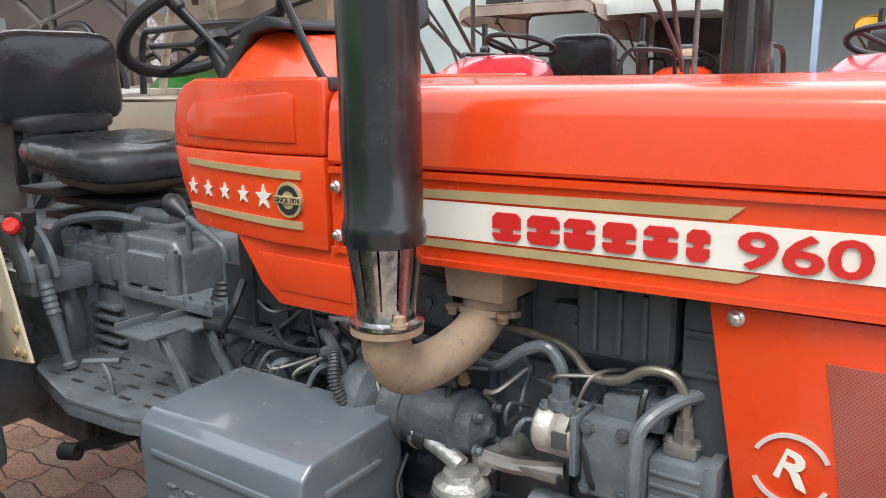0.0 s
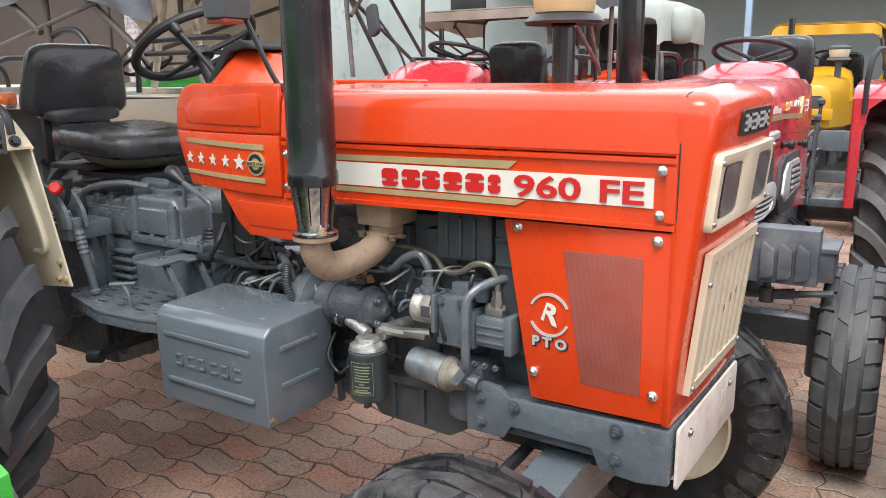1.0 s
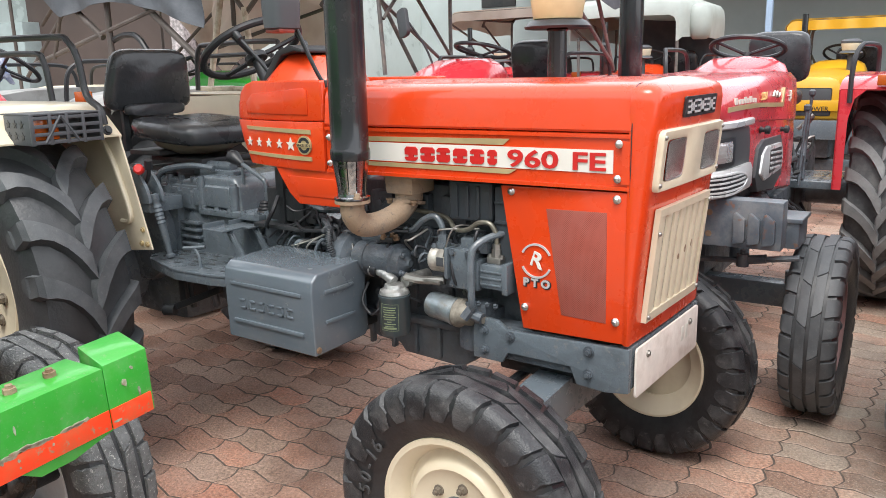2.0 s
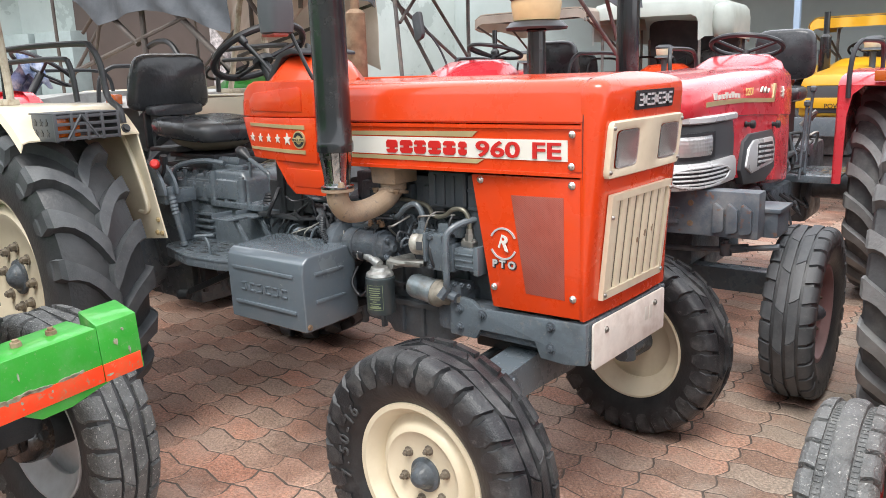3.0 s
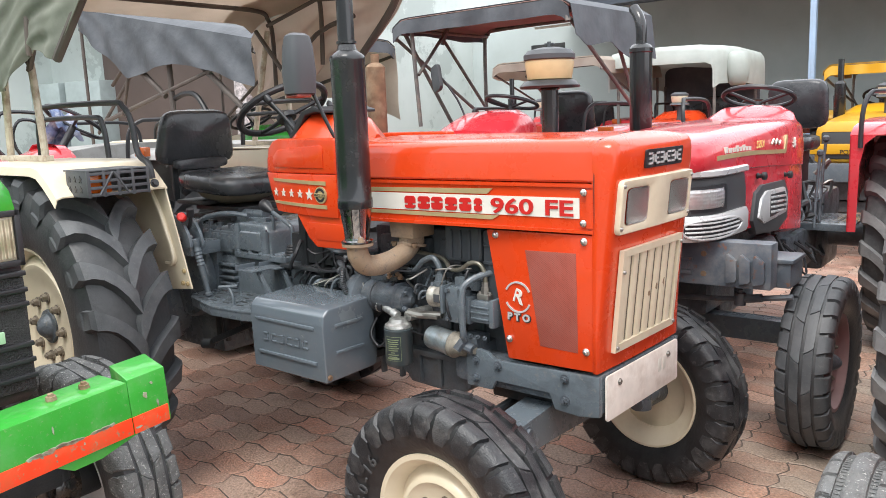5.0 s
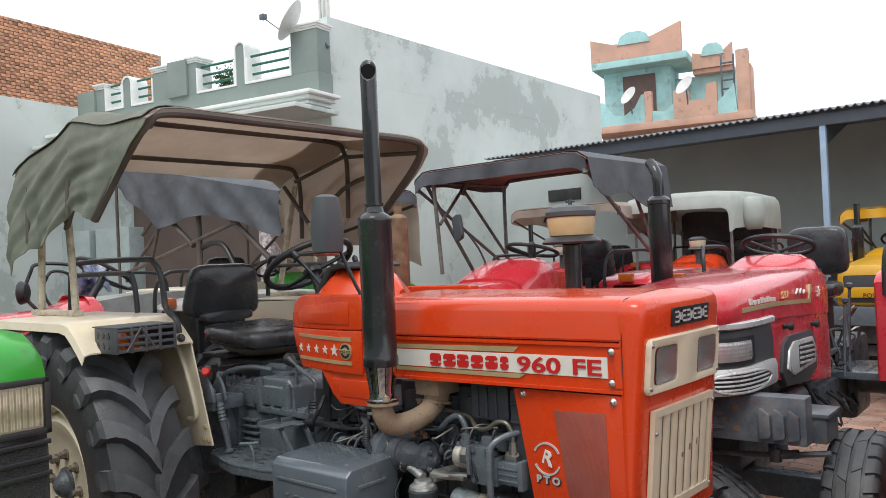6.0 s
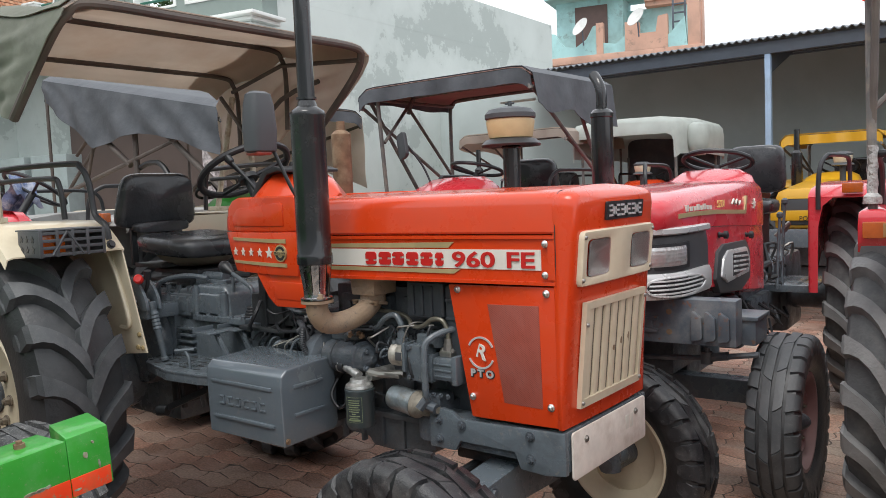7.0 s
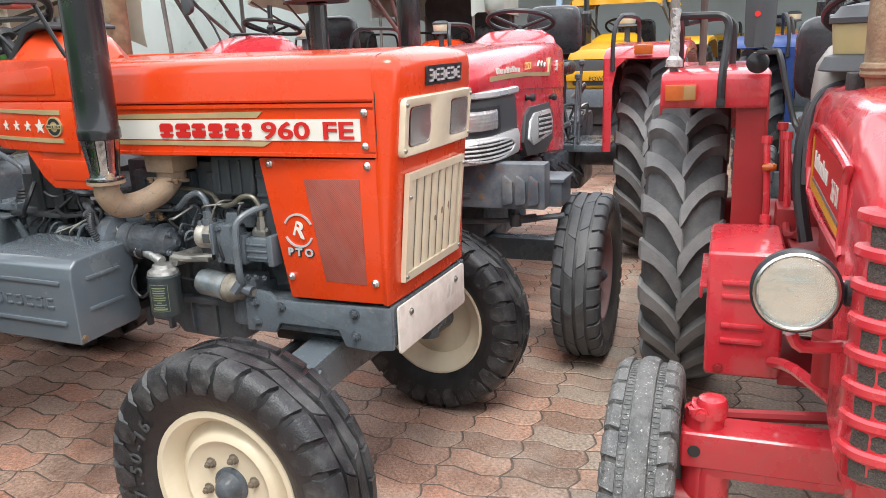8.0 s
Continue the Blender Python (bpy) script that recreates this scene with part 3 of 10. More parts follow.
part("speckled_column", bm, mat("speckled_stone", (0.4, 0.36, 0.36), 0.5, vary=0.6, scale=18), H, "speckled stone column")
for x in (-19.0, -17.6, -16.3):
    bm = B()
    box(bm, x, x + 1.1, 7.1, 7.695, 0.2, 2.6, 0.02)
    part("window", bm, mat("pale_shutter_glass", (0.34, 0.4, 0.4), 0.3, vary=0.1), H)
# the street front stands at a slight angle to the side wall
SKEW = Matrix.Translation((-10.15, 7.45, 0)) @ Matrix.Rotation(radians(12.2), 4, "Z") @ Matrix.Translation((10.15, -7.45, 0))
for o in H.children:
    if o.name.split(".")[0] not in ("wall", "side_parapet", "coping"):
        o.data.transform(SKEW)
# dish on the corner pier
D1 = thing("satellite_dish", "grey satellite dish on a bent arm at the parapet", "dish", m=Matrix.Translation((0.35, 0.75, -0.4)))
bm = B()
tube(bm, [(-10.35, 6.85, 6.1), (-10.5, 6.7, 6.3), (-10.8, 6.5, 6.55)], 0.03, 8, 4)
part("arm", bm, PURLIN, D1)
bm = B()
lathe(bm, [(0.42, 0.12), (0.3, 0.05), (0.1, 0.005), (0.01, 0.0), (0.01, -0.01), (0.1, -0.005), (0.3, 0.04), (0.42, 0.11)], (-10.85, 6.45, 6.6), (-0.55, -0.5, 0.45), seg=28, close=True)
part("reflector", bm, DISH, D1)
bm = B()
tube(bm, [(-11.0, 6.35, 6.4), (-11.35, 6.1, 6.75)], 0.012, 6, 1)
box(bm, -11.42, -11.3, 6.05, 6.15, 6.72, 6.82, 0.01)
part("feed_horn", bm, PURLIN, D1)
A1 = thing("antenna", "white cellular antenna rods on the roof", "antenna")
for dx, h in ((0.0, 0.5), (0.22, 0.35), (0.1, 0.25)):
    bm = B()
    box(bm, -10.75 + dx, -10.7 + dx, 8.0, 8.08, 6.35, 6.35 + h + 0.3, 0.01)
    part("rod", bm, DISH, A1)
# small roof plant
PL = thing("roof_plant", "small leafy plant behind the roof railing", "plant", m=SKEW)
bm = B()
tube(bm, [(-12.75, 7.75, 5.0), (-12.77, 7.75, 5.4), (-12.7, 7.77, 5.75)], 0.02, 6, 3)
part("stem", bm, PIPEBROWN, PL)
bm = B()
rng = random.Random(4)
for k in range(420):
    p = Vector((-12.75 + rng.gauss(0, 0.14), 7.75 + rng.gauss(0, 0.12), 5.5 + rng.gauss(0, 0.17)))
    a, b = Vector((rng.uniform(-1, 1), rng.uniform(-1, 1), rng.uniform(-1, 1))) * 0.05, Vector((rng.uniform(-1, 1), rng.uniform(-1, 1), rng.uniform(-1, 1))) * 0.03
    q = [bm.verts.new(p - a), bm.verts.new(p + b), bm.verts.new(p + a), bm.verts.new(p - b)]
    bm.faces.new(q)
part("crown", bm, LEAF, PL)

# brick house at the far left with a plastered lower wall
K = thing("brick_house", "unplastered red brick upper wall over a pale plastered wall", "house", m=Matrix.Translation((-16.55, 2.0, 0)) @ Matrix.Rotation(radians(13), 4, "Z") @ Matrix.Translation((16.55, -2.0, 0)))
bm = B()
box(bm, -26, -16.4, -8, 8.9, -0.02, 5.55)
part("plaster_wall", bm, WALLGREEN, K)
bm = B()
box(bm, -26, -16.55, -8, 8.9, 5.55, 7.35)
part("mortar_wall", bm, MORTAR, K)

# unseen plain wall added behind the viewer: dims and reflects in south-facing sides
bm = B()
box(bm, -16, 18, -8.3, -8.0, -0.02, 4.6)
tagged(part("wall_south", bm, SHEDWALL), "unseen plain grey wall added to dim south-facing sides", "wall", kind="structure")

# shed with a corrugated roof on posts
S = thing("open_shed", "open-fronted shed with corrugated roof on blue posts", "shed")
bm = B()
box(bm, -10.6, 22, 13.0, 13.25, -0.02, 3.86)
part("back_wall", bm, SHEDWALL, S)
bm = B()
nx = 1650
rows = []
for y, z in ((9.25, 3.42), (11.2, 3.66), (13.2, 3.9)):
    rows.append([(-7.7 + 29.0 * k / nx, y, z + 0.017 * math.cos(2 * math.pi * k * 29.0 / nx / 0.105)) for k in range(nx + 1)])
vs = [[bm.verts.new(q) for q in r] for r in rows]
fs = [bm.faces.new((vs[i][k], vs[i][k + 1], vs[i + 1][k + 1], vs[i + 1][k])) for i in range(2) for k in range(nx)]
bmesh.ops.recalc_face_normals(bm, faces=fs)
bmesh.ops.solidify(bm, geom=fs, thickness=0.012)
part("roof", bm, ROOFSHEET, S, "grey corrugated roof sheet")
for y, z, h in ((9.42, 3.3, 0.17), (10.6, 3.42, 0.12), (11.8, 3.56, 0.12)):
    bm = B()
    box(bm, -7.6, 21.2, y - 0.05, y + 0.05, z - h / 2, z + h / 2, 0.008)
    part("purlin", bm, PURLIN, S)
post = None
for x in (-1.86, 4.6, 11.0):
    bm = B()
    box(bm, x - 0.04, x + 0.04, 9.38, 9.46, -0.012, 3.26, 0.008)
    part("post", bm, POSTBLUE, S, "light blue steel post")
    bm = B()
    prism(bm, [(9.45, 3.24), (9.45, 2.95), (10.6, 3.36), (10.6, 3.42)], "x", x - 0.03, x + 0.03)
    part("bracket", bm, PURLIN, S)
bm = B()
box(bm, -8.8, -7.95, 12.96, 13.02, 2.79, 3.05, 0.01)
part("dark_board", bm, DARK, S, "dark board high on the back wall")
bm = B()
box(bm, -7.08, -6.32, 10.5, 10.56, 3.1, 3.14, 0.01)
tl = part("tube_lamp", bm, WHITE, S, "unlit white tube lamp")

# weathered pink and aqua house far behind
G = thing("far_house", "weathered pink and aqua two-storey house", "house", m=Matrix.Translation((-15.85, 27.2, -0.05)) @ Matrix.Rotation(radians(15), 4, "Z") @ Matrix.Diagonal((0.93, 1, 1, 1)) @ Matrix.Translation((16.1, -27.2, 0)))
def gpart(name, x0, x1, y0, y1, z0, z1, mt, bev=0.02):
    bm = B()
    box(bm, x0, x1, y0, y1, z0, z1, bev)
    return part(name, bm, mt, G)
gpart("lower_wall", -16.0, -9.4, 28.3, 31, 0, 6.6, PINK)
gpart("balcony_slab", -16.1, -9.3, 27.2, 31, 6.55, 6.85, PINK)
gpart("room_wall", -16.0, -12.9, 29.0, 31, 6.85, 9.5, AQUA)
gpart("back_room", -12.9, -9.9, 30.0, 31, 6.85, 9.0, AQUA)
gpart("roof_slab", -16.3, -12.0, 28.0, 31, 9.45, 9.75, AQUA)
gpart("roof_slab", -12.0, -10.2, 29.5, 31, 9.0, 9.2, PINK)
gpart("window_shutter", -15.1, -13.6, 28.93, 29.02, 7.4, 9.2, SHUTTER)
for p in ([(-16.3, 9.75), (-16.3, 10.75), (-15.3, 10.45), (-14.6, 10.4), (-14.0, 10.45), (-13.4, 10.6), (-12.2, 11.0), (-12.2, 9.75)], [(-12.0, 9.2), (-12.0, 9.9), (-11.3, 9.75), (-10.7, 9.8), (-10.25, 10.15), (-10.25, 9.2)]):
    bm = B()
    prism(bm, p, "y", 28.0 if p[0][0] < -15 else 29.4, 28.25 if p[0][0] < -15 else 29.65)
    part("roof_parapet", bm, PINK, G)
for c, w, z in ((-14.3, 0.75, 10.35), (-11.1, 0.5, 9.7)):
    bm = B()
    prism(bm, [(c - w, z), (c - w * 0.8, z + 0.35), (c - w * 0.4, z + 0.5), (c + w * 0.4, z + 0.5), (c + w * 0.8, z + 0.35), (c + w, z)], "y", 27.95 if c < -13 else 29.35, 28.3 if c < -13 else 29.7)
    part("crest", bm, AQUA, G)
gpart("corner_pier", -9.9, -9.4, 27.3, 27.8, 6.85, 9.3, PINK)
gpart("side_wall", -9.5, -9.35, 27.8, 29, 6.85, 8.8, PINK)
for p in ([(-15.95, 6.85), (-15.95, 7.9), (-15.6, 7.85), (-15.2, 7.3), (-14.7, 7.2), (-14.2, 7.5), (-13.9, 8.0), (-13.6, 8.05), (-13.6, 6.85)], [(-13.5, 6.85), (-13.5, 7.3), (-12.9, 7.2), (-12.5, 7.5), (-12.5, 6.85)], [(-11.0, 6.85), (-11.0, 7.2), (-10.6, 7.4), (-10.0, 8.0), (-9.9, 6.85)]):
    bm = B()
    prism(bm, p, "y", 27.25, 27.5)
    part("balcony_panel", bm, AQUA, G)
for p in ([(-12.5, 6.85), (-12.5, 8.0), (-11.9, 7.95), (-11.9, 7.5), (-11.2, 7.5), (-11.1, 8.1), (-10.7, 8.15), (-10.7, 6.85)], [(-13.75, 6.85), (-13.75, 8.1), (-13.45, 8.1), (-13.45, 6.85)]):
    bm = B()
    prism(bm, p, "y", 27.2, 27.55)
    part("balcony_panel", bm, PINK, G)
for x in (-10.6, -10.1):
    bm = B()
    box(bm, x, x + 0.08, 27.9, 27.98, 6.85, 9.3, 0.01)
    part("ladder_rail", bm, PURLIN, G)
for k in range(6):
    bm = B()
    box(bm, -10.6, -10.05, 27.9, 27.98, 7.2 + 0.35 * k, 7.26 + 0.35 * k, 0.01)
    part("ladder_rung", bm, PURLIN, G)
for x, z in ((-14.25, 8.25), (-11.85, 8.25)):
    dd = thing("satellite_dish", "round white satellite dish on a balcony", "dish", m=Matrix.Translation((0.15, 0, -0.4)))
    bm = B()
    lathe(bm, [(0.4, 0.1), (0.25, 0.04), (0.01, 0.0), (0.01, -0.015), (0.25, 0.025), (0.4, 0.085)], (x, 27.2, z), (-0.35, -0.8, 0.5), seg=24, close=True)
    part("reflector", bm, DISH, dd)
    bm = B()
    tube(bm, [(x, 27.25, z), (x, 27.35, z - 0.7)], 0.03, 6, 1)
    part("pole", bm, PURLIN, dd)


# ---- wheels ----
def lug(bm, secs, mi=0):
    """secs: (y, centre angle, half angle, inner r, outer r) along the width of the tyre."""
    rings = []
    for y, a, h, r0, r1 in secs:
        q = []
        for ang, r in ((a - h * 1.28, r0), (a + h * 1.28, r0), (a + h, r1), (a - h, r1)):
            q.append(bm.verts.new((math.cos(ang) * r, y, math.sin(ang) * r)))
        rings.append(q)
    fs = []
    for p, q in zip(rings, rings[1:]):
        for k in range(4):
            j = (k + 1) % 4
            fs.append(bm.faces.new((p[k], p[j], q[j], q[k])))
    fs.append(bm.faces.new(rings[0][::-1]))
    fs.append(bm.faces.new(rings[-1]))
    for f in fs:
        f.material_index = mi


def front_tyre_mesh(R, w, rim, out=-1, n=28, worn=False):
    bm = B()
    h = w / 2
    prof = [(rim - 0.012, -h * 0.62), (rim + 0.008, -h * 0.74), (rim + 0.03, -h * 0.88), ((rim + R) / 2, -h), (R - 0.07, -h), (R - 0.04, -h * 0.975),
            (R - 0.017, -h * 0.84), (R - 0.0125, -h * 0.5), (R - 0.0125, 0)]
    prof = prof + [(r, -y) for r, y in prof[-2::-1]]
    lathe(bm, prof + [(rim - 0.012, 0)], (0, 0, 0), (0, 1, 0), seg=56, close=True)
    carcass, bm = bm, B()
    st = 2 * math.pi / n
    for k in range(n):
        a = k * st
        for s in (-1, 1):
            # shoulder blocks that run down over the sidewall
            j = 0.12 * math.sin(k * 2.3 + s)
            lug(bm, [(s * h * 0.54, a + j * st * 0.2, st * 0.41, R - 0.03, R - 0.001), (s * h * 0.8, a + 0.08 * st, st * 0.4, R - 0.04, R - 0.005), (s * h * 0.93, a + 0.11 * st, st * 0.38, R - 0.05, R - 0.014),
                     (s * h * 1.015, a + 0.14 * st, st * 0.33, R - 0.06, R - 0.03), (s * h * 1.025, a + 0.17 * st, st * 0.26, R - 0.08, R - 0.05), (s * h * 0.998, a + 0.2 * st, st * 0.2, R - 0.095, R - 0.082)])
        if worn:
            continue
        if k % 2 == 0:
            # two long middle ribs, cut slantwise
            for s in (-1, 1):
                o = 0.5 if s > 0 else 0.0
                lug(bm, [(s * h * 0.07, a + o * st, st * 0.96, R - 0.03, R + 0.002), (s * h * 0.24, a + (o + 0.12) * st, st * 0.96, R - 0.03, R + 0.002), (s * h * 0.41, a + (o + 0.3) * st, st * 0.96, R - 0.03, R - 0.001)])
    if worn:
        # a broad pitted middle rib between two finely ridged grooves
        lathe(bm, [(R - 0.03, -h * 0.54), (R - 0.012, -h * 0.54), (R - 0.012, -h * 0.31), (R - 0.002, -h * 0.28), (R + 0.004, -h * 0.14), (R + 0.004, h * 0.14), (R - 0.002, h * 0.28), (R - 0.012, h * 0.31), (R - 0.012, h * 0.54), (R - 0.03, h * 0.54)], (0, 0, 0), (0, 1, 0), seg=80, close=True)
        for k in range(150):
            a = 2 * math.pi * k / 150
            for s in (-1, 1):
                lug(bm, [(s * h * 0.34, a, 0.008, R - 0.03, R - 0.0095), (s * h * 0.5, a, 0.008, R - 0.03, R - 0.0095)])
    return carcass, bm


def rear_tyre_mesh(R, w, rim, out=-1, n=21, fwd=1):
    bm = B()
    h = w / 2
    d = 0.044
    prof = [(rim - 0.015, -h * 0.7), (rim + 0.012, -h * 0.82), (rim + 0.05, -h * 0.92), ((rim + R) / 2, -h * 1.0), (R - 0.11, -h * 0.99), (R - d - 0.03, -h * 0.9),
            (R - d - 0.008, -h * 0.62), (R - d, -h * 0.3), (R - d + 0.002, 0)]
    prof = prof + [(r, -y) for r, y in prof[-2::-1]]
    lathe(bm, prof + [(rim - 0.015, 0)], (0, 0, 0), (0, 1, 0), seg=64, close=True)
    carcass, bm = bm, B()
    st = 2 * math.pi / n
    for k in range(n):
        for s in (-1, 1):
            a = k * st + (0.5 * st if s > 0 else 0)
            g = fwd * 0.92 * h / R / 0.3
            lug(bm, [(-s * h * 0.06, a - 0.085 * g, 0.05, R - d - 0.01, R - 0.008), (-s * h * 0.02, a - 0.06 * g, 0.066, R - d - 0.01, R - 0.002), (s * h * 0.08, a - 0.005 * g, 0.064, R - d - 0.01, R), (s * h * 0.22, a + 0.07 * g, 0.054, R - d - 0.01, R),
                     (s * h * 0.4, a + 0.145 * g, 0.047, R - d - 0.01, R - 0.003), (s * h * 0.62, a + 0.21 * g, 0.044, R - d - 0.015, R - 0.008), (s * h * 0.82, a + 0.248 * g, 0.049, R - d - 0.03, R - 0.018),
                     (s * h * 0.97, a + 0.268 * g, 0.06, R - d - 0.055, R - 0.034), (s * h * 1.045, a + 0.28 * g, 0.052, R - 0.13, R - 0.058), (s * h * 1.015, a + 0.3 * g, 0.028, R - 0.175, R - 0.135)])
    return carcass, bm


def size_marks(parent, out, r, y):
    """Raised size lettering round the tyre's sidewall."""
    for k, ch in enumerate("7.50-16"):
        a = radians(192 - k * 8.0) if out < 0 else radians(-12 + k * 8.0)
        c, n = math.cos(a), math.sin(a)
        m = Matrix(((-out * n, c, 0, r * c), (0, 0, out, out * y), (out * c, n, 0, r * n), (0, 0, 0, 1)))
        text("size_letter", ch, 0.058, SIDEPRINT, parent, m, 0.0025)


SIDEPRINT = mat("dusty_sidewall_print", (0.055, 0.056, 0.058), 0.7, vary=0.2, scale=60)
TYRES = {}


def wheel(name, parent, m, kind, out, rim_mat, hub_mat, R, w, rim, bolts, bolt_r, dish, hub_r, label="", fwd=1, rubber=None, worn=False):
    """A wheel about the y axis; out is -1 where its outer face looks to -y. The rim carries the tyre, hub and nuts."""
    bm = B()
    h = w / 2 * 0.74
    o = out
    prof = [(rim + 0.012, o * h), (rim + 0.014, o * (h - 0.012)), (rim - 0.008, o * (h - 0.02)), (rim - 0.02, o * (h - 0.05)), (rim - 0.045, o * (h - 0.075)), (rim - 0.045, o * -h * 0.3),
            (rim - 0.015, -o * (h - 0.03)), (rim + 0.014, -o * (h - 0.012)), (rim + 0.012, -o * h), (rim + 0.004, -o * h), (rim - 0.03, -o * (h - 0.035)),
            (rim - 0.06, -o * h * 0.3), (rim - 0.06, o * (h - 0.09)), (rim - 0.035, o * (h - 0.055)), (rim - 0.022, o * (h - 0.02)), (rim - 0.004, o * h)]
    lathe(bm, prof, (0, 0, 0), (0, 1, 0), seg=48, close=True)
    if kind == "front":
        b2 = [(rim - 0.006, o * (dish - 0.014)), (rim - 0.036, o * (dish - 0.016)), (rim - 0.046, o * (dish - 0.012)), (rim - 0.054, o * (dish - 0.002)), (rim - 0.06, o * (dish + 0.01)), (rim - 0.068, o * (dish + 0.017)), (rim - 0.08, o * (dish + 0.02)), (rim * 0.6, o * (dish + 0.014)), (rim * 0.5, o * (dish + 0.004)), (hub_r * 1.05, o * dish), (0.01, o * dish),
              (0.01, o * (dish - 0.018)), (rim * 0.6, o * (dish - 0.014)), (rim - 0.006, o * (dish - 0.03))]
    else:
        b2 = [(rim - 0.01, o * (dish + 0.0)), (rim - 0.045, o * (dish + 0.006)), (rim - 0.075, o * (dish + 0.035)), (rim * 0.72, o * (dish + 0.03)), (rim * 0.6, o * dish), (hub_r * 1.05, o * (dish - 0.002)), (0.01, o * (dish - 0.002)),
              (0.01, o * (dish - 0.018)), (rim * 0.6, o * (dish - 0.016)), (rim * 0.72, o * (dish + 0.014)), (rim - 0.01, o * (dish - 0.012))]
    lathe(bm, b2, (0, 0, 0), (0, 1, 0), seg=40, close=True)
    rimo = part(name, bm, rim_mat, parent, label, m=m)
    rub, trd = rubber or (RUBBER, TREAD)
    key = (kind, round(R, 3), round(w, 3), fwd, out, trd.name, worn)
    if key not in TYRES:
        bm = (front_tyre_mesh if kind == "front" else rear_tyre_mesh)(R, w, rim + 0.012, out, fwd=fwd) if kind == "rear" else front_tyre_mesh(R, w, rim + 0.012, out, 30 if worn else 28, worn)
        TYRES[key] = (part("tyre", bm[0], rub, rimo, "black rubber tyre", smooth=40), tagged(part("tread", bm[1], trd, rimo, "worn dusty tread lugs", smooth=28), kind="stuff"))
    else:
        clone(TYRES[key][0], rimo, Matrix.Identity(4))
        tagged(clone(TYRES[key][1], rimo, Matrix.Identity(4)), kind="stuff")
    bm = B()
    lathe(bm, [(hub_r * 1.25, o * dish), (hub_r * 1.25, o * (dish + 0.008)), (hub_r, o * (dish + 0.012)), (hub_r * 0.8, o * (dish + 0.03)), (hub_r * 0.55, o * (dish + 0.045)), (hub_r * 0.2, o * (dish + 0.055))],
          (0, 0, 0), (0, 1, 0), seg=24)
    cyl(bm, (0, o * dish, 0), (0, -o * 0.12, 0), hub_r * 1.3, seg=20)
    part("hub", bm, hub_mat, rimo)
    nut = None
    for k in range(bolts):
        a = 2 * math.pi * (k + 0.3) / bolts
        p = Matrix.Translation((math.cos(a) * bolt_r, o * dish, math.sin(a) * bolt_r))
        if nut is None:
            bm = B()
            bolt(bm, (0, o * 0.004, 0), (0, o, 0), 0.0115 if kind == "front" else 0.018, 0.014 if kind == "front" else 0.022, 0.008)
            nut = part("wheel_nut", bm, NUT, rimo, m=p)
        else:
            clone(nut, rimo, p)
    return rimo


# ---- the orange tractor ----
def hw(x):
    """Half width of the bonnet."""
    return 0.288 + (0.26 - x) * 0.062


T = thing("tractor", "orange farm tractor with white side stripe and beige canvas canopy", "tractor", "tractors in the yard")

# bonnet
bm = B()
rings = []
for k in range(9):
    x = 0.258 - k * (0.258 + 0.772) / 8
    w = hw(x)
    prof = [(w - 0.004, 1.368), (w, 1.374), (w - 0.003, 1.40), (w - 0.009, 1.452), (w - 0.014, 1.472), (w - 0.023, 1.484), (w - 0.038, 1.491), (w - 0.1, 1.497), (0.1, 1.505), (0, 1.507)]
    ring = [(x, -y, z) for y, z in prof] + [(x, y, z) for y, z in prof[-2::-1]]
    rings.append(ring)
loft(bm, rings)
hood = part("bonnet", bm, ORANGE, T, "glossy orange bonnet")


def side_strip(s):
    """The long panel under the bonnet: a raised border round a flat field."""
    field = None
    for x0, x1, z0, z1, off in ((0.256, -0.772, 1.215, 1.366, -0.006), (0.256, -0.772, 1.212, 1.228, 0.001), (0.256, -0.772, 1.350, 1.366, 0.001), (0.2555, 0.234, 1.229, 1.349, 0.001)):
        bm = B()
        y0, y1 = hw(x0) + off, hw(x1) + off
        loft(bm, [[(x0, s * (y0 - 0.02), z0), (x0, s * y0, z0 + 0.003), (x0, s * y0, z1 - 0.003), (x0, s * (y0 - 0.02), z1)],
                  [(x1, s * (y1 - 0.02), z0), (x1, s * y1, z0 + 0.003), (x1, s * y1, z1 - 0.003), (x1, s * (y1 - 0.02), z1)]])
        o = part("side_strip" if field is None else "raised_border", bm, ORANGE, field or T)
        field = field or o
    return field


def on_side(poly, off=0.0, t=0.003, s=-1):
    """A thin plate that lies on the bonnet's side, drawn in x and z."""
    b = B()
    f = [b.verts.new((x, s * (hw(x) + off), z)) for x, z in poly]
    g = [b.verts.new((x, s * (hw(x) + off + t), z)) for x, z in poly]
    n = len(poly)
    for k in range(n):
        j = (k + 1) % n
        b.faces.new((f[k], f[j], g[j], g[k]))
    b.faces.new(f)
    b.faces.new(g)
    return b


strips = {s: side_strip(s) for s in (-1, 1)}
strip = strips[-1]
for s in (-1, 1):
    part("white_stripe", on_side([(0.209, 1.259), (0.209, 1.321), (-0.725, 1.319), (-0.725, 1.263)], -0.006, 0.003, s), WHITE, strips[s], "white vinyl stripe")
    part("gold_line", on_side([(-0.097, 1.343), (-0.118, 1.325), (-0.725, 1.323), (-0.725, 1.335)], -0.006, 0.0035, s), GOLD, strips[s])
    part("gold_line", on_side([(-0.1, 1.243), (-0.075, 1.257), (-0.725, 1.258), (-0.725, 1.246)], -0.006, 0.0035, s), GOLD, strips[s])


def letter(poly_list, name="emblem_shape", material=None, off=-0.003, t=0.004):
    bm = B()
    for poly in poly_list:
        merge(bm, on_side(poly, off, t))
    return part(name, bm, material or REDLET, strip)


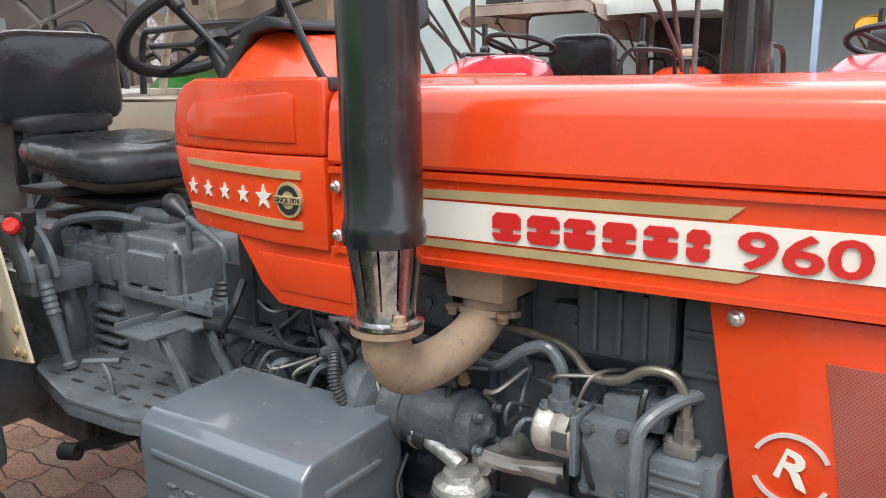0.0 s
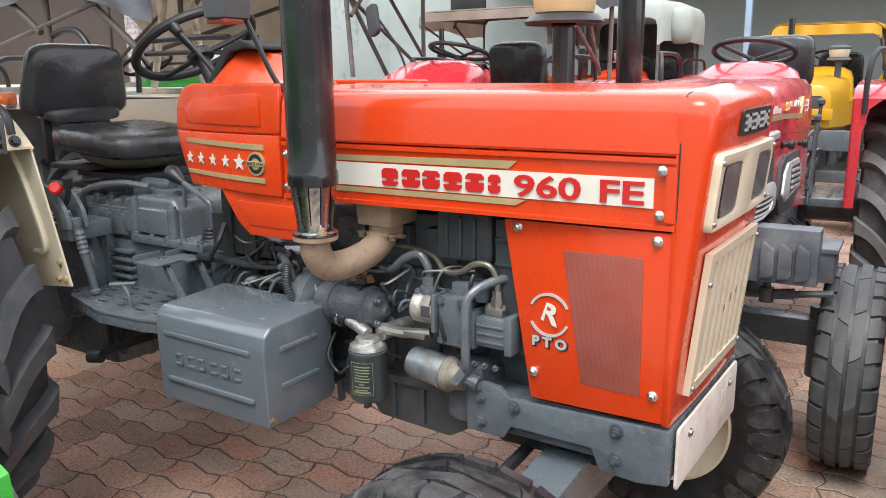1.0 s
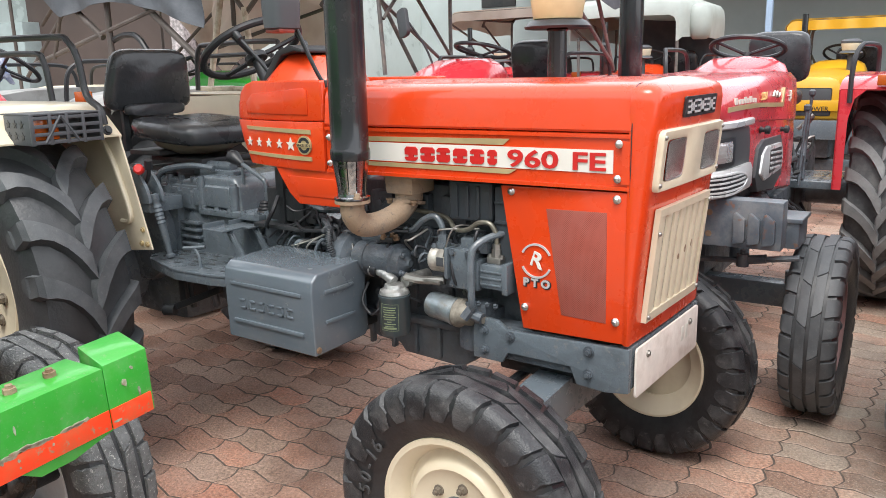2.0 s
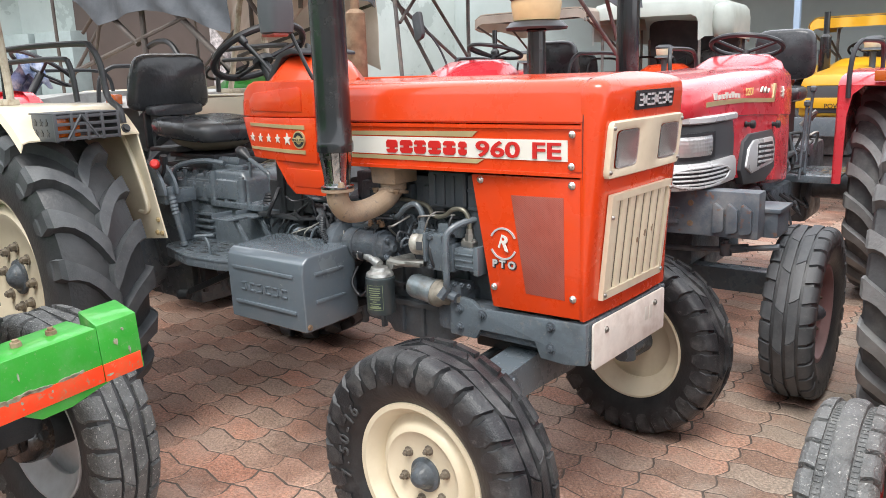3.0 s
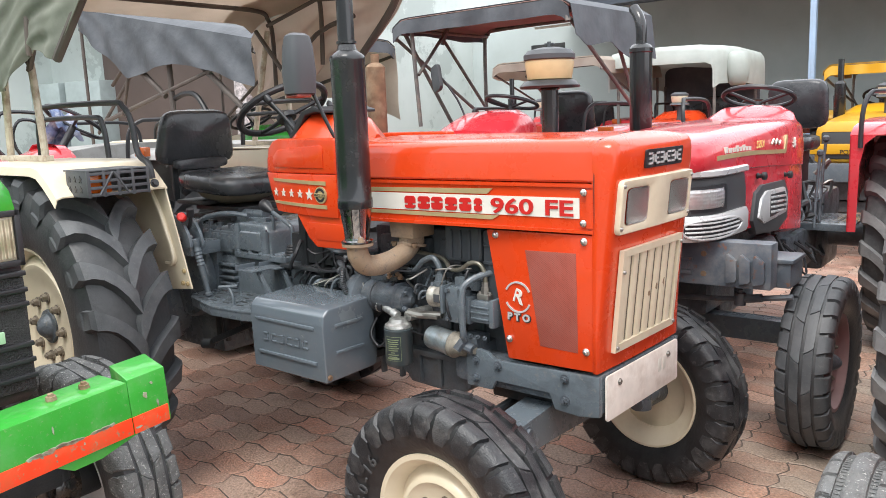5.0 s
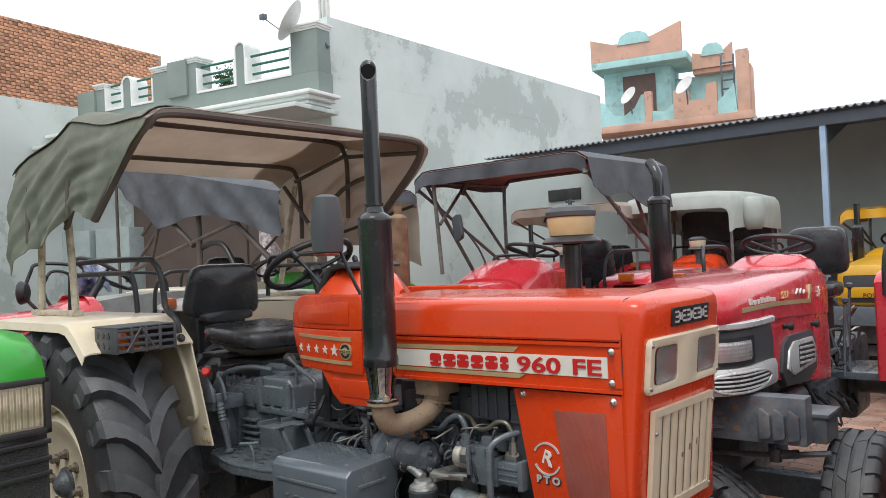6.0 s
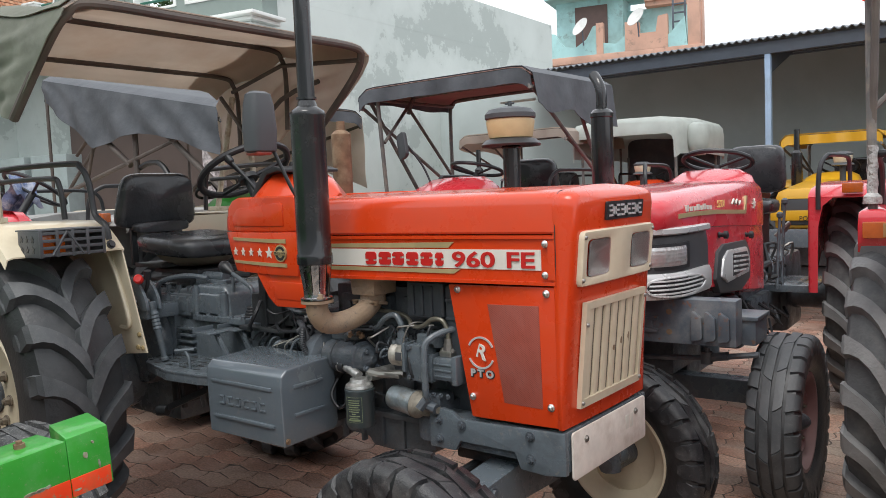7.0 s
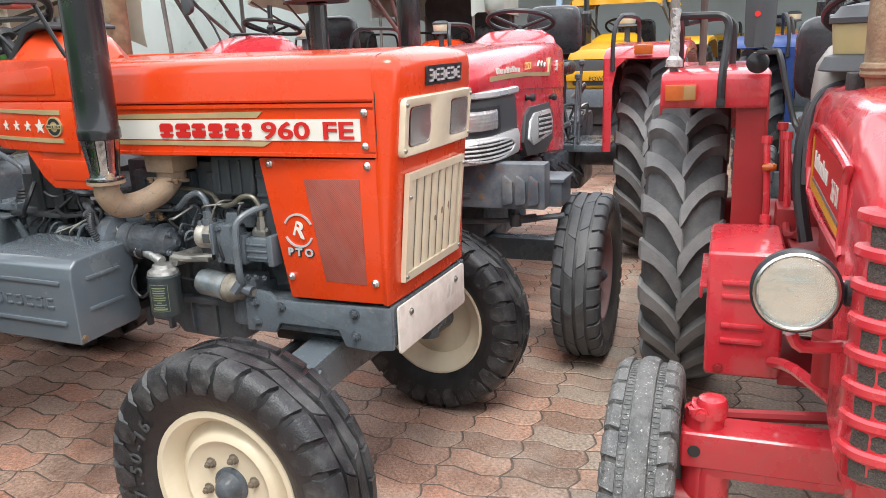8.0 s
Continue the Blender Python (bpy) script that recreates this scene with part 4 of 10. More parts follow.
# the maker's mark on the stripe, as six plain red shapes
u0, uw, zb, zt = -0.457, 0.058, 1.267, 1.31
for k, (dw_, gap) in enumerate(((0.046, 0.35), (0.05, 0.5), (0.046, 0.6), (0.047, 0.4), (0.046, 0.6), (0.03, 0.5))):
    x = u0 + k * uw
    c = 0.007
    zc = zb + (zt - zb) * gap
    letter([[(x, zb + c), (x + c, zb), (x + dw_ - c, zb), (x + dw_, zb + c), (x + dw_, zc - 0.0035), (x, zc - 0.0035)],
            [(x, zc + 0.0035), (x + dw_, zc + 0.0035), (x + dw_, zt - c), (x + dw_ - c, zt), (x + c, zt), (x, zt - c)],
            [(x + dw_ * 0.3, zc - 0.004), (x + dw_ * 0.7, zc - 0.004), (x + dw_ * 0.7, zc + 0.004), (x + dw_ * 0.3, zc + 0.004)]])
ang = math.degrees(math.atan(0.062))
for body, x, wd in (("960", -0.025, 1.22), ("FE", 0.141, 1.2)):
    mm = Matrix.Translation((x, -(hw(x) - 0.0015), 1.2865)) @ Matrix.Rotation(radians(ang), 4, "Z") @ Matrix.Rotation(radians(90), 4, "X")
    text("model_number", body, 0.067, REDLET, strip, mm @ Matrix.Diagonal((1.3 * wd, 1.0, 1, 1)), 0.0025, "red model number", 0.0013)

# lower side panels with mesh inset
def side_panel(s):
    bm = B()
    y0 = 0.272
    prism(bm, [(-0.143, 1.206), (-0.067, 0.780), (0.257, 0.787), (0.254, 1.21)], "y", *sorted((s * (y0 - 0.02), s * (y0 + 0.012))), bev=0.006)
    p = part("side_panel", bm, ORANGE, T, "orange side panel with a mesh inset")
    bm = B()
    prism(bm, [(0.009, 1.148), (0.06, 0.842), (0.198, 0.840), (0.194, 1.152)], "y", *sorted((s * (y0 + 0.006), s * (y0 + 0.0135))), bev=0.0015)
    part("mesh_inset", bm, MESHRED, p, "dull red perforated mesh")
    for x, z in ((0.227, 0.849), (-0.059, 0.848), (-0.105, 1.19), (0.222, 1.19)):
        bm = B()
        lathe(bm, [(0.012, 0), (0.012, 0.003), (0.008, 0.006), (0.008, 0.010), (0.004, 0.013)], (x, s * (y0 + 0.012), z), (0, s, 0), seg=14)
        part("screw", bm, STEEL, p)
    return p


panels = {s: side_panel(s) for s in (-1, 1)}
for s in (-1, 1):
    for x, z in ((0.226, 1.338), (0.224, 1.246), (-0.755, 1.33), (-0.755, 1.246)):
        bm = B()
        lathe(bm, [(0.011, 0), (0.011, 0.003), (0.007, 0.006), (0.007, 0.010), (0.004, 0.012)], (x, s * hw(x), z), (0, s, 0), seg=14)
        part("screw", bm, STEEL, strips[s])
pan = panels[-1]
# round sign with R and PTO
bm = B()
for a0, a1 in ((25, 155), (205, 335)):
    n = 16
    ro, ri = 0.052, 0.046
    pts = [(-0.022 + ro * math.cos(radians(a0 + (a1 - a0) * k / n)), 0.992 + ro * math.sin(radians(a0 + (a1 - a0) * k / n))) for k in range(n + 1)]
    pts += [(-0.022 + ri * math.cos(radians(a1 - (a1 - a0) * k / n)), 0.992 + ri * math.sin(radians(a1 - (a1 - a0) * k / n))) for k in range(n + 1)]
    prism(bm, pts, "y", -0.2875, -0.2835)
part("ring_mark", bm, SILVER, pan)
slant = Matrix(((1, 0.32, 0, 0), (0, 1, 0, 0), (0, 0, 1, 0), (0, 0, 0, 1)))
text("letter_mark", "R", 0.056, WHITE, pan, side_m(-0.022, -0.2855, 0.994, 1.5, 1.0) @ slant, 0.002, "white slanted letter", 0.0013)
text("letter_mark", "P T O", 0.032, PLASTIC, pan, side_m(-0.0185, -0.2845, 0.9235, 1.1, 1.0), 0.0012, "dark edge of the lettering", 0.0035)
text("letter_mark", "P T O", 0.032, SILVER, pan, side_m(-0.02, -0.286, 0.925, 1.1, 1.0), 0.0015, "silver lettering", 0.0014)

# gap between bonnet and nose
bm = B()
rings = []
for x in (0.2575, 0.2605):
    w = hw(0.258) + 0.0012
    prof = [(w - 0.004, 0.79), (w - 0.001, 1.2), (w, 1.374), (w - 0.003, 1.40), (w - 0.009, 1.453), (w - 0.014, 1.473), (w - 0.023, 1.4855), (w - 0.038, 1.4925), (w - 0.1, 1.4985), (0.1, 1.5065), (0, 1.5085)]
    rings.append([(x, -y, z) for y, z in prof] + [(x, y, z) for y, z in prof[-2::-1]])
loft(bm, rings)
part("panel_gap", bm, PLASTIC, T)

# nose
def fx(z):
    return 0.268 + 0.098 * (z - 0.836)


bm = B()
rings = []
for z, dw, dx in ((0.784, 0.004, -0.006), (0.79, 0, 0), (0.95, 0, 0), (1.15, 0, 0), (1.35, 0, 0), (1.44, 0.003, 0), (1.466, 0.007, -0.004), (1.48, 0.015, -0.012), (1.489, 0.03, -0.026), (1.4945, 0.06, -0.04), (1.4995, 0.1, -0.05), (1.504, 0.17, -0.058), (1.507, 0.235, -0.062)):
    w = 0.289 - dw
    x0 = 0.262
    d = max(fx(z) + dx - x0 - 0.004, 0.003)
    pl = [(x0 - 0.012, -w + 0.002), (x0, -w), (x0 + 0.3 * d, -w + 0.001), (x0 + 0.72 * d, -w + 0.008), (x0 + 0.93 * d, -w + 0.02), (x0 + d, -w + 0.038), (x0 + d + 0.004, -w * 0.4), (x0 + d + 0.005, 0)]
    ring = [(x, y, z) for x, y in pl] + [(x, -y, z) for x, y in pl[-2::-1]]
    rings.append(ring)
loft(bm, rings)
nose = part("nose_cowl", bm, ORANGE, T, "orange nose cowl")


def on_nose(poly, t, material, name, parent, hole=None, off=0.004, bev=0.003, label=""):
    bm = B()
    prism(bm, poly, "x", off, off + t, bev=bev)
    for v in bm.verts:
        v.co.x += fx(v.co.z) - 0.004 * (v.co.y / 0.25) ** 2
    return part(name, bm, material, parent, label)


def ring_plate(outer, inner, t, material, name, parent, off=0.004, label=""):
    """A plate with holes: strips between the outer outline and each inner rectangle (y0, y1, z0, z1)."""
    y0, y1, z0, z1 = outer
    ys = sorted({y0, y1, *[v for r in inner for v in r[:2]]})
    zs = sorted({z0, z1, *[v for r in inner for v in r[2:]]})
    bm = B()
    cells = {}
    for i in range(len(ys) - 1):
        for j in range(len(zs) - 1):
            cy, cz = (ys[i] + ys[i + 1]) / 2, (zs[j] + zs[j + 1]) / 2
            if not any(r[0] < cy < r[1] and r[2] < cz < r[3] for r in inner):
                cells[i, j] = 1
    vs = {}
    def V(i, j, k):
        if (i, j, k) not in vs:
            vs[i, j, k] = bm.verts.new((off + k * t + fx(zs[j]) - 0.004 * (ys[i] / 0.25) ** 2, ys[i], zs[j]))
        return vs[i, j, k]
    for i, j in cells:
        bm.faces.new([V(i, j, 1), V(i + 1, j, 1), V(i + 1, j + 1, 1), V(i, j + 1, 1)])
        bm.faces.new([V(i, j, 0), V(i, j + 1, 0), V(i + 1, j + 1, 0), V(i + 1, j, 0)])
        for di, dj, e in ((-1, 0, ((i, j), (i, j + 1))), (1, 0, ((i + 1, j), (i + 1, j + 1))), (0, -1, ((i, j), (i + 1, j))), (0, 1, ((i, j + 1), (i + 1, j + 1)))):
            if (i + di, j + dj) not in cells:
                bm.faces.new([V(*e[0], 0), V(*e[1], 0), V(*e[1], 1), V(*e[0], 1)])
    return part(name, bm, material, parent, label)


def bezel(bm, off, t):
    """Two lamp windows with rounded corners in one moulded surround, thick t at the lips."""
    n, cz = 72, 1.2895
    for s in (-1, 1):
        cy = s * 0.145
        rings = [[] for _ in range(6)]
        for k in range(n):
            a = 2 * math.pi * k / n
            c, q = math.cos(a), math.sin(a)
            win = lambda g: 1 / ((abs(c) / (0.069 + g)) ** 9 + (abs(q) / (0.0535 + g)) ** 9) ** (1 / 9)
            if c * s < 0:
                rim = min(0.145 / max(abs(c), 1e-6), 0.083 / max(abs(q), 1e-6))
            else:
                rim = 1 / ((abs(c) / 0.103) ** 11 + (abs(q) / 0.083) ** 11) ** (1 / 11)
            for j, (r, x) in enumerate(((rim, off), (rim, off + t * 0.6), (rim, off + t), (win(0.007), off + t), (win(0.002), off + t - 0.003), (win(0.0), off))):
                y, z = cy + r * c, cz + r * q
                if j == 2:
                    z = cz + max(-0.079, min(0.079, z - cz))
                    y = s * min(abs(y), 0.244)
                rings[j].append(bm.verts.new((x + fx(z) - 0.004 * (y / 0.25) ** 2, y, z)))
        for p, q in zip(rings, rings[1:]):
            for k in range(n):
                j = (k + 1) % n
                bm.faces.new((p[k], p[j], q[j], q[k]))
    bmesh.ops.remove_doubles(bm, verts=bm.verts, dist=0.0004)


bm = B()
bezel(bm, 0.0, 0.0165)
bez = part("headlight_bezel", bm, CREAM, nose, "cream headlight surround")
for s in (-1, 1):
    yc = s * 0.145
    bm = B()
    def bowl(k, dx):
        q = [2 * math.pi * j / 36 for j in range(36)]
        return [(fx(1.2895 + z) + dx, yc + y, 1.2895 + z) for y, z in ((math.copysign(abs(math.cos(a)) ** 0.3, math.cos(a)) * 0.0685 * k, math.copysign(abs(math.sin(a)) ** 0.3, math.sin(a)) * 0.053 * k) for a in q)]
    loft(bm, [bowl(1.03, 0.0147)] + [bowl(k, 0.0028 + 0.0115 * k ** 1.8) for k in (1.0, 0.85, 0.68, 0.5, 0.32, 0.15, 0.02)], cap=False)
    lamp = part("headlight", bm, LAMPCHROME, nose, "rectangular headlight with clear lens", smooth=70)
    bm = B()
    prism(bm, [(yc - 0.067, 1.239), (yc + 0.067, 1.239), (yc + 0.067, 1.342), (yc - 0.067, 1.342)], "x", 0.0132, 0.0148)
    for v in bm.verts:
        v.co.x += fx(v.co.z)
    part("lens", bm, GLASS, lamp).visible_shadow = False
    for z in (1.227, 1.353):
        for y in (s * 0.236,):
            bm = B()
            lathe(bm, [(0.007, 0), (0.006, 0.004), (0.003, 0.006)], (fx(z) + 0.0125, y, z), (1, 0, 0), seg=10)
            part("screw", bm, DULLSTEEL, bez)

gr = ring_plate((-0.208, 0.208, 0.834, 1.158), [(-0.19, 0.19, 0.86, 1.136)], 0.016, CREAM, "grille_frame", nose, 0.003, "cream grille frame with upright slats")
# brown backing paints in the shade between the cream slats
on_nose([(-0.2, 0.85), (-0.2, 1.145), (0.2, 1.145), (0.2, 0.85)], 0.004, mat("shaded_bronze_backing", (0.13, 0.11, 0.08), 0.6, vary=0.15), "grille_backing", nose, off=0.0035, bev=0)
for k in range(7):
    y = -0.163 + k * 0.0543
    bm = B()
    loft(bm, [[(fx(z) + dx, y + dy, z) for dy, dx in ((-0.0225, 0.003), (-0.0195, 0.0105), (-0.012, 0.0135), (0.006, 0.0135), (0.0175, 0.0085), (0.0205, 0.003))] for z in (0.858, 0.95, 1.05, 1.138)])
    part("grille_slat", bm, CREAM, gr)
rr = random.Random(41)
for k in (3, 4, 5, 5):
    y, z = -0.166 + k * 0.0543 + rr.uniform(-0.004, 0.004), 0.972 + 0.006 * k + rr.uniform(-0.008, 0.008)
    blot = [(y + rr.uniform(0.006, 0.0085) * math.cos(a * 0.698), z + rr.uniform(0.006, 0.016) * math.sin(a * 0.698)) for a in range(9)]
    on_nose(blot, 0.0006, RUST, "rust_patch", gr, off=0.0136, bev=0)
for y, z in ((-0.2, 0.85), (0.2, 0.85), (-0.2, 1.09), (0.2, 1.13)):
    bm = B()
    lathe(bm, [(0.007, 0), (0.006, 0.004), (0.003, 0.006)], (fx(z) + 0.018, y, z), (1, 0, 0), seg=10)
    part("screw", bm, DULLSTEEL, gr)
# front emblem: dark plate with plain pale shapes
em = on_nose(rounded(0.262, 0.056, 0.006, 3), 0.006, PLASTIC, "front_emblem", nose, off=0.002, bev=0, label="dark emblem plate with pale relief shapes")
for v in em.data.vertices:
    v.co.z += 1.425
    v.co.x += 0.098 * 1.425
    v.co.y += 0.03
for k in range(6):
    b = B()
    x0 = -0.086 + k * 0.0395
    for (a0, a1, c0, c1) in ((0, 0.032, 0.036, 0.03), (0, 0.008, 0, 0.036) if k % 2 else (0.024, 0.032, 0, 0.036), (0, 0.032, 0.006, 0), (0.004, 0.026, 0.015, 0.021)):
        box(b, fx(1.425) + 0.007, fx(1.425) + 0.0105, x0 + a0, x0 + a1, 1.407 + min(c0, c1), 1.407 + max(c0, c1))
    part("relief_shape", b, SILVER, em)

# dash cowl behind the bonnet
def dw(x):
    """Half width of the dash panel."""
    pts = ((-0.70, 0.349), (-0.78, 0.353), (-0.9, 0.359), (-1.0, 0.35), (-1.1, 0.336), (-1.17, 0.322), (-1.225, 0.312), (-1.252, 0.3), (-1.275, 0.27))
    for (xa, wa), (xb, wb) in zip(pts, pts[1:]):
        if x >= xb:
            return wa + (wb - wa) * (xa - x) / (xa - xb)
    return pts[-1][1]


def on_dash(poly, s, y0, y1, bev=0.0, seg=2, cuts=12):
    """A plate that follows the curve of the dash panel, from y0 to y1 off its face."""
    b = B()
    xs = [q[0] for q in poly]
    prism(b, poly, "y", y0, y1)
    for k in range(1, cuts):
        x = min(xs) + (max(xs) - min(xs)) * k / cuts
        bmesh.ops.bisect_plane(b, geom=list(b.verts) + list(b.edges) + list(b.faces), plane_co=(x, 0, 0), plane_no=(1, 0, 0))
    if bev:
        bmesh.ops.recalc_face_normals(b, faces=b.faces)
        ed = [e for e in b.edges if len(e.link_faces) == 2 and e.calc_face_angle(0) > 0.5]
        bmesh.ops.bevel(b, geom=ed, offset=bev, segments=seg, profile=0.6, affect="EDGES")
    for v in b.verts:
        v.co.y = s * (dw(v.co.x) + v.co.y)
    return b


dash = {}
for s in (-1, 1):
    dash[s] = part("dash_side_panel", on_dash([(-0.779, 1.379), (-1.258, 1.377), (-1.246, 1.43), (-1.222, 1.475), (-1.19, 1.5), (-1.14, 1.512), (-0.779, 1.512)], s, -0.06, 0.0, 0.011, 3), ORANGE, T, "orange side panel below the dashboard")
    part("lower_dash_panel", on_dash([(-0.779, 1.215), (-1.172, 1.222), (-1.257, 1.3762), (-0.779, 1.3778)], s, -0.06, 0.001, 0.004), ORANGE, dash[s])
    part("raised_field", on_dash([(-0.84, 1.4), (-1.18, 1.4), (-1.178, 1.44), (-1.14, 1.468), (-0.855, 1.488), (-0.84, 1.48)], s, -0.02, 0.0045, 0.004), ORANGE, dash[s])
    for z0, z1 in ((1.337, 1.352), (1.248, 1.262)):
        part("gold_line", on_dash([(-0.832, z0), (-1.18, z0 + 0.008), (-1.185, z1 + 0.004), (-0.832, z1)], s, -0.01, 0.005, 0.0), GOLD, dash[s])
    bm = B()
    prism(bm, [(-0.70, 1.215), (-1.03, 1.222), (-0.965, 1.13), (-0.92, 1.095), (-0.70, 1.097)], "y", *sorted((s * 0.31, s * 0.345)), bev=0.008)
    sk = part("dash_skirt", bm, ORANGE, T, "orange lower skirt panel")
    bm = B()
    prism(bm, [(-0.735, 1.19), (-0.965, 1.192), (-0.915, 1.125), (-0.735, 1.125)], "y", *sorted((s * 0.34, s * 0.3485)), bev=0.003)
    part("raised_field", bm, ORANGE, sk)


def star(cx, cz, r):
    return [(cx + r * (1 if k % 2 == 0 else 0.42) * math.sin(math.pi * k / 5), cz + r * (1 if k % 2 == 0 else 0.42) * math.cos(math.pi * k / 5)) for k in range(10)]


for k, (x, r) in enumerate(((-1.172, 0.0175), (-1.11, 0.0175), (-1.05, 0.0175), (-0.989, 0.0175), (-0.928, 0.024))):
    part("star", on_dash(star(x, 1.3, r), -1, -0.01, 0.0045, cuts=1), WHITE, dash[-1])
bm = B()
cyl(bm, (-0.862, -0.352, 1.30), (-0.862, -0.3625, 1.30), 0.032, seg=28)
bd = part("round_badge", bm, GOLD, dash[-1], "gold and black round badge")
bm = B()
lathe(bm, [(0.0265, 0), (0.0265, 0.0015), (0.0165, 0.0015), (0.0165, 0)], (-0.862, -0.3622, 1.30), (0, -1, 0), seg=28, close=True)
part("badge_ring", bm, PLASTIC, bd)
bm = B()
box(bm, -0.895, -0.829, -0.3655, -0.362, 1.293, 1.307, 0.001)
part("badge_band", bm, GOLD, bd)
text("badge_text", "SINCE 1974", 0.0125, PLASTIC, bd, side_m(-0.862, -0.366, 1.30), 0.0005)

# hump of the instrument cowl, dark dashboard, steering
bm = B()
def hump(x, w, z, f=0.09):
    return [(x, -w - f, 1.49), (x, -w - f * 0.13, z - 0.022), (x, -w + 0.01, z - 0.004), (x, 0, z), (x, w - 0.01, z - 0.004), (x, w + f * 0.13, z - 0.022), (x, w + f, 1.49)]
loft(bm, [hump(-0.9, 0.02, 1.515, 0.02), hump(-0.935, 0.03, 1.55, 0.05), hump(-0.98, 0.055, 1.58, 0.08), hump(-1.04, 0.085, 1.597), hump(-1.16, 0.12, 1.613), hump(-1.185, 0.13, 1.595), hump(-1.24, 0.16, 1.53), hump(-1.255, 0.16, 1.5)])
part("instrument_cowl", bm, ORANGE, T, "orange instrument cowl")
bm = B()
prism(bm, [(-1.1, 1.612), (-1.06, 1.606), (-1.06, 1.62), (-1.12, 1.636), (-1.19, 1.616), (-1.285, 1.5), (-1.28, 1.44), (-1.25, 1.44), (-1.25, 1.5), (-1.165, 1.6)], "y", -0.155, 0.155, bev=0.006)
dsh = part("dashboard", bm, PLASTIC, T, "black plastic dashboard")
bm = B()
cyl(bm, (-1.22, 0.0, 1.55), (-1.245, 0.0, 1.57), 0.05, 0.05, 20)
part("instrument_dial", bm, GREYPLASTIC, dsh)
SW_C, SW_N = Vector((-1.5, 0.0, 1.635)), Vector((-0.52, 0, 0.85)).normalized()
sx, sy, _ = frame_on(SW_N)
bm = B()
tube(bm, [SW_C + (sx * math.cos(a) + sy * math.sin(a)) * 0.205 for a in (2 * math.pi * k / 40 for k in range(40))], 0.0155, 10, 1, closed=True)
stw = part("steering_wheel", bm, PLASTIC, T, "black three-spoke steering wheel")
for a in (90, 210, 330):
    v = Vector((0, math.cos(radians(a)), 0)) + SW_N.cross(Vector((0, 1, 0))) * math.sin(radians(a))
    bm = B()
    tube(bm, [SW_C - SW_N * 0.04 + v * 0.02, SW_C - SW_N * 0.025 + v * 0.1, SW_C - SW_N * 0.003 + v * 0.2], 0.011, 8, 4, taper=0.009)
    part("spoke", bm, PLASTIC, stw)
bm = B()
lathe(bm, [(0.045, 0), (0.045, 0.02), (0.035, 0.03), (0.01, 0.033)], SW_C - SW_N * 0.055, SW_N, seg=20)
part("horn_button", bm, PLASTIC, stw)
bm = B()
cyl(bm, SW_C - SW_N * 0.04, SW_C - SW_N * 0.34, 0.022, 0.03, 14)
part("steering_column", bm, PLASTIC, T)
for p0, p1, r in (((-1.24, -0.12, 1.5), (-1.36, -0.17, 1.66), 0.007), ((-1.24, 0.1, 1.52), (-1.33, 0.14, 1.63), 0.006)):
    bm = B()
    tube(bm, [p0, (Vector(p0) + Vector(p1)) / 2 + Vector((0.01, 0, 0)), p1], r, 8, 4)
    lathe(bm, [(0.006, 0), (0.013, 0.008), (0.014, 0.03), (0.008, 0.042)], p1, Vector(p1) - Vector(p0), seg=12)
    part("control_lever", bm, PLASTIC, T)

# wing mirror on a bent stalk
bm = B()
tube(bm, [(-0.8, -0.315, 1.5), (-0.82, -0.33, 1.545), (-0.87, -0.36, 1.68), (-0.9, -0.39, 1.77)], 0.007, 8, 5)
box(bm, -0.835, -0.775, -0.335, -0.285, 1.488, 1.512, 0.006)
ms = part("mirror_stalk", bm, PLASTIC, T)
bm = B()
def mr(dz, w, d, dx=0.0):
    return [(-0.885 + dx + d * 0.5 * math.cos(a), -0.405 + w * math.sin(a), 1.765 + dz) for a in (2 * math.pi * k / 16 for k in range(16))]
mir = [(-0.112, 0.042, 0.026), (-0.105, 0.054, 0.04), (-0.03, 0.058, 0.045), (0.06, 0.05, 0.042), (0.1, 0.042, 0.034), (0.11, 0.028, 0.016)]
loft(bm, [[(-0.885 + math.copysign(abs(math.cos(a)) ** 0.5, math.cos(a)) * d, -0.405 + math.copysign(abs(math.sin(a)) ** 0.5, math.sin(a)) * w, 1.782 + dz) for a in (2 * math.pi * (k + 0.5) / 16 for k in range(16))] for dz, w, d in mir])
mo = part("wing_mirror", bm, GREYPLASTIC, T, "grey plastic wing mirror housing")
bm = B()
box(bm, -0.918, -0.852, -0.448, -0.38, 1.662, 1.675, 0.006)
part("reflector_strip", bm, mat("dull_red_reflector", (0.26, 0.045, 0.03), 0.4, vary=0.2, scale=40), mo, "red reflector under the mirror")

# chassis rails, front plate, axle
for s in (-1, 1):
    bm = B()
    prism(bm, [(-0.245, 0.655), (-0.245, 0.775), (-0.205, 0.79), (-0.16, 0.785), (-0.125, 0.762), (0.27, 0.775), (0.27, 0.645), (0.2, 0.635), (0.11, 0.64), (0.09, 0.69), (-0.12, 0.69), (-0.14, 0.655)], "y", *sorted((s * 0.262, s * 0.284)), bev=0.005)
    rl = part("frame_rail", bm, GREY, T, "grey steel front frame rail")
    for x, z in ((-0.204, 0.752), (-0.11, 0.745), (0.149, 0.748), (0.149, 0.679), (-0.203, 0.688)):
        bm = B()
        bolt(bm, (x, s * 0.285, z), (0, s, 0), 0.0125, 0.01, 0.006)
        part("bolt", bm, CAST, rl)
bm = B()
box(bm, 0.2, 0.268, -0.262, 0.262, 0.65, 0.775, 0.006)
part("front_beam", bm, GREY, T)
bm = B()
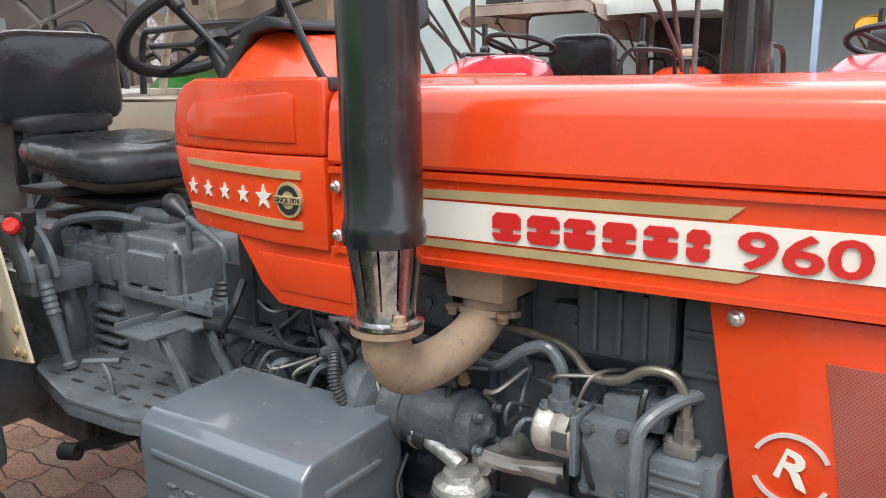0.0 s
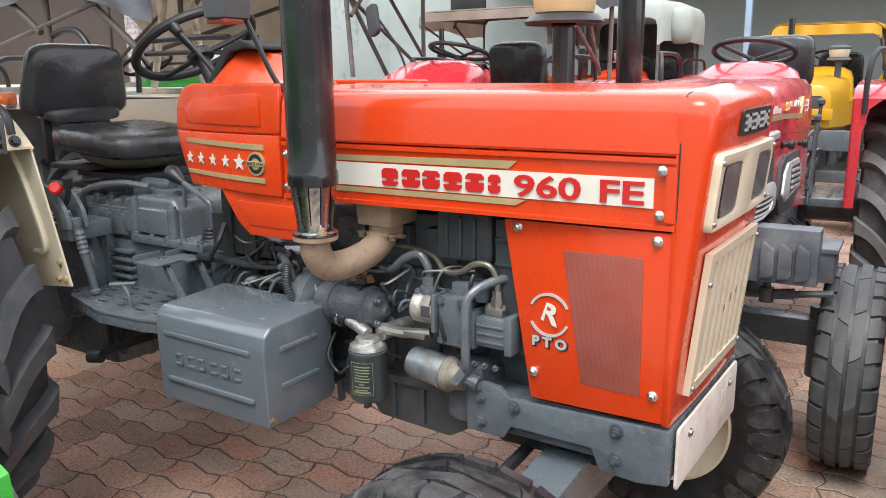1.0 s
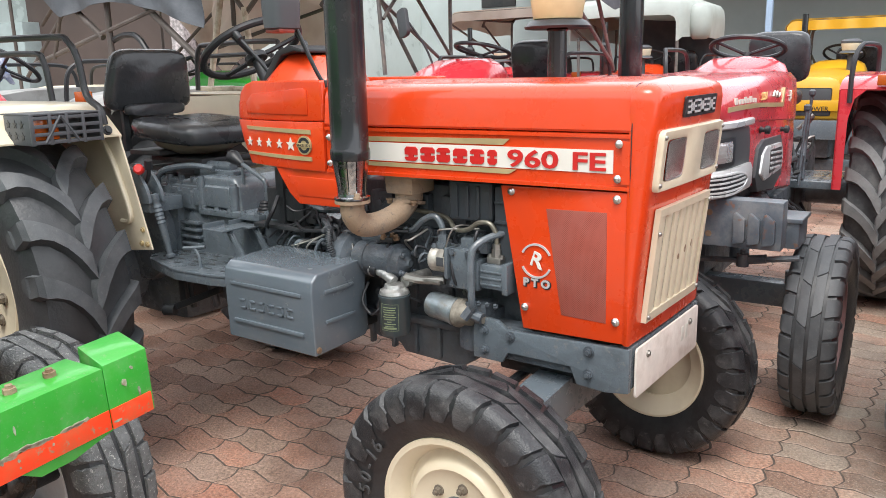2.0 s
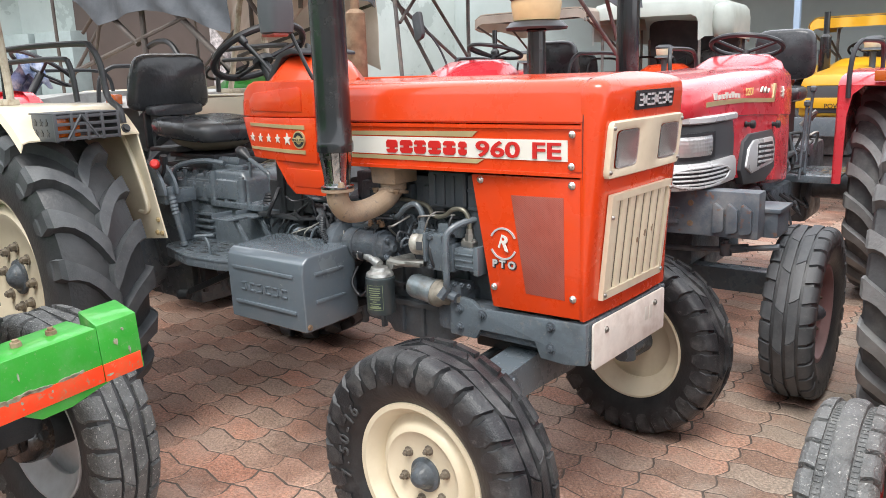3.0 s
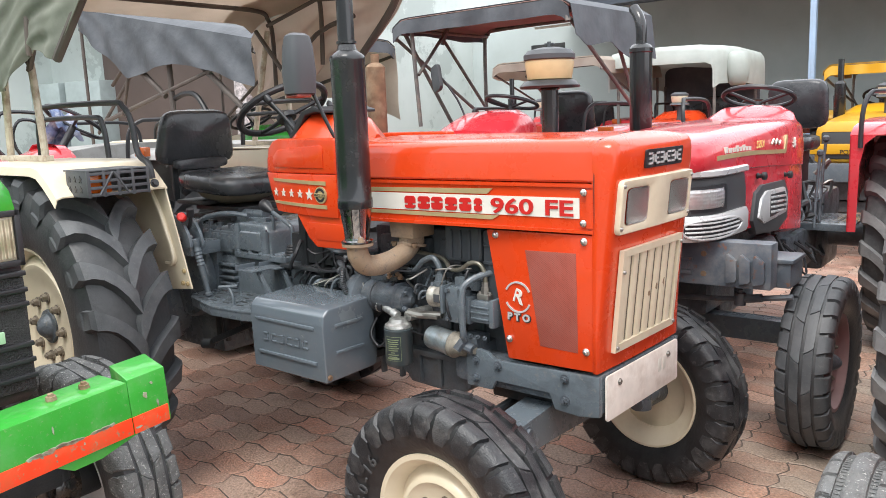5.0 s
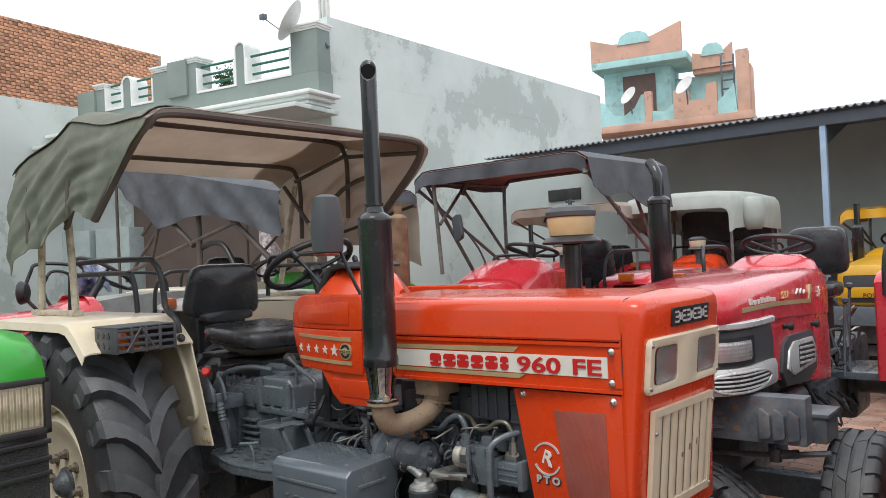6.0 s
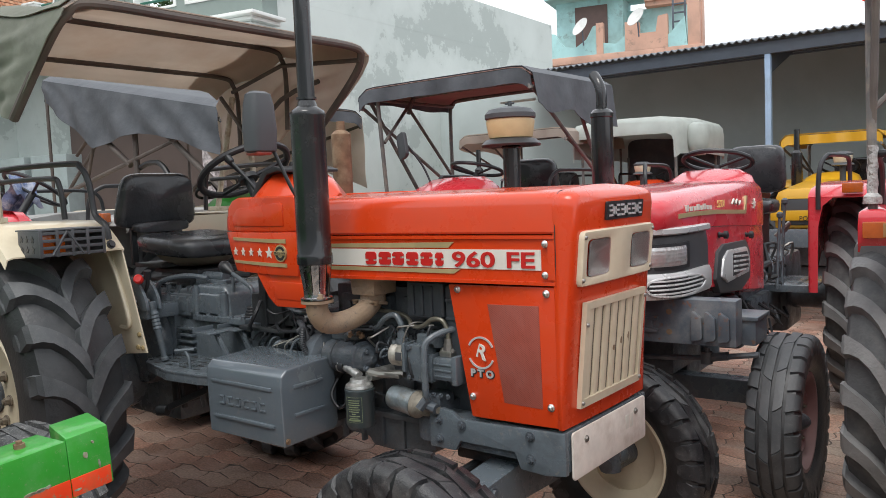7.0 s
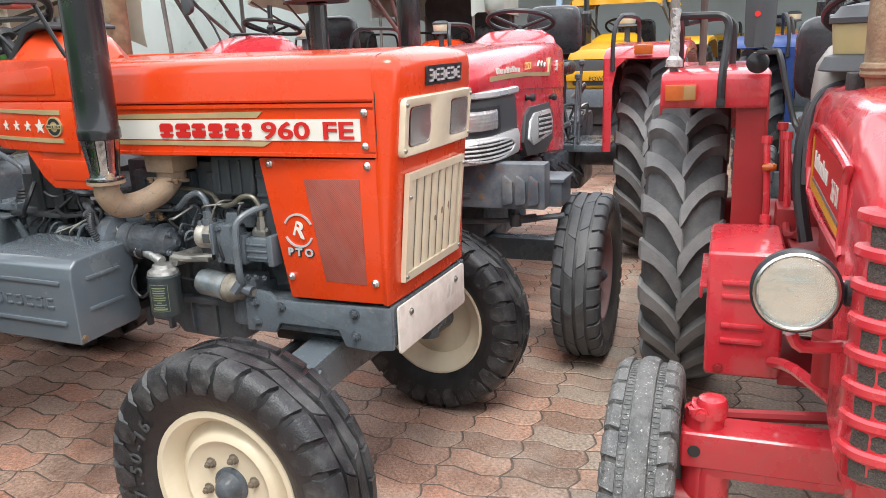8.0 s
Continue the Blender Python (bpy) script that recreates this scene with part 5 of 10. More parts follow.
prism(bm, rounded(0.512, 0.146, 0.012, 4), "x", 0.274, 0.281, bev=0.002)
for v in bm.verts:
    v.co.z += 0.698
pl = part("number_board", bm, PLATE, T, "dusty white front number board")
for y, z in ((-0.175, 0.735), (0.175, 0.735)):
    bm = B()
    bolt(bm, (0.282, y, z), (1, 0, 0), 0.008, 0.006)
    part("bolt", bm, DULLSTEEL, pl)
for y in (0.1, 0.135):
    bm = B()
    box(bm, 0.281, 0.2822, y, y + 0.022, 0.69, 0.735, 0.0004)
    part("faint_mark", bm, WHITE, pl)
bm = B()
for s in (-1, 1):
    rings = []
    for y, z, h in ((0.0, 0.575, 0.07), (0.2, 0.575, 0.065), (0.42, 0.56, 0.055), (0.52, 0.55, 0.05)):
        rings.append([(-0.058, s * y, z - h * 1.1), (0.058, s * y, z - h * 1.1), (0.058, s * y, z + h * 0.75), (-0.058, s * y, z + h * 0.75)])
    loft(bm, rings)
ax = part("front_axle_beam", bm, GREY, T, "grey front axle beam")
for s in (-1, 1):
    bm = B()
    cyl(bm, (0, s * 0.545, 0.36), (0, s * 0.545, 0.65), 0.042, seg=18)
    cyl(bm, (0, s * 0.545, 0.65), (0, s * 0.545, 0.672), 0.05, seg=18)
    cyl(bm, (0, s * 0.5, 0.39), (0, s * 0.66, 0.39), 0.03, seg=16)
    part("kingpin_post", bm, GREY, ax)
    bm = B()
    bolt(bm, (0.058, s * 0.36, 0.575), (1, 0, 0), 0.016, 0.012)
    bolt(bm, (-0.0, s * 0.43, 0.6), (0, s, 0.5), 0.016, 0.012)
    part("bolt", bm, CAST, ax)
bm = B()
tube(bm, [(-0.12, -0.5, 0.56), (-0.13, 0.0, 0.6), (-0.12, 0.5, 0.56)], 0.016, 10, 2)
part("steering_rod", bm, DARK, T)
bm = B()
box(bm, -0.2, 0.2, -0.2, 0.2, 0.6, 0.66, 0.01)
part("axle_bracket", bm, DARK, T)
STEER = {-1: -1, 1: -4}
for s in (-1, 1):
    mm = Matrix.Translation((-0.024, -0.655 if s < 0 else 0.715, 0.382)) @ Matrix.Rotation(radians(STEER[s]), 4, "Z")
    fw = wheel("front_wheel", T, mm, "front", s, CREAM, CAST, 0.384, 0.205, 0.216, 6, 0.083, 0.038, 0.042, "cream front wheel rim turned aside", rubber=(BLACKRUBBER, BLACKTREAD))
    size_marks(fw, s, 0.276, 0.1028)
for s in (-1, 1):
    mm = Matrix.Translation((-2.2, s * 0.772, 0.71)) @ Matrix.Rotation(radians(17), 4, "Y")
    wheel("rear_wheel", T, mm, "rear", s, CREAM, CAST, 0.712, 0.355, 0.36, 8, 0.135, 0.07, 0.06, "cream rear wheel rim", fwd=1)

# engine of the orange tractor
def eng(name, f, material=None, label="", parent=None, smooth=35):
    bm = B()
    f(bm)
    return part(name, bm, material or CAST, parent or T, label, smooth)


ENGINE = mat("oily_engine_grey", (0.08, 0.095, 0.11), 0.45, vary=0.25, scale=14, dirt=(0.11, 0.1, 0.085), dirt_amt=0.4, dirt_scale=9, bump=0.35, bump_scale=90)
block = eng("engine_block", lambda bm: box(bm, -0.82, -0.12, -0.17, 0.17, 0.7, 1.02, 0.012), ENGINE, "dark grey cast engine block with oily dust")
eng("cylinder_head", lambda bm: box(bm, -0.78, -0.14, -0.16, 0.16, 1.02, 1.17, 0.01), ENGINE)
eng("rocker_cover", lambda bm: box(bm, -0.74, -0.16, -0.12, 0.12, 1.17, 1.26, 0.02), ENGINE)
for k in range(4):
    eng("block_rib", lambda bm: box(bm, -0.708 + k * 0.15, -0.692 + k * 0.15, -0.185, -0.16, 0.74, 1.0, 0.004), ENGINE, parent=block)
for x in (-0.66, -0.5, -0.36):
    eng("core_plug", lambda bm: lathe(bm, [(0.03, 0), (0.03, 0.008), (0.022, 0.012), (0.02, 0.006), (0.002, 0.006)], (x, -0.17, 1.0), (0, -1, 0), seg=20), ENGINE, parent=block)
def f_sump(bm):
    prism(bm, [(-0.80, 0.7), (-0.79, 0.64), (-0.72, 0.605), (-0.62, 0.6), (-0.6, 0.57), (-0.36, 0.562), (-0.3, 0.6), (-0.27, 0.7)], "y", -0.19, 0.19, 0.015)
    for x in (-0.74, -0.64, -0.54, -0.44):
        box(bm, x - 0.007, x + 0.007, -0.203, -0.18, 0.585, 0.69, 0.003)
    box(bm, -0.82, -0.26, -0.205, 0.205, 0.69, 0.712, 0.004)
eng("oil_sump", f_sump, ENGINE)
for x in (-0.68, -0.53, -0.38, -0.23):
    pc = eng("port_cover", lambda bm: box(bm, x - 0.05, x + 0.05, -0.19, -0.15, 1.05, 1.14, 0.012), ENGINE)
    eng("cover_bolt", lambda bm: bolt(bm, (x, -0.192, 1.1), (0, -1, 0), 0.012, 0.01), ENGINE, parent=pc)
HOUSE = mat("dark_blue_grey_cover", (0.045, 0.055, 0.065), 0.4, vary=0.2, scale=10, dirt=(0.07, 0.07, 0.068), dirt_amt=0.4, dirt_scale=8, bump=0.15, bump_scale=60)
vc = eng("tappet_cover", lambda bm: box(bm, -0.36, -0.2, -0.245, -0.12, 1.075, 1.205, 0.018, 3), HOUSE, "dark blue-grey cover beside the head")
for x in (-0.325, -0.285, -0.245):
    eng("cover_rib", lambda bm: box(bm, x - 0.006, x + 0.006, -0.252, -0.24, 1.09, 1.19, 0.004), HOUSE, parent=vc)
fc = eng("fan_cowl", lambda bm: box(bm, -0.19, -0.05, -0.245, 0.245, 0.86, 1.195, 0.012), HOUSE, "dark fan cowl")
for z in (1.08, 1.14):
    eng("cowl_rib", lambda bm: box(bm, -0.185, -0.06, -0.252, -0.24, z, z + 0.01, 0.003), HOUSE, parent=fc)
def f_shroud(bm):
    box(bm, -0.06, 0.22, -0.245, 0.245, 0.8, 1.2, 0.01)
eng("radiator", f_shroud, DARK, "dark radiator core behind the panels")
def f_top(bm):
    box(bm, -0.77, 0.2, -0.26, 0.26, 1.3, 1.362, 0.01)
    cyl(bm, (-0.7, 0.05, 1.26), (-0.2, 0.05, 1.26), 0.07, seg=18)
    box(bm, -0.72, -0.45, -0.1, 0.2, 1.15, 1.32, 0.02)
eng("air_cleaner", f_top, DARK)
def f_frame(bm):
    box(bm, -0.3, 0.2, -0.262, -0.2, 0.66, 0.77, 0.006)
    box(bm, -0.3, 0.2, 0.2, 0.262, 0.66, 0.77, 0.006)
    box(bm, -0.32, -0.2, -0.255, 0.255, 0.66, 0.8, 0.01)
eng("engine_mount", f_frame, CAST)

# exhaust: manifold, elbow, shield, muffler, pipe
def f_man(bm):
    prism(bm, [(-0.64, 1.225), (-0.3, 1.23), (-0.32, 1.212), (-0.465, 1.203), (-0.465, 1.15), (-0.575, 1.15), (-0.58, 1.203)], "y", -0.29, -0.17, 0.008)
    cyl(bm, (-0.522, -0.235, 1.16), (-0.522, -0.235, 1.125), 0.046, seg=18)
man = eng("exhaust_manifold", f_man, MANIFOLD, "heat-browned exhaust manifold")
for dx, dy in ((-0.05, -0.04), (0.05, -0.04)):
    eng("manifold_bolt", lambda bm: bolt(bm, (-0.522 + dx, -0.235 + dy, 1.128), (0, 0, -1), 0.009, 0.012), RUST, parent=man)
AX, AY = -0.545, -0.483
def f_elbow(bm):
    tube(bm, [(-0.522, -0.235, 1.145), (-0.523, -0.25, 1.115), (-0.528, -0.3, 1.085), (-0.536, -0.38, 1.07), (-0.543, -0.45, 1.078), (AX, AY, 1.118), (AX, AY, 1.155)], 0.037, 18, 6)
    lathe(bm, [(0.04, 0), (0.054, 0.002), (0.054, 0.012), (0.042, 0.014)], (AX, AY, 1.148), (0, 0, 1), seg=24)
    lathe(bm, [(0.04, 0), (0.054, 0.002), (0.054, 0.012), (0.04, 0.014)], (-0.522, -0.238, 1.113), (0.0, 0.2, 1), seg=24)
eng("exhaust_elbow", f_elbow, MANIFOLD, "browned cast exhaust elbow")
SCUFF = mat("scuffed_black_chrome", (0.5, 0.51, 0.53), 0.16, metal=1.0, vary=0.3, scale=18, dirt=(0.035, 0.035, 0.038), dirt_amt=0.85, dirt_scale=22)
mufs = eng("muffler_shield", lambda bm: lathe(bm, [(0.04, 0), (0.055, 0.001), (0.055, 0.007), (0.044, 0.01), (0.0415, 0.028), (0.036, 0.032), (0.036, 0.118), (0.03, 0.12)], (AX, AY, 1.162), (0, 0, 1), seg=24), SCUFF, "slotted metal heat shield with scuffed chrome")
for k in range(12):
    def f_slat(bm):
        a0, a1 = 2 * math.pi * (k + 0.06) / 12, 2 * math.pi * (k + 0.94) / 12
        loft(bm, [[(AX + (rr + d) * math.cos(a), AY + (rr + d) * math.sin(a), z) for a, d in ((a0, 0), ((a0 + a1) / 2, 0), (a1, 0), (a1, -0.004), ((a0 + a1) / 2, -0.004), (a0, -0.004))] for z, rr in ((1.165, 0.042), (1.2, 0.044), (1.262, 0.053), (1.29, 0.056))])
    eng("shield_slat", f_slat, SCUFF, parent=mufs)
for a in (-30, 150):
    eng("flange_bolt", lambda bm: bolt(bm, (AX + 0.05 * math.cos(radians(a)), AY + 0.05 * math.sin(radians(a)), 1.172), (0, 0, 1), 0.009, 0.012), MANIFOLD, parent=mufs)
def f_muf(bm):
    lathe(bm, [(0.045, 1.275), (0.0595, 1.282), (0.0605, 1.3), (0.0595, 1.312), (0.0565, 1.318), (0.057, 1.4), (0.057, 1.762), (0.0585, 1.768), (0.0585, 1.778), (0.056, 1.784), (0.034, 1.8), (0.03, 1.815), (0.0285, 1.82)], (AX, AY, 0), (0, 0, 1), seg=36)
eng("muffler", f_muf, BLACK, "tall glossy black muffler")
def f_pipe(bm):
    n = 24
    rings = []
    for z, r, cut in ((1.81, 0.0275, 0), (2.1, 0.0275, 0), (2.285, 0.0285, 1), (2.285, 0.0245, 1), (2.12, 0.0245, 1)):
        rings.append([(AX + r * math.cos(2 * math.pi * k / n), AY + r * math.sin(2 * math.pi * k / n), z + cut * 1.5 * r * math.sin(2 * math.pi * k / n - 0.81)) for k in range(n)])
    loft(bm, rings)
ep = eng("exhaust_pipe", f_pipe, BLACK, "black exhaust pipe with slanted open end")
eng("pipe_collar", lambda bm: lathe(bm, [(0.026, 1.82), (0.033, 1.822), (0.033, 1.83), (0.026, 1.832)], (AX, AY, 0), (0, 0, 1), seg=20), BLACK, parent=ep)
# near-black plug: the darkness inside the open pipe, put in as colour
BORESHADE = mat("matt_soot", (0.006, 0.006, 0.006), 0.95, vary=0.3, spec=0.1)
eng("sooty_bore", lambda bm: loft(bm, [[(AX + 0.0243 * math.cos(2 * math.pi * k / 24), AY + 0.0243 * math.sin(2 * math.pi * k / 24), z + 1.5 * 0.0243 * math.sin(2 * math.pi * k / 24 - 0.81)) for k in range(24)] for z in (2.2, 2.276)]), BORESHADE, parent=ep)

# starter, filters, pumps, pipes
def f_starter(bm):
    lathe(bm, [(0.02, 0), (0.05, 0.004), (0.056, 0.012), (0.056, 0.05), (0.06, 0.052), (0.06, 0.06), (0.056, 0.062), (0.056, 0.16), (0.06, 0.162), (0.06, 0.17), (0.052, 0.175), (0.045, 0.2), (0.02, 0.21), (0.012, 0.222)], (-0.715, -0.275, 0.922), (1, 0, 0), seg=28)
    lathe(bm, [(0.028, 0), (0.03, 0.1), (0.02, 0.11)], (-0.7, -0.25, 0.992), (1, 0, 0), seg=18)
    for a in range(4):
        bolt(bm, (-0.505, -0.275 + 0.042 * math.cos(a * 1.57 + 0.7), 0.922 + 0.042 * math.sin(a * 1.57 + 0.7)), (1, 0, 0), 0.008, 0.012)
    lathe(bm, [(0.09, 0), (0.1, 0.01), (0.1, 0.06), (0.06, 0.09)], (-0.81, -0.24, 0.9), (1, 0, 0), seg=24)
eng("starter_motor", f_starter, CAST, "dark grey cylindrical starter motor")
def f_oil(bm):
    lathe(bm, [(0.03, 0.69), (0.047, 0.694), (0.051, 0.702), (0.051, 0.815), (0.0525, 0.818), (0.0525, 0.826), (0.048, 0.829)], (-0.525, -0.325, 0), (0, 0, 1), seg=28)
oil = eng("oil_filter", f_oil, mat("green_grey_filter", (0.05, 0.065, 0.07), 0.35, vary=0.08, coat=0.2), "dark green-grey oil filter canister")
PALEPRINT = mat("pale_print", (0.2, 0.24, 0.14), 0.5)
def on_can(bm, a0, a1, z0, z1, r=0.0516):
    q = [radians(a0 + (a1 - a0) * k / 4) for k in range(5)]
    prism(bm, [(-r * math.cos(a), -r * math.sin(a)) for a in q] + [(-(r + 0.0005) * math.cos(a), -(r + 0.0005) * math.sin(a)) for a in q[::-1]], "z", z0, z1, m=Matrix.Translation((-0.525, -0.325, 0)))
for a0, a1, z0, z1 in ((72, 142, 0.716, 0.7172), (72, 142, 0.804, 0.8052), (72, 73.5, 0.7172, 0.804), (140.5, 142, 0.7172, 0.804)):
    eng("label_rule", lambda bm: on_can(bm, a0, a1, z0, z1), PALEPRINT, parent=oil)
for k, w in enumerate((26, 18, 24, 8, 22, 26, 20, 25, 23, 26)):
    eng("label_bar", lambda bm: on_can(bm, 107 - w, 107 + w, 0.7215 + k * 0.0079, 0.7245 + k * 0.0079 if k else 0.7275), PALEPRINT, parent=oil)
def f_oilhead(bm):
    lathe(bm, [(0.048, 0.829), (0.05, 0.832), (0.047, 0.842), (0.034, 0.85), (0.03, 0.862), (0.012, 0.866)], (-0.525, -0.325, 0), (0, 0, 1), seg=24)
    tube(bm, [(-0.525, -0.325, 0.87), (-0.56, -0.32, 0.885), (-0.6, -0.31, 0.892)], 0.017, 12, 4)
    cyl(bm, (-0.5, -0.3, 0.87), (-0.48, -0.2, 0.87), 0.022, seg=12)
eng("filter_head", f_oilhead, mat("worn_aluminium", (0.5, 0.5, 0.48), 0.38, metal=0.75, vary=0.3, scale=30, dirt=(0.16, 0.16, 0.15), dirt_amt=0.6, dirt_scale=25, bump=0.3, bump_scale=80), "bright aluminium filter head")
eng("rubber_hose", lambda bm: tube(bm, [(-0.6, -0.31, 0.892), (-0.66, -0.3, 0.9), (-0.72, -0.24, 0.9)], 0.024, 12, 4), PLASTIC)
eng("hose_clamp", lambda bm: lathe(bm, [(0.0255, 0), (0.0265, 0.001), (0.0265, 0.009), (0.0255, 0.01)], (-0.62, -0.307, 0.894), (-1, 0.15, 0.1), seg=18), STEEL)
eng("cast_bracket_arm", lambda bm: (tube(bm, [(-0.5, -0.3, 0.885), (-0.44, -0.29, 0.878), (-0.36, -0.27, 0.885)], 0.014, 8, 4), box(bm, -0.49, -0.36, -0.3, -0.26, 0.872, 0.886, 0.004)), DULLSTEEL)
def f_fuel(bm):
    lathe(bm, [(0.02, 0), (0.038, 0.006), (0.043, 0.02), (0.043, 0.1), (0.046, 0.102), (0.046, 0.112)], (-0.425, -0.27, 0.8), (1, 0.0, -0.12), seg=24)
eng("fuel_filter", f_fuel, mat("blued_steel_can", (0.3, 0.355, 0.385), 0.36, metal=0.65, vary=0.3, scale=24, dirt=(0.2, 0.17, 0.13), dirt_amt=0.7, dirt_scale=22), "bluish bare steel fuel filter can")
eng("filter_collar", lambda bm: (lathe(bm, [(0.044, 0), (0.047, 0.003), (0.047, 0.02), (0.035, 0.035), (0.03, 0.06), (0.02, 0.075)], (-0.314, -0.27, 0.787), (1, 0, -0.12), seg=20), cyl(bm, (-0.25, -0.29, 0.79), (-0.2, -0.29, 0.785), 0.014, seg=8)), mat("dusty_brass_iron", (0.27, 0.245, 0.2), 0.6, vary=0.25, scale=20, dirt=(0.1, 0.085, 0.07), dirt_amt=0.8, dirt_scale=14), "dusty filter collar")
def f_pump1(bm):
    lathe(bm, [(0.02, 0), (0.036, 0.002), (0.041, 0.008), (0.041, 0.03), (0.0395, 0.033), (0.0395, 0.037), (0.041, 0.04), (0.041, 0.078)], (-0.41, -0.262, 0.95), (1, 0, 0), seg=28)
pmp = eng("hydraulic_pump", f_pump1, mat("pale_cast_aluminium", (0.52, 0.5, 0.45), 0.42, metal=0.55, vary=0.12, scale=30, dirt=(0.2, 0.18, 0.15), dirt_amt=0.6, dirt_scale=20, bump=0.15, bump_scale=150), "bare aluminium gear pump")
eng("pump_plate", lambda bm: box(bm, -0.335, -0.322, -0.31, -0.215, 0.9, 1.0, 0.006), GREY, parent=pmp)
eng("pump_label", lambda bm: box(bm, -0.368, -0.342, -0.3045, -0.3, 0.937, 0.965, 0.001), GREYPLASTIC, parent=pmp)
tc = eng("timing_cover", lambda bm: box(bm, -0.32, -0.24, -0.297, -0.2, 0.872, 0.997, 0.006), GREY, "grey square timing cover plate")
eng("cover_neck", lambda bm: box(bm, -0.3, -0.2, -0.27, -0.17, 0.985, 1.03, 0.01), GREY, parent=tc)
for x, z in ((-0.31, 0.884), (-0.31, 0.985), (-0.252, 0.884), (-0.252, 0.985)):
    eng("cover_bolt", lambda bm: bolt(bm, (x, -0.297, z), (0, -1, 0), 0.009, 0.008), CAST, parent=tc)
sp = eng("steering_pump", lambda bm: box(bm, -0.215, -0.125, -0.295, -0.22, 0.885, 0.96, 0.01), GREY, "grey hydraulic steering pump")
for x in (-0.225, -0.122):
    eng("pump_flange", lambda bm: box(bm, x - 0.01, x + 0.01, -0.3, -0.215, 0.875, 0.97, 0.005), GREY, parent=sp)
for k in range(3):
    eng("pump_rib", lambda bm: box(bm, -0.21, -0.135, -0.2985, -0.29, 0.897 + k * 0.02, 0.903 + k * 0.02, 0.002), GREY, parent=sp)
eng("port_block", lambda bm: box(bm, -0.2, -0.15, -0.275, -0.235, 0.96, 0.98, 0.005), DULLSTEEL, parent=sp)
for x in (-0.195, -0.155):
    eng("port_bolt", lambda bm: bolt(bm, (x, -0.26, 0.98), (0, 0, 1), 0.007, 0.008), DULLSTEEL, parent=sp)
eng("pump_fitting", lambda bm: (cyl(bm, (-0.372, -0.26, 0.988), (-0.372, -0.26, 1.005), 0.022, seg=16), cyl(bm, (-0.372, -0.26, 1.005), (-0.372, -0.26, 1.03), 0.016, seg=6), bolt(bm, (-0.395, -0.275, 0.992), (0, 0, 1), 0.007), bolt(bm, (-0.35, -0.275, 0.992), (0, 0, 1), 0.007)), GREY)
eng("pipe_nut", lambda bm: (cyl(bm, (-0.175, -0.255, 0.98), (-0.175, -0.255, 1.003), 0.016, seg=6), cyl(bm, (-0.175, -0.255, 1.003), (-0.175, -0.255, 1.02), 0.013, seg=6)), DULLSTEEL)
eng("hydraulic_pipe", lambda bm: tube(bm, [(-0.372, -0.26, 1.01), (-0.374, -0.26, 1.055), (-0.4, -0.262, 1.085), (-0.445, -0.262, 1.07), (-0.5, -0.25, 1.03), (-0.58, -0.22, 1.025), (-0.78, -0.19, 1.03)], 0.0105, 10, 6), GREY)
eng("hydraulic_pipe", lambda bm: tube(bm, [(-0.175, -0.255, 1.01), (-0.176, -0.256, 1.05), (-0.195, -0.26, 1.08), (-0.235, -0.262, 1.08), (-0.275, -0.26, 1.055), (-0.33, -0.25, 1.05), (-0.4, -0.22, 1.08), (-0.6, -0.2, 1.09)], 0.008, 10, 6), mat("brassy_pipe", (0.22, 0.21, 0.17), 0.4, metal=0.6, vary=0.25, scale=30), "brass-coloured bent pipe")
eng("coolant_pipe", lambda bm: tube(bm, [(-0.228, -0.31, 0.82), (-0.222, -0.325, 0.86), (-0.222, -0.325, 0.98), (-0.214, -0.31, 1.02), (-0.18, -0.26, 1.045), (-0.12, -0.2, 1.055)], 0.0115, 10, 6), GREY)
eng("fuel_line", lambda bm: tube(bm, [(-0.46, -0.2, 1.02), (-0.455, -0.24, 0.98), (-0.45, -0.25, 0.95), (-0.44, -0.22, 0.94)], 0.004, 6, 5), GREY)
eng("fuel_line", lambda bm: tube(bm, [(-0.47, -0.2, 1.0), (-0.41, -0.23, 1.01), (-0.33, -0.24, 0.995), (-0.2, -0.24, 1.02), (-0.14, -0.24, 1.12), (-0.14, -0.22, 1.18)], 0.004, 6, 5), GREY)
def f_fit(bm):
    cyl(bm, (-0.245, -0.3, 0.8), (-0.2, -0.3, 0.79), 0.018, seg=10)
    cyl(bm, (-0.235, -0.31, 0.82), (-0.25, -0.33, 0.79), 0.015, seg=8)
    box(bm, -0.28, -0.2, -0.28, -0.2, 0.78, 0.83, 0.01)
    for k in range(3):
        bolt(bm, (-0.225 + 0.03 * k, -0.28, 0.83), (0, -0.5, 0.8), 0.006, 0.008)
eng("pipe_junction", f_fit, CAST)

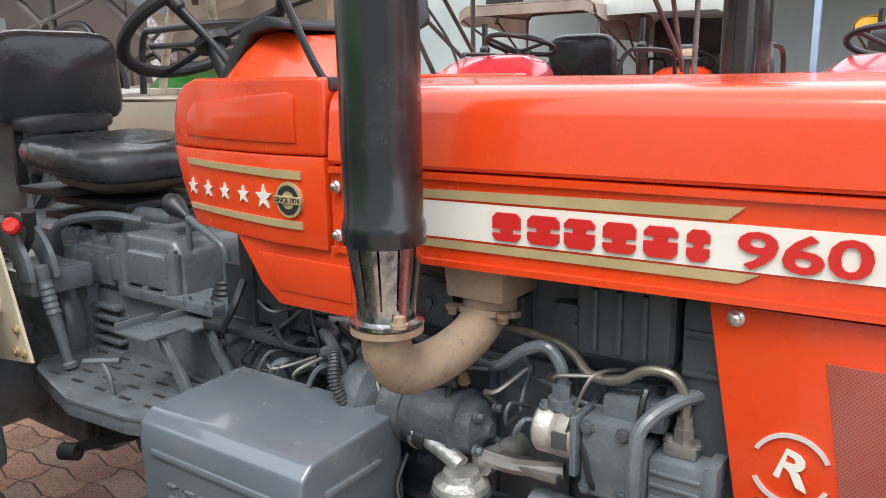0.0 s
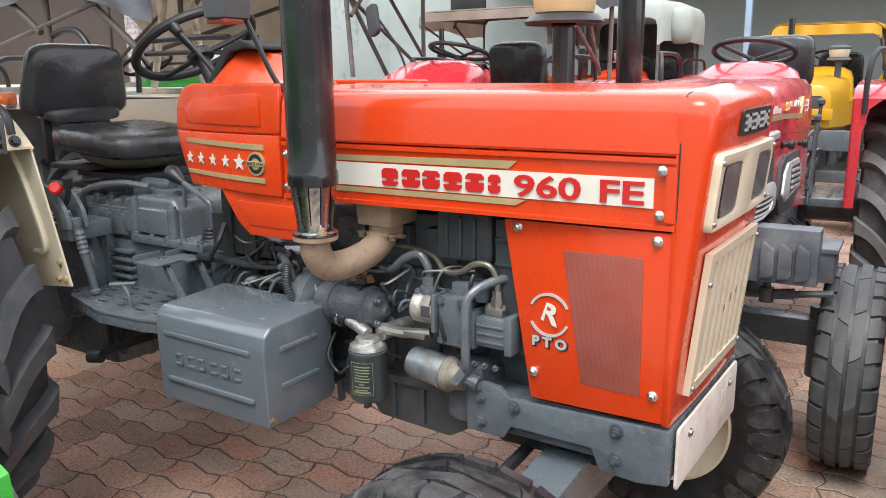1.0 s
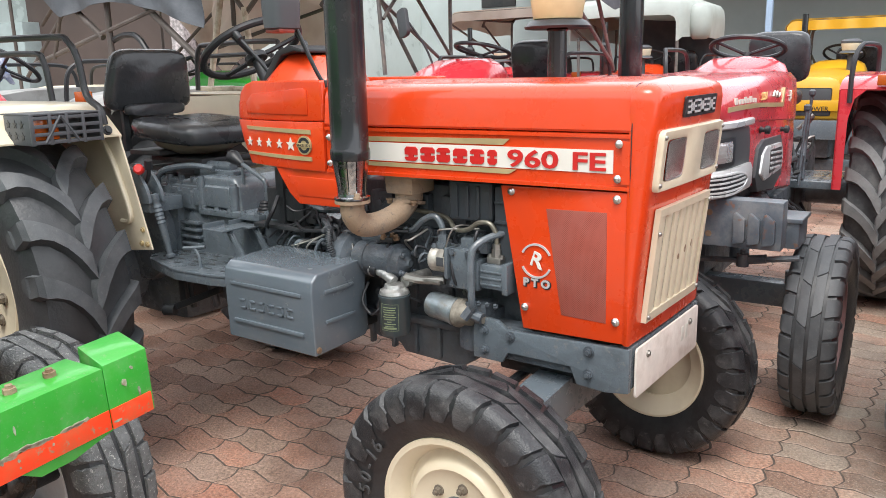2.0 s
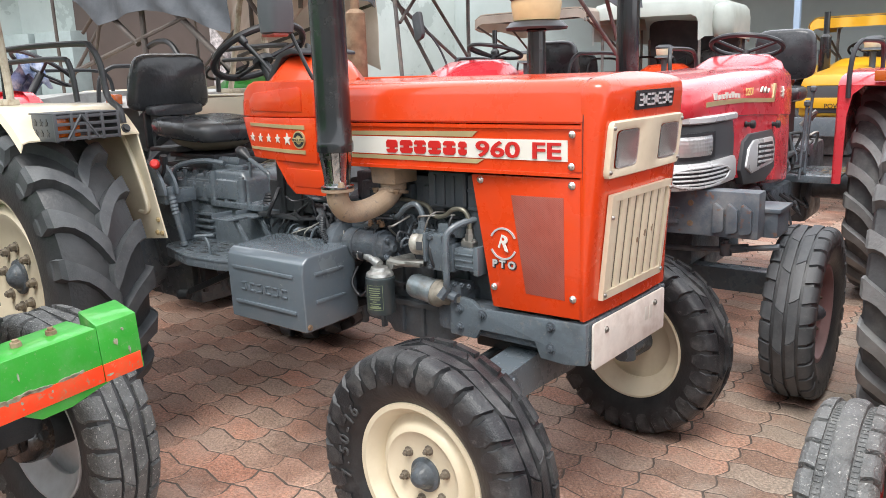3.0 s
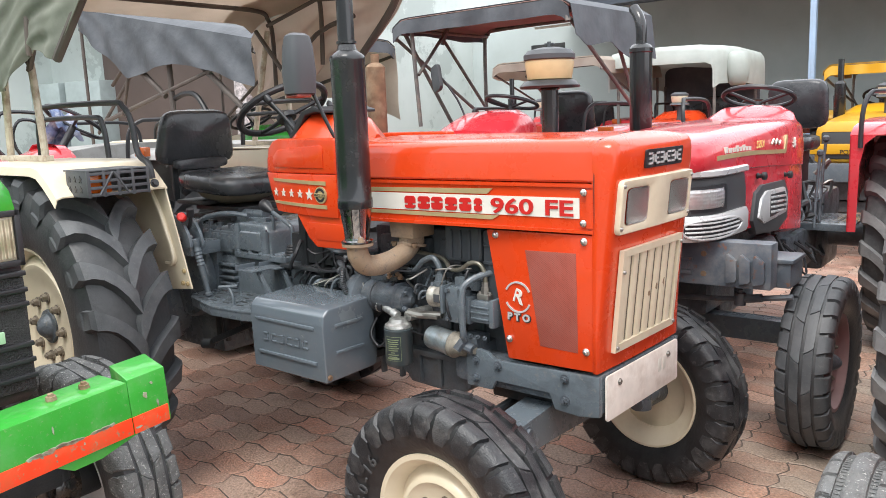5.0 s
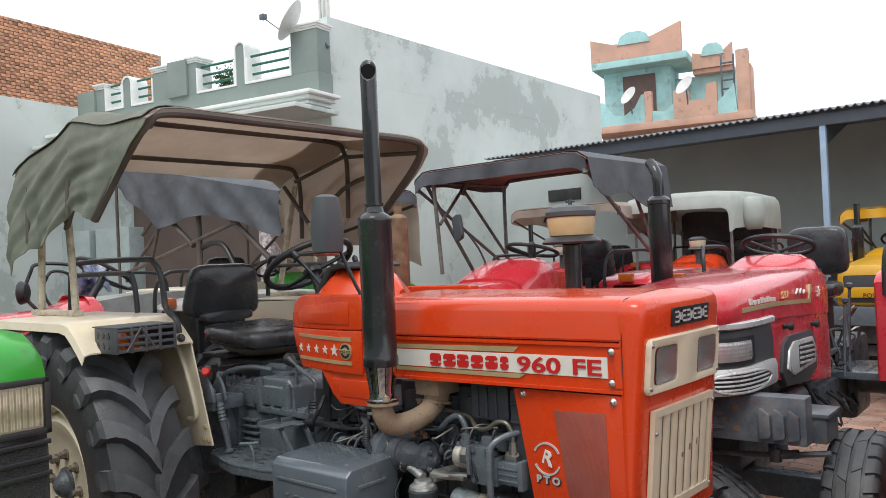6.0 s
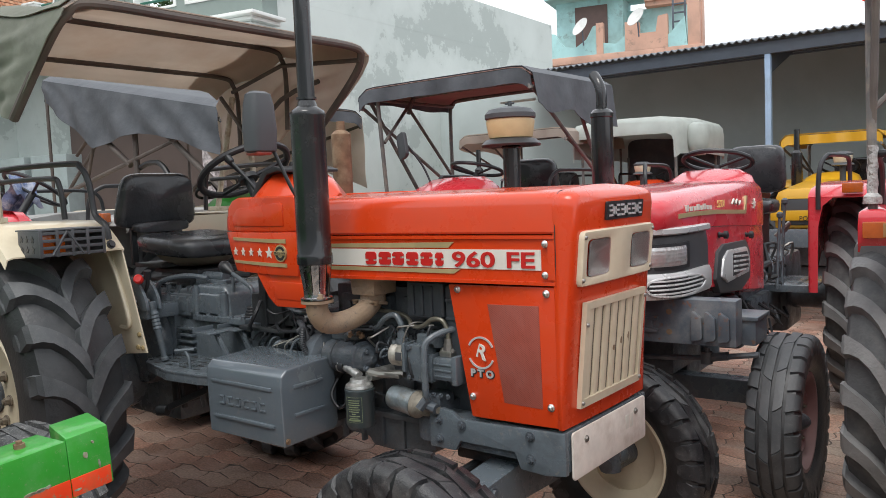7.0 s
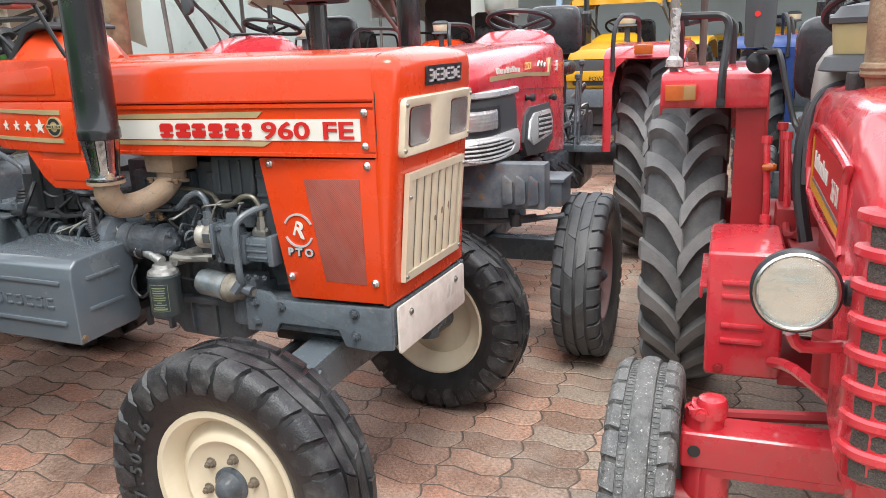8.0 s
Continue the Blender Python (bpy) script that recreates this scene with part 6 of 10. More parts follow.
# wiring and hoses behind the starter
for pts, r, mt in (([(-0.82, -0.2, 0.9), (-0.86, -0.27, 0.97), (-0.84, -0.28, 1.03), (-0.9, -0.26, 1.04), (-0.98, -0.22, 1.02)], 0.011, PLASTIC),
                   ([(-0.82, -0.25, 0.88), (-0.8, -0.3, 0.96), (-0.83, -0.3, 1.02), (-0.87, -0.28, 1.03)], 0.012, GREYPLASTIC),
                   ([(-0.75, -0.18, 1.07), (-0.9, -0.24, 1.06), (-1.02, -0.22, 1.07), (-1.06, -0.22, 1.0)], 0.012, GREY),
                   ([(-0.78, -0.28, 0.98), (-0.95, -0.24, 0.99), (-1.02, -0.2, 0.9)], 0.006, GREYPLASTIC),
                   ([(-0.95, -0.2, 1.1), (-1.0, -0.25, 1.02), (-1.14, -0.26, 0.96), (-1.2, -0.24, 0.93)], 0.005, PLASTIC),
                   ([(-0.9, -0.2, 0.92), (-1.0, -0.27, 0.94), (-1.02, -0.28, 0.9), (-0.94, -0.3, 0.86)], 0.01, GREY),
                   ([(-0.56, -0.27, 0.72), (-0.6, -0.32, 0.76), (-0.58, -0.31, 0.82)], 0.006, PLASTIC)):
    eng("hose", lambda bm: tube(bm, pts, r, 8, 5), mt)
# corrugated loom
def ribbed_tube(bm, pts, r0, r1, n=10, seg=10):
    """A corrugated hose along a curve."""
    p = spline(pts, n)
    rings = []
    for k in range(len(p) - 1):
        d = (p[min(k + 2, len(p) - 1)] - p[max(k - 1, 0)]).normalized()
        x, y, _ = frame_on(d)
        ref = Vector((0.3, -0.8, 0.5))
        x = (ref - d * ref.dot(d)).normalized()
        y = d.cross(x)
        for t, r in ((0.0, r0), (0.2, r1), (0.55, r1), (0.75, r0)):
            c = p[k].lerp(p[k + 1], t)
            rings.append([c + (x * math.cos(q) + y * math.sin(q)) * r for q in (2 * math.pi * j / seg for j in range(seg))])
    return loft(bm, rings)
def f_loom(bm):
    ribbed_tube(bm, [(-0.77, -0.32, 0.9), (-0.79, -0.34, 0.96), (-0.81, -0.32, 1.01), (-0.85, -0.3, 1.0)], 0.0095, 0.0125)
eng("cable_loom", f_loom, GREYPLASTIC)

# gearbox and rear housing
shell = eng("lift_housing", lambda bm: (prism(bm, [(-1.9, 0.96), (-1.9, 1.06), (-1.86, 1.1), (-1.7, 1.12), (-1.62, 1.135), (-1.44, 1.135), (-1.41, 1.1), (-1.4, 0.99), (-1.5, 0.96)], "y", -0.2, 0.16, 0.02, 3)), GREY, "grey cast lift housing")
for x0, x1, z0, z1 in ((-1.6, -1.44, 1.01, 1.1), (-1.8, -1.66, 0.99, 1.07)):
    eng("cast_boss", lambda bm: box(bm, x0, x1, -0.222, -0.19, z0, z1, 0.014, 3), GREY, parent=shell)
for x, z in ((-1.43, 1.1), (-1.63, 1.12), (-1.84, 1.08)):
    eng("cast_pillar", lambda bm: (cyl(bm, (x, -0.205, 0.98), (x, -0.205, z), 0.02, seg=14), bolt(bm, (x, -0.205, z), (0, 0, 1), 0.013, 0.012)), GREY, parent=shell)
for k in range(5):
    eng("valve_cap", lambda bm: bolt(bm, (-1.85 + 0.09 * k, -0.1, 1.125), (0, 0, 1), 0.014, 0.02), CAST, parent=shell)
eng("valve_bank", lambda bm: (box(bm, -1.88, -1.5, -0.14, -0.02, 1.1, 1.15, 0.012), cyl(bm, (-1.9, -0.1, 1.16), (-1.55, -0.1, 1.16), 0.022, seg=14)), GREY, parent=shell)
eng("feed_pipe", lambda bm: tube(bm, [(-1.9, -0.22, 1.05), (-1.84, -0.25, 1.14), (-1.72, -0.2, 1.17), (-1.6, -0.16, 1.16)], 0.012, 8, 5), GREY, parent=shell)
eng("brake_cover", lambda bm: (lathe(bm, [(0.2, 0), (0.2, 0.03), (0.19, 0.045), (0.12, 0.055), (0.05, 0.06)], (-1.98, -0.24, 0.86), (0, -1, 0), seg=36), cyl(bm, (-1.98, -0.28, 0.86), (-1.98, -0.33, 0.86), 0.04, seg=16)), GREY, "round grey brake cover", parent=shell)
for k in range(8):
    q = radians(45 * k + 20)
    eng("cover_bolt", lambda bm: bolt(bm, (-1.98 + 0.175 * math.cos(q), -0.286, 0.86 + 0.175 * math.sin(q)), (0, -1, 0), 0.01, 0.01), CAST, parent=shell)
gear = eng("gearbox_housing", lambda bm: box(bm, -1.28, -0.8, -0.2, 0.2, 0.6, 1.02, 0.02), GREY, "grey cast gearbox housing")
eng("bell_housing", lambda bm: cyl(bm, (-0.86, 0, 0.84), (-0.8, 0, 0.84), 0.26, seg=32), GREY, parent=gear)
eng("transmission_case", lambda bm: box(bm, -1.78, -1.28, -0.21, 0.21, 0.62, 0.98, 0.02), GREY)
lid = eng("gearbox_lid", lambda bm: box(bm, -1.62, -1.26, -0.235, 0.1, 0.98, 1.005, 0.004), GREY)
for k in range(5):
    eng("lid_bolt", lambda bm: bolt(bm, (-1.6 + k * 0.08, -0.225, 1.005), (0, 0, 1), 0.01, 0.01), GREY, parent=lid)
for k in range(4):
    for z in (0.68, 0.97):
        eng("housing_bolt", lambda bm: bolt(bm, (-1.24 + k * 0.12, -0.2, z), (0, -1, 0), 0.012, 0.01), GREY, parent=gear)
for k in range(6):
    eng("cooling_fin", lambda bm: box(bm, -1.76, -1.64, -0.235, -0.2, 0.78 + k * 0.03, 0.793 + k * 0.03, 0.005), GREY, parent=gear)
eng("inspection_cap", lambda bm: lathe(bm, [(0.075, 0), (0.075, 0.01), (0.06, 0.018), (0.02, 0.02)], (-1.12, -0.2, 0.84), (0, -1, 0), seg=24), GREY, parent=gear)
eng("cast_panel", lambda bm: box(bm, -1.2, -1.02, -0.215, -0.19, 0.9, 0.97, 0.008), GREY, parent=gear)
for z, w in ((0.955, 0.05), (0.93, 0.1), (0.905, 0.08)):
    eng("cast_mark", lambda bm: box(bm, -1.14 - w / 2, -1.14 + w / 2, -0.218, -0.212, z, z + 0.014, 0.002), CAST, parent=gear)
rear = eng("rear_axle_housing", lambda bm: box(bm, -2.4, -1.76, -0.24, 0.24, 0.5, 1.0, 0.03), GREY, "grey cast rear axle housing")
eng("lift_cover", lambda bm: box(bm, -2.35, -1.62, -0.2, 0.2, 1.0, 1.11, 0.02), GREY)
valve = eng("lift_valve", lambda bm: box(bm, -1.9, -1.6, -0.215, -0.1, 0.99, 1.09, 0.012), GREY)
for k in range(4):
    eng("valve_lobe", lambda bm: box(bm, -1.88 + k * 0.07, -1.83 + k * 0.07, -0.225, -0.19, 1.01, 1.08, 0.006), GREY, parent=valve)
    eng("valve_plug", lambda bm: cyl(bm, (-1.86 + k * 0.08, -0.19, 1.1), (-1.86 + k * 0.08, -0.19, 1.125), 0.013, seg=8), CAST, parent=valve)
eng("axle_tube", lambda bm: cyl(bm, (-2.2, -0.7, 0.715), (-2.2, 0.7, 0.715), 0.11, seg=24), GREY, parent=rear)
for s in (-1, 1):
    eng("brake_drum", lambda bm: cyl(bm, (-2.2, s * 0.24, 0.715), (-2.2, s * 0.45, 0.715), 0.2, seg=28), GREY, parent=rear)

# thin wires and small lines among the castings
wr = random.Random(5)
for k in range(16):
    x = -1.08 + k * 0.058 + wr.uniform(-0.02, 0.02)
    y = -0.24 - wr.uniform(0, 0.05)
    z = 0.93 + wr.uniform(0, 0.13)
    dx, dz = wr.uniform(-0.14, 0.14), wr.uniform(-0.16, 0.1)
    pts = [(x, y + 0.05, z), (x + dx * 0.3, y - 0.015, z + dz * 0.2 + 0.03), (x + dx * 0.7, y - 0.02, z + dz * 0.7), (x + dx, y + 0.04, z + dz)]
    eng("wire", lambda bm: tube(bm, pts, wr.choice((0.003, 0.004, 0.0055)), 6, 5), wr.choice((PLASTIC, GREY, GREYPLASTIC, DULLSTEEL)))
for x, y, z, ax in ((-0.88, -0.245, 0.99, (0, -1, 0)), (-0.93, -0.205, 0.93, (0, -1, 0)), (-0.7, -0.19, 0.78, (0, -1, 0)), (-0.6, -0.19, 0.74, (0, -1, 0)), (-0.4, -0.19, 0.75, (0, -1, 0)), (-0.33, -0.19, 0.83, (0, -1, 0)), (-0.62, -0.19, 0.96, (0, -1, 0)), (-0.42, -0.19, 1.0, (0, -1, 0))):
    eng("bolt", lambda bm: bolt(bm, (x, y, z), ax, 0.012, 0.012, 0.005), DULLSTEEL if x > -0.5 else GREY)

# rods, wires and hoses hung between gearbox, starter and filters
PALEWIRE = mat("pale_dusty_wire", (0.34, 0.33, 0.3), 0.5, vary=0.2, scale=20)
for nm, mt, r, pts in (
    ("control_rod", DARK, 0.005, [(-0.96, -0.23, 1.056), (-1.053, -0.27, 0.974), (-1.159, -0.23, 0.877)]),
    ("wire", PALEWIRE, 0.0035, [(-0.979, -0.25, 0.882), (-0.95, -0.29, 0.93), (-0.898, -0.29, 0.966), (-0.831, -0.25, 1.001)]),
    ("wire", PALEWIRE, 0.003, [(-1.071, -0.25, 0.913), (-1.0, -0.29, 0.932), (-0.914, -0.25, 0.965)]),
    ("wire", PLASTIC, 0.005, [(-0.952, -0.23, 1.068), (-0.909, -0.27, 1.038), (-0.894, -0.27, 0.999), (-0.937, -0.23, 0.957)]),
    ("wire", GREYPLASTIC, 0.0045, [(-0.78, -0.26, 0.992), (-0.697, -0.3, 1.01), (-0.625, -0.3, 1.006), (-0.58, -0.3, 1.027), (-0.511, -0.26, 1.025)]),
    ("wire", PLASTIC, 0.005, [(-0.666, -0.29, 0.838), (-0.661, -0.33, 0.787), (-0.63, -0.33, 0.745), (-0.6, -0.33, 0.756), (-0.573, -0.29, 0.804)]),
    ("wire", PLASTIC, 0.006, [(-1.031, -0.26, 1.01), (-0.949, -0.3, 0.992), (-0.835, -0.3, 1.005), (-0.771, -0.26, 1.027)]),
    ("hose", PLASTIC, 0.009, [(-0.881, -0.23, 1.029), (-0.803, -0.27, 1.029), (-0.682, -0.27, 1.03), (-0.539, -0.23, 1.03)]),
    ("hose", PLASTIC, 0.008, [(-1.117, -0.26, 1.094), (-1.105, -0.3, 1.05), (-1.144, -0.3, 0.996), (-1.182, -0.26, 0.974)]),
    ("wire", DARK, 0.004, [(-1.126, -0.24, 0.995), (-1.076, -0.28, 0.969), (-1.117, -0.28, 0.919), (-1.068, -0.24, 0.893)]),
    ("wire", DULLSTEEL, 0.0035, [(-0.386, -0.23, 0.999), (-0.383, -0.27, 1.039), (-0.352, -0.27, 1.05), (-0.253, -0.23, 1.054)]),
    ("hose", PLASTIC, 0.007, [(-0.839, -0.25, 0.915), (-0.819, -0.29, 0.961), (-0.79, -0.29, 1.007), (-0.813, -0.29, 1.02), (-0.835, -0.25, 0.992)]),
    ("wire", PLASTIC, 0.004, [(-0.675, -0.24, 0.99), (-0.633, -0.28, 0.973), (-0.594, -0.28, 0.991), (-0.56, -0.24, 0.988)]),
):
    eng(nm, lambda bm: tube(bm, pts, r, 7, 5), mt)
# solenoid terminals with rusty nuts on the starter
sol = eng("solenoid_terminal", lambda bm: (box(bm, -0.615, -0.56, -0.285, -0.24, 0.985, 1.0, 0.004), cyl(bm, (-0.6, -0.265, 1.0), (-0.6, -0.265, 1.022), 0.009, seg=8)), DARK)
for x, y in ((-0.6, -0.28), (-0.575, -0.262), (-0.55, -0.275)):
    eng("terminal_nut", lambda bm: bolt(bm, (x, y, 1.0), (0.1, -0.3, 1), 0.008, 0.014), RUST, parent=sol)
# flange bolts and cast ribs along the gearbox and rear housing
for k in range(7):
    eng("flange_bolt", lambda bm: bolt(bm, (-1.27, -0.21, 0.66 + k * 0.05), (0, -1, 0), 0.009, 0.012), DULLSTEEL if k % 3 == 0 else CAST, parent=gear)
for k in range(5):
    eng("cast_rib", lambda bm: box(bm, -1.235 + k * 0.045, -1.228 + k * 0.045, -0.212, -0.198, 0.64, 0.76, 0.003), CAST, parent=gear)
for k in range(6):
    eng("cover_stud", lambda bm: bolt(bm, (-1.585 + k * 0.055, -0.06 - 0.1 * (k % 2), 1.006), (0, 0, 1), 0.009, 0.014), DULLSTEEL if k % 2 else CAST, parent=gear)

# operator's place of the orange tractor
def f_box(bm):
    prism(bm, [(-0.55, 0.648), (-0.555, 0.86), (-0.55, 0.895), (-0.525, 0.916), (-0.3, 0.925), (-0.29, 0.675), (-0.31, 0.655)], "x", -1.09, -0.672, 0.008, 3)
bbox = eng("battery_box", f_box, GREYBOX, "grey steel battery box with pressed ribs")
for z, x0, x1 in ((0.845, -1.055, -0.72), (0.715, -1.05, -0.715)):
    eng("pressed_rib", lambda bm: box(bm, x0, x1, -0.56, -0.545, z - 0.006, z + 0.008, 0.005), GREYBOX, parent=bbox)
for z in (0.85, 0.75):
    eng("pressed_rib", lambda bm: box(bm, -0.68, -0.665, -0.5, -0.36, z - 0.006, z + 0.008, 0.005), GREYBOX, parent=bbox)
for k in range(6):
    x = -1.015 + k * 0.045
    def f_em(bm):
        for a, b, c, d in ((0, 0.03, 0.026, 0.033), (0, 0.03, 0, 0.007), ((0, 0.007, 0, 0.033) if k % 2 else (0.023, 0.03, 0, 0.033))):
            box(bm, x + a, x + b, -0.5575, -0.548, 0.762 + c, 0.762 + d, 0.002)
    eng("pressed_shape", f_em, GREYBOX, parent=bbox)
eng("corner_rivet", lambda bm: bolt(bm, (-0.671, -0.535, 0.668), (1, 0, 0), 0.008, 0.005), RUST, parent=bbox)
eng("box_bracket", lambda bm: (box(bm, -1.05, -0.72, -0.3, -0.15, 0.66, 0.69, 0.005), box(bm, -1.0, -0.95, -0.3, -0.15, 0.66, 0.9, 0.005)), DARK)

# footstep with slots, on a bracket
def f_step(bm):
    outline = [(-1.8, -0.2), (-1.795, -0.36), (-1.74, -0.405), (-1.5, -0.468), (-1.3, -0.455), (-1.12, -0.4), (-1.06, -0.2)]
    prism(bm, outline, "z", 0.805, 0.815, 0.003)
    prism(bm, [(-1.79, -0.36), (-1.738, -0.402), (-1.5, -0.465), (-1.3, -0.452), (-1.125, -0.398), (-1.128, -0.39), (-1.302, -0.443), (-1.5, -0.456), (-1.734, -0.394), (-1.78, -0.36)], "z", 0.772, 0.807, 0.002)
stp = eng("footstep", f_step, GREY, "grey slotted footstep plate")
for i in range(6):
    for j in range(4):
        x, y = -1.71 + i * 0.095 + (j % 2) * 0.04, -0.245 - j * 0.05
        if -1.76 < x < -1.16 and y > -0.42 - 0.1 * (x < -1.6) * (y > -0.36):
            eng("slot", lambda bm: box(bm, x - 0.02, x + 0.02, y - 0.005, y + 0.005, 0.812, 0.8165, 0.001), DARK, parent=stp)
eng("brake_rod_handle", lambda bm: (tube(bm, [(-1.42, -0.4, 0.81), (-1.425, -0.4, 0.855), (-1.45, -0.4, 0.89)], 0.006, 8, 4), tube(bm, [(-1.49, -0.42, 0.888), (-1.41, -0.38, 0.894)], 0.007, 8, 1)), GREY)
sbk = eng("step_bracket", lambda bm: box(bm, -1.66, -1.62, -0.34, -0.2, 0.62, 0.8, 0.005), DARK, "dark bracket under the footstep")
eng("step_bracket", lambda bm: box(bm, -1.3, -1.27, -0.34, -0.2, 0.62, 0.8, 0.005), DARK)
eng("step_stay", lambda bm: tube(bm, [(-1.56, -0.36, 0.805), (-1.57, -0.34, 0.62)], 0.013, 8, 1), DARK, parent=sbk)
eng("step_stay", lambda bm: tube(bm, [(-1.47, -0.34, 0.805), (-1.475, -0.3, 0.63)], 0.016, 8, 1), CAST, parent=sbk)
eng("bracket_tube", lambda bm: (prism(bm, [(-1.675, 0.588), (-1.36, 0.715), (-1.357, 0.745), (-1.67, 0.62)], "y", -0.37, -0.35, 0.004), cyl(bm, (-1.696, -0.390, 0.598), (-1.651, -0.372, 0.6), 0.022, seg=12)), DARK, parent=sbk)
# pedals
for dx, dy in ((0.0, 0.0), (0.03, 0.1)):
    def f_pedal(bm):
        tube(bm, [(-1.2 + dx, -0.33 + dy, 0.78), (-1.26 + dx, -0.33 + dy, 0.88), (-1.32 + dx, -0.34 + dy, 0.962)], 0.009, 8, 2)
        prism(bm, [(-1.18 + dx, 0.78), (-1.215 + dx, 0.78), (-1.335 + dx, 0.96), (-1.305 + dx, 0.965)], "y", -0.34 + dy, -0.331 + dy, 0.002)
        box(bm, -1.40 + dx, -1.29 + dx, -0.39 + dy, -0.29 + dy, 0.961, 0.968, 0.002)
        box(bm, -1.405 + dx, -1.398 + dx, -0.39 + dy, -0.29 + dy, 0.961, 0.985, 0.002)
    eng("brake_pedal", f_pedal, GREY, "grey brake pedal with worn pad")
eng("pedal_bracket", lambda bm: (box(bm, -1.2, -0.95, -0.24, -0.18, 1.0, 1.12, 0.006), box(bm, -1.14, -1.1, -0.25, -0.2, 0.95, 1.2, 0.006), box(bm, -1.05, -1.0, -0.25, -0.2, 0.95, 1.22, 0.006), box(bm, -1.24, -0.96, -0.28, -0.22, 0.975, 0.99, 0.003)), DARK)
# gear lever in a ribbed boot
knob = eng("gear_lever", lambda bm: tube(bm, [(-1.3, -0.16, 0.99), (-1.29, -0.16, 1.06), (-1.292, -0.16, 1.115), (-1.32, -0.16, 1.14), (-1.43, -0.16, 1.19)], 0.0095, 10, 5), GREY, "bent grey gear lever with black knob")
eng("knob", lambda bm: lathe(bm, [(0.011, 0), (0.015, 0.015), (0.026, 0.045), (0.027, 0.062), (0.02, 0.078), (0.004, 0.083)], (-1.42, -0.16, 1.186), (-0.88, 0.0, 0.47), seg=20), PLASTIC, "black pear-shaped knob", parent=knob)
eng("gaiter", lambda bm: lathe(bm, [(0.045, 0.985)] + [(0.04 - 0.0022 * k + (0.004 if k % 2 else 0), 0.99 + 0.006 * k) for k in range(11)], (-1.3, -0.16, 0), (0, 0, 1), seg=20), PLASTIC, "ribbed black rubber gaiter", parent=knob)
eng("range_lever", lambda bm: tube(bm, [(-1.425, -0.15, 1.0), (-1.43, -0.155, 1.05), (-1.422, -0.16, 1.1), (-1.42, -0.16, 1.172)], 0.007, 8, 3), GREY)
# hydraulic control quadrant
def f_quad(bm):
    n = 14
    ro, ri = 0.16, 0.1
    pts = [(-1.84 + ro * math.cos(radians(5 + 105 * k / n)), 1.03 + ro * math.sin(radians(5 + 105 * k / n))) for k in range(n + 1)]
    pts += [(-1.84 + ri * math.cos(radians(110 - 105 * k / n)), 1.03 + ri * math.sin(radians(110 - 105 * k / n))) for k in range(n + 1)]
    prism(bm, pts, "y", -0.36, -0.345, 0.003)
    prism(bm, pts, "y", -0.42, -0.405, 0.003)
    box(bm, -1.9, -1.7, -0.41, -0.25, 1.0, 1.06, 0.01)
quad = eng("control_quadrant", f_quad, GREY, "grey lift control quadrant")
eng("red_knob", lambda bm: (cyl(bm, (-1.74, -0.41, 1.16), (-1.71, -0.44, 1.18), 0.007, seg=8), lathe(bm, [(0.01, 0), (0.02, 0.006), (0.02, 0.028), (0.014, 0.034)], (-1.722, -0.42, 1.175), (0.6, -0.6, 0.3), seg=14)), REDPLASTIC, "red plastic control knob", parent=quad)
eng("lift_lever", lambda bm: (tube(bm, [(-1.82, -0.385, 1.05), (-1.72, -0.39, 1.14), (-1.7, -0.395, 1.19)], 0.009, 8, 3), cyl(bm, (-1.7, -0.395, 1.18), (-1.69, -0.4, 1.215), 0.016, seg=10)), PLASTIC, parent=quad)
def f_tie(bm):
    pts = [Vector((-1.7, -0.385, 1.08)), Vector((-1.66, -0.36, 0.815))]
    d = pts[1] - pts[0]
    prof = [(0.008, 0.0), (0.019, 0.004), (0.019, 0.03), (0.0165, 0.034)]
    for k in range(5):
        prof += [(0.0165, 0.05 + 0.016 * k), (0.0185, 0.053 + 0.016 * k), (0.0185, 0.058 + 0.016 * k), (0.016, 0.061 + 0.016 * k)]
    prof += [(0.015, d.length * 0.55), (0.012, d.length * 0.92), (0.018, d.length * 0.94), (0.018, d.length * 0.98), (0.01, d.length)]
    lathe(bm, prof, pts[0], d, seg=16)
eng("ribbed_boot", f_tie, GREY, "ribbed grey rubber boot on a lever")

# seat
def cushion(w0, d0, h0, r, pwr=0.45, n=20, top=0.0):
    rings = []
    for z, k in ((0, 0.9), (h0 * 0.2, 0.98), (h0 * 0.6, 1.0), (h0 * 0.88, 0.96), (h0, 0.85), (h0 + top * 0.5, 0.5)):
        rings.append([(math.copysign(abs(math.cos(a)) ** pwr, math.cos(a)) * d0 * k, math.copysign(abs(math.sin(a)) ** pwr, math.sin(a)) * w0 * k, z) for a in (2 * math.pi * (j + 0.5) / n for j in range(n))])
    return rings
bm = B()
loft(bm, [[Vector((-1.88, 0.0, 1.262)) + Vector((p[0], p[1], p[2] - 0.07 * p[0] - 0.018 * math.exp(-(p[1] / 0.07) ** 2) * (p[2] > 0.08))) for p in r] for r in cushion(0.235, 0.24, 0.085, 0.05, top=0.02)])
seat = part("seat_cushion", bm, VINYL, T, "black vinyl seat cushion with seams", smooth=60)
eng("seat_pan", lambda bm: loft(bm, [[(-1.88 + 0.2 * k * math.cos(a), 0.2 * k * math.sin(a), z) for a in (2 * math.pi * j / 20 for j in range(20))] for z, k in ((1.2, 0.5), (1.235, 0.9), (1.27, 1.05))]), mat("dusty_beige_pan", (0.22, 0.19, 0.14), 0.7, vary=0.2), parent=seat)
bm = B()
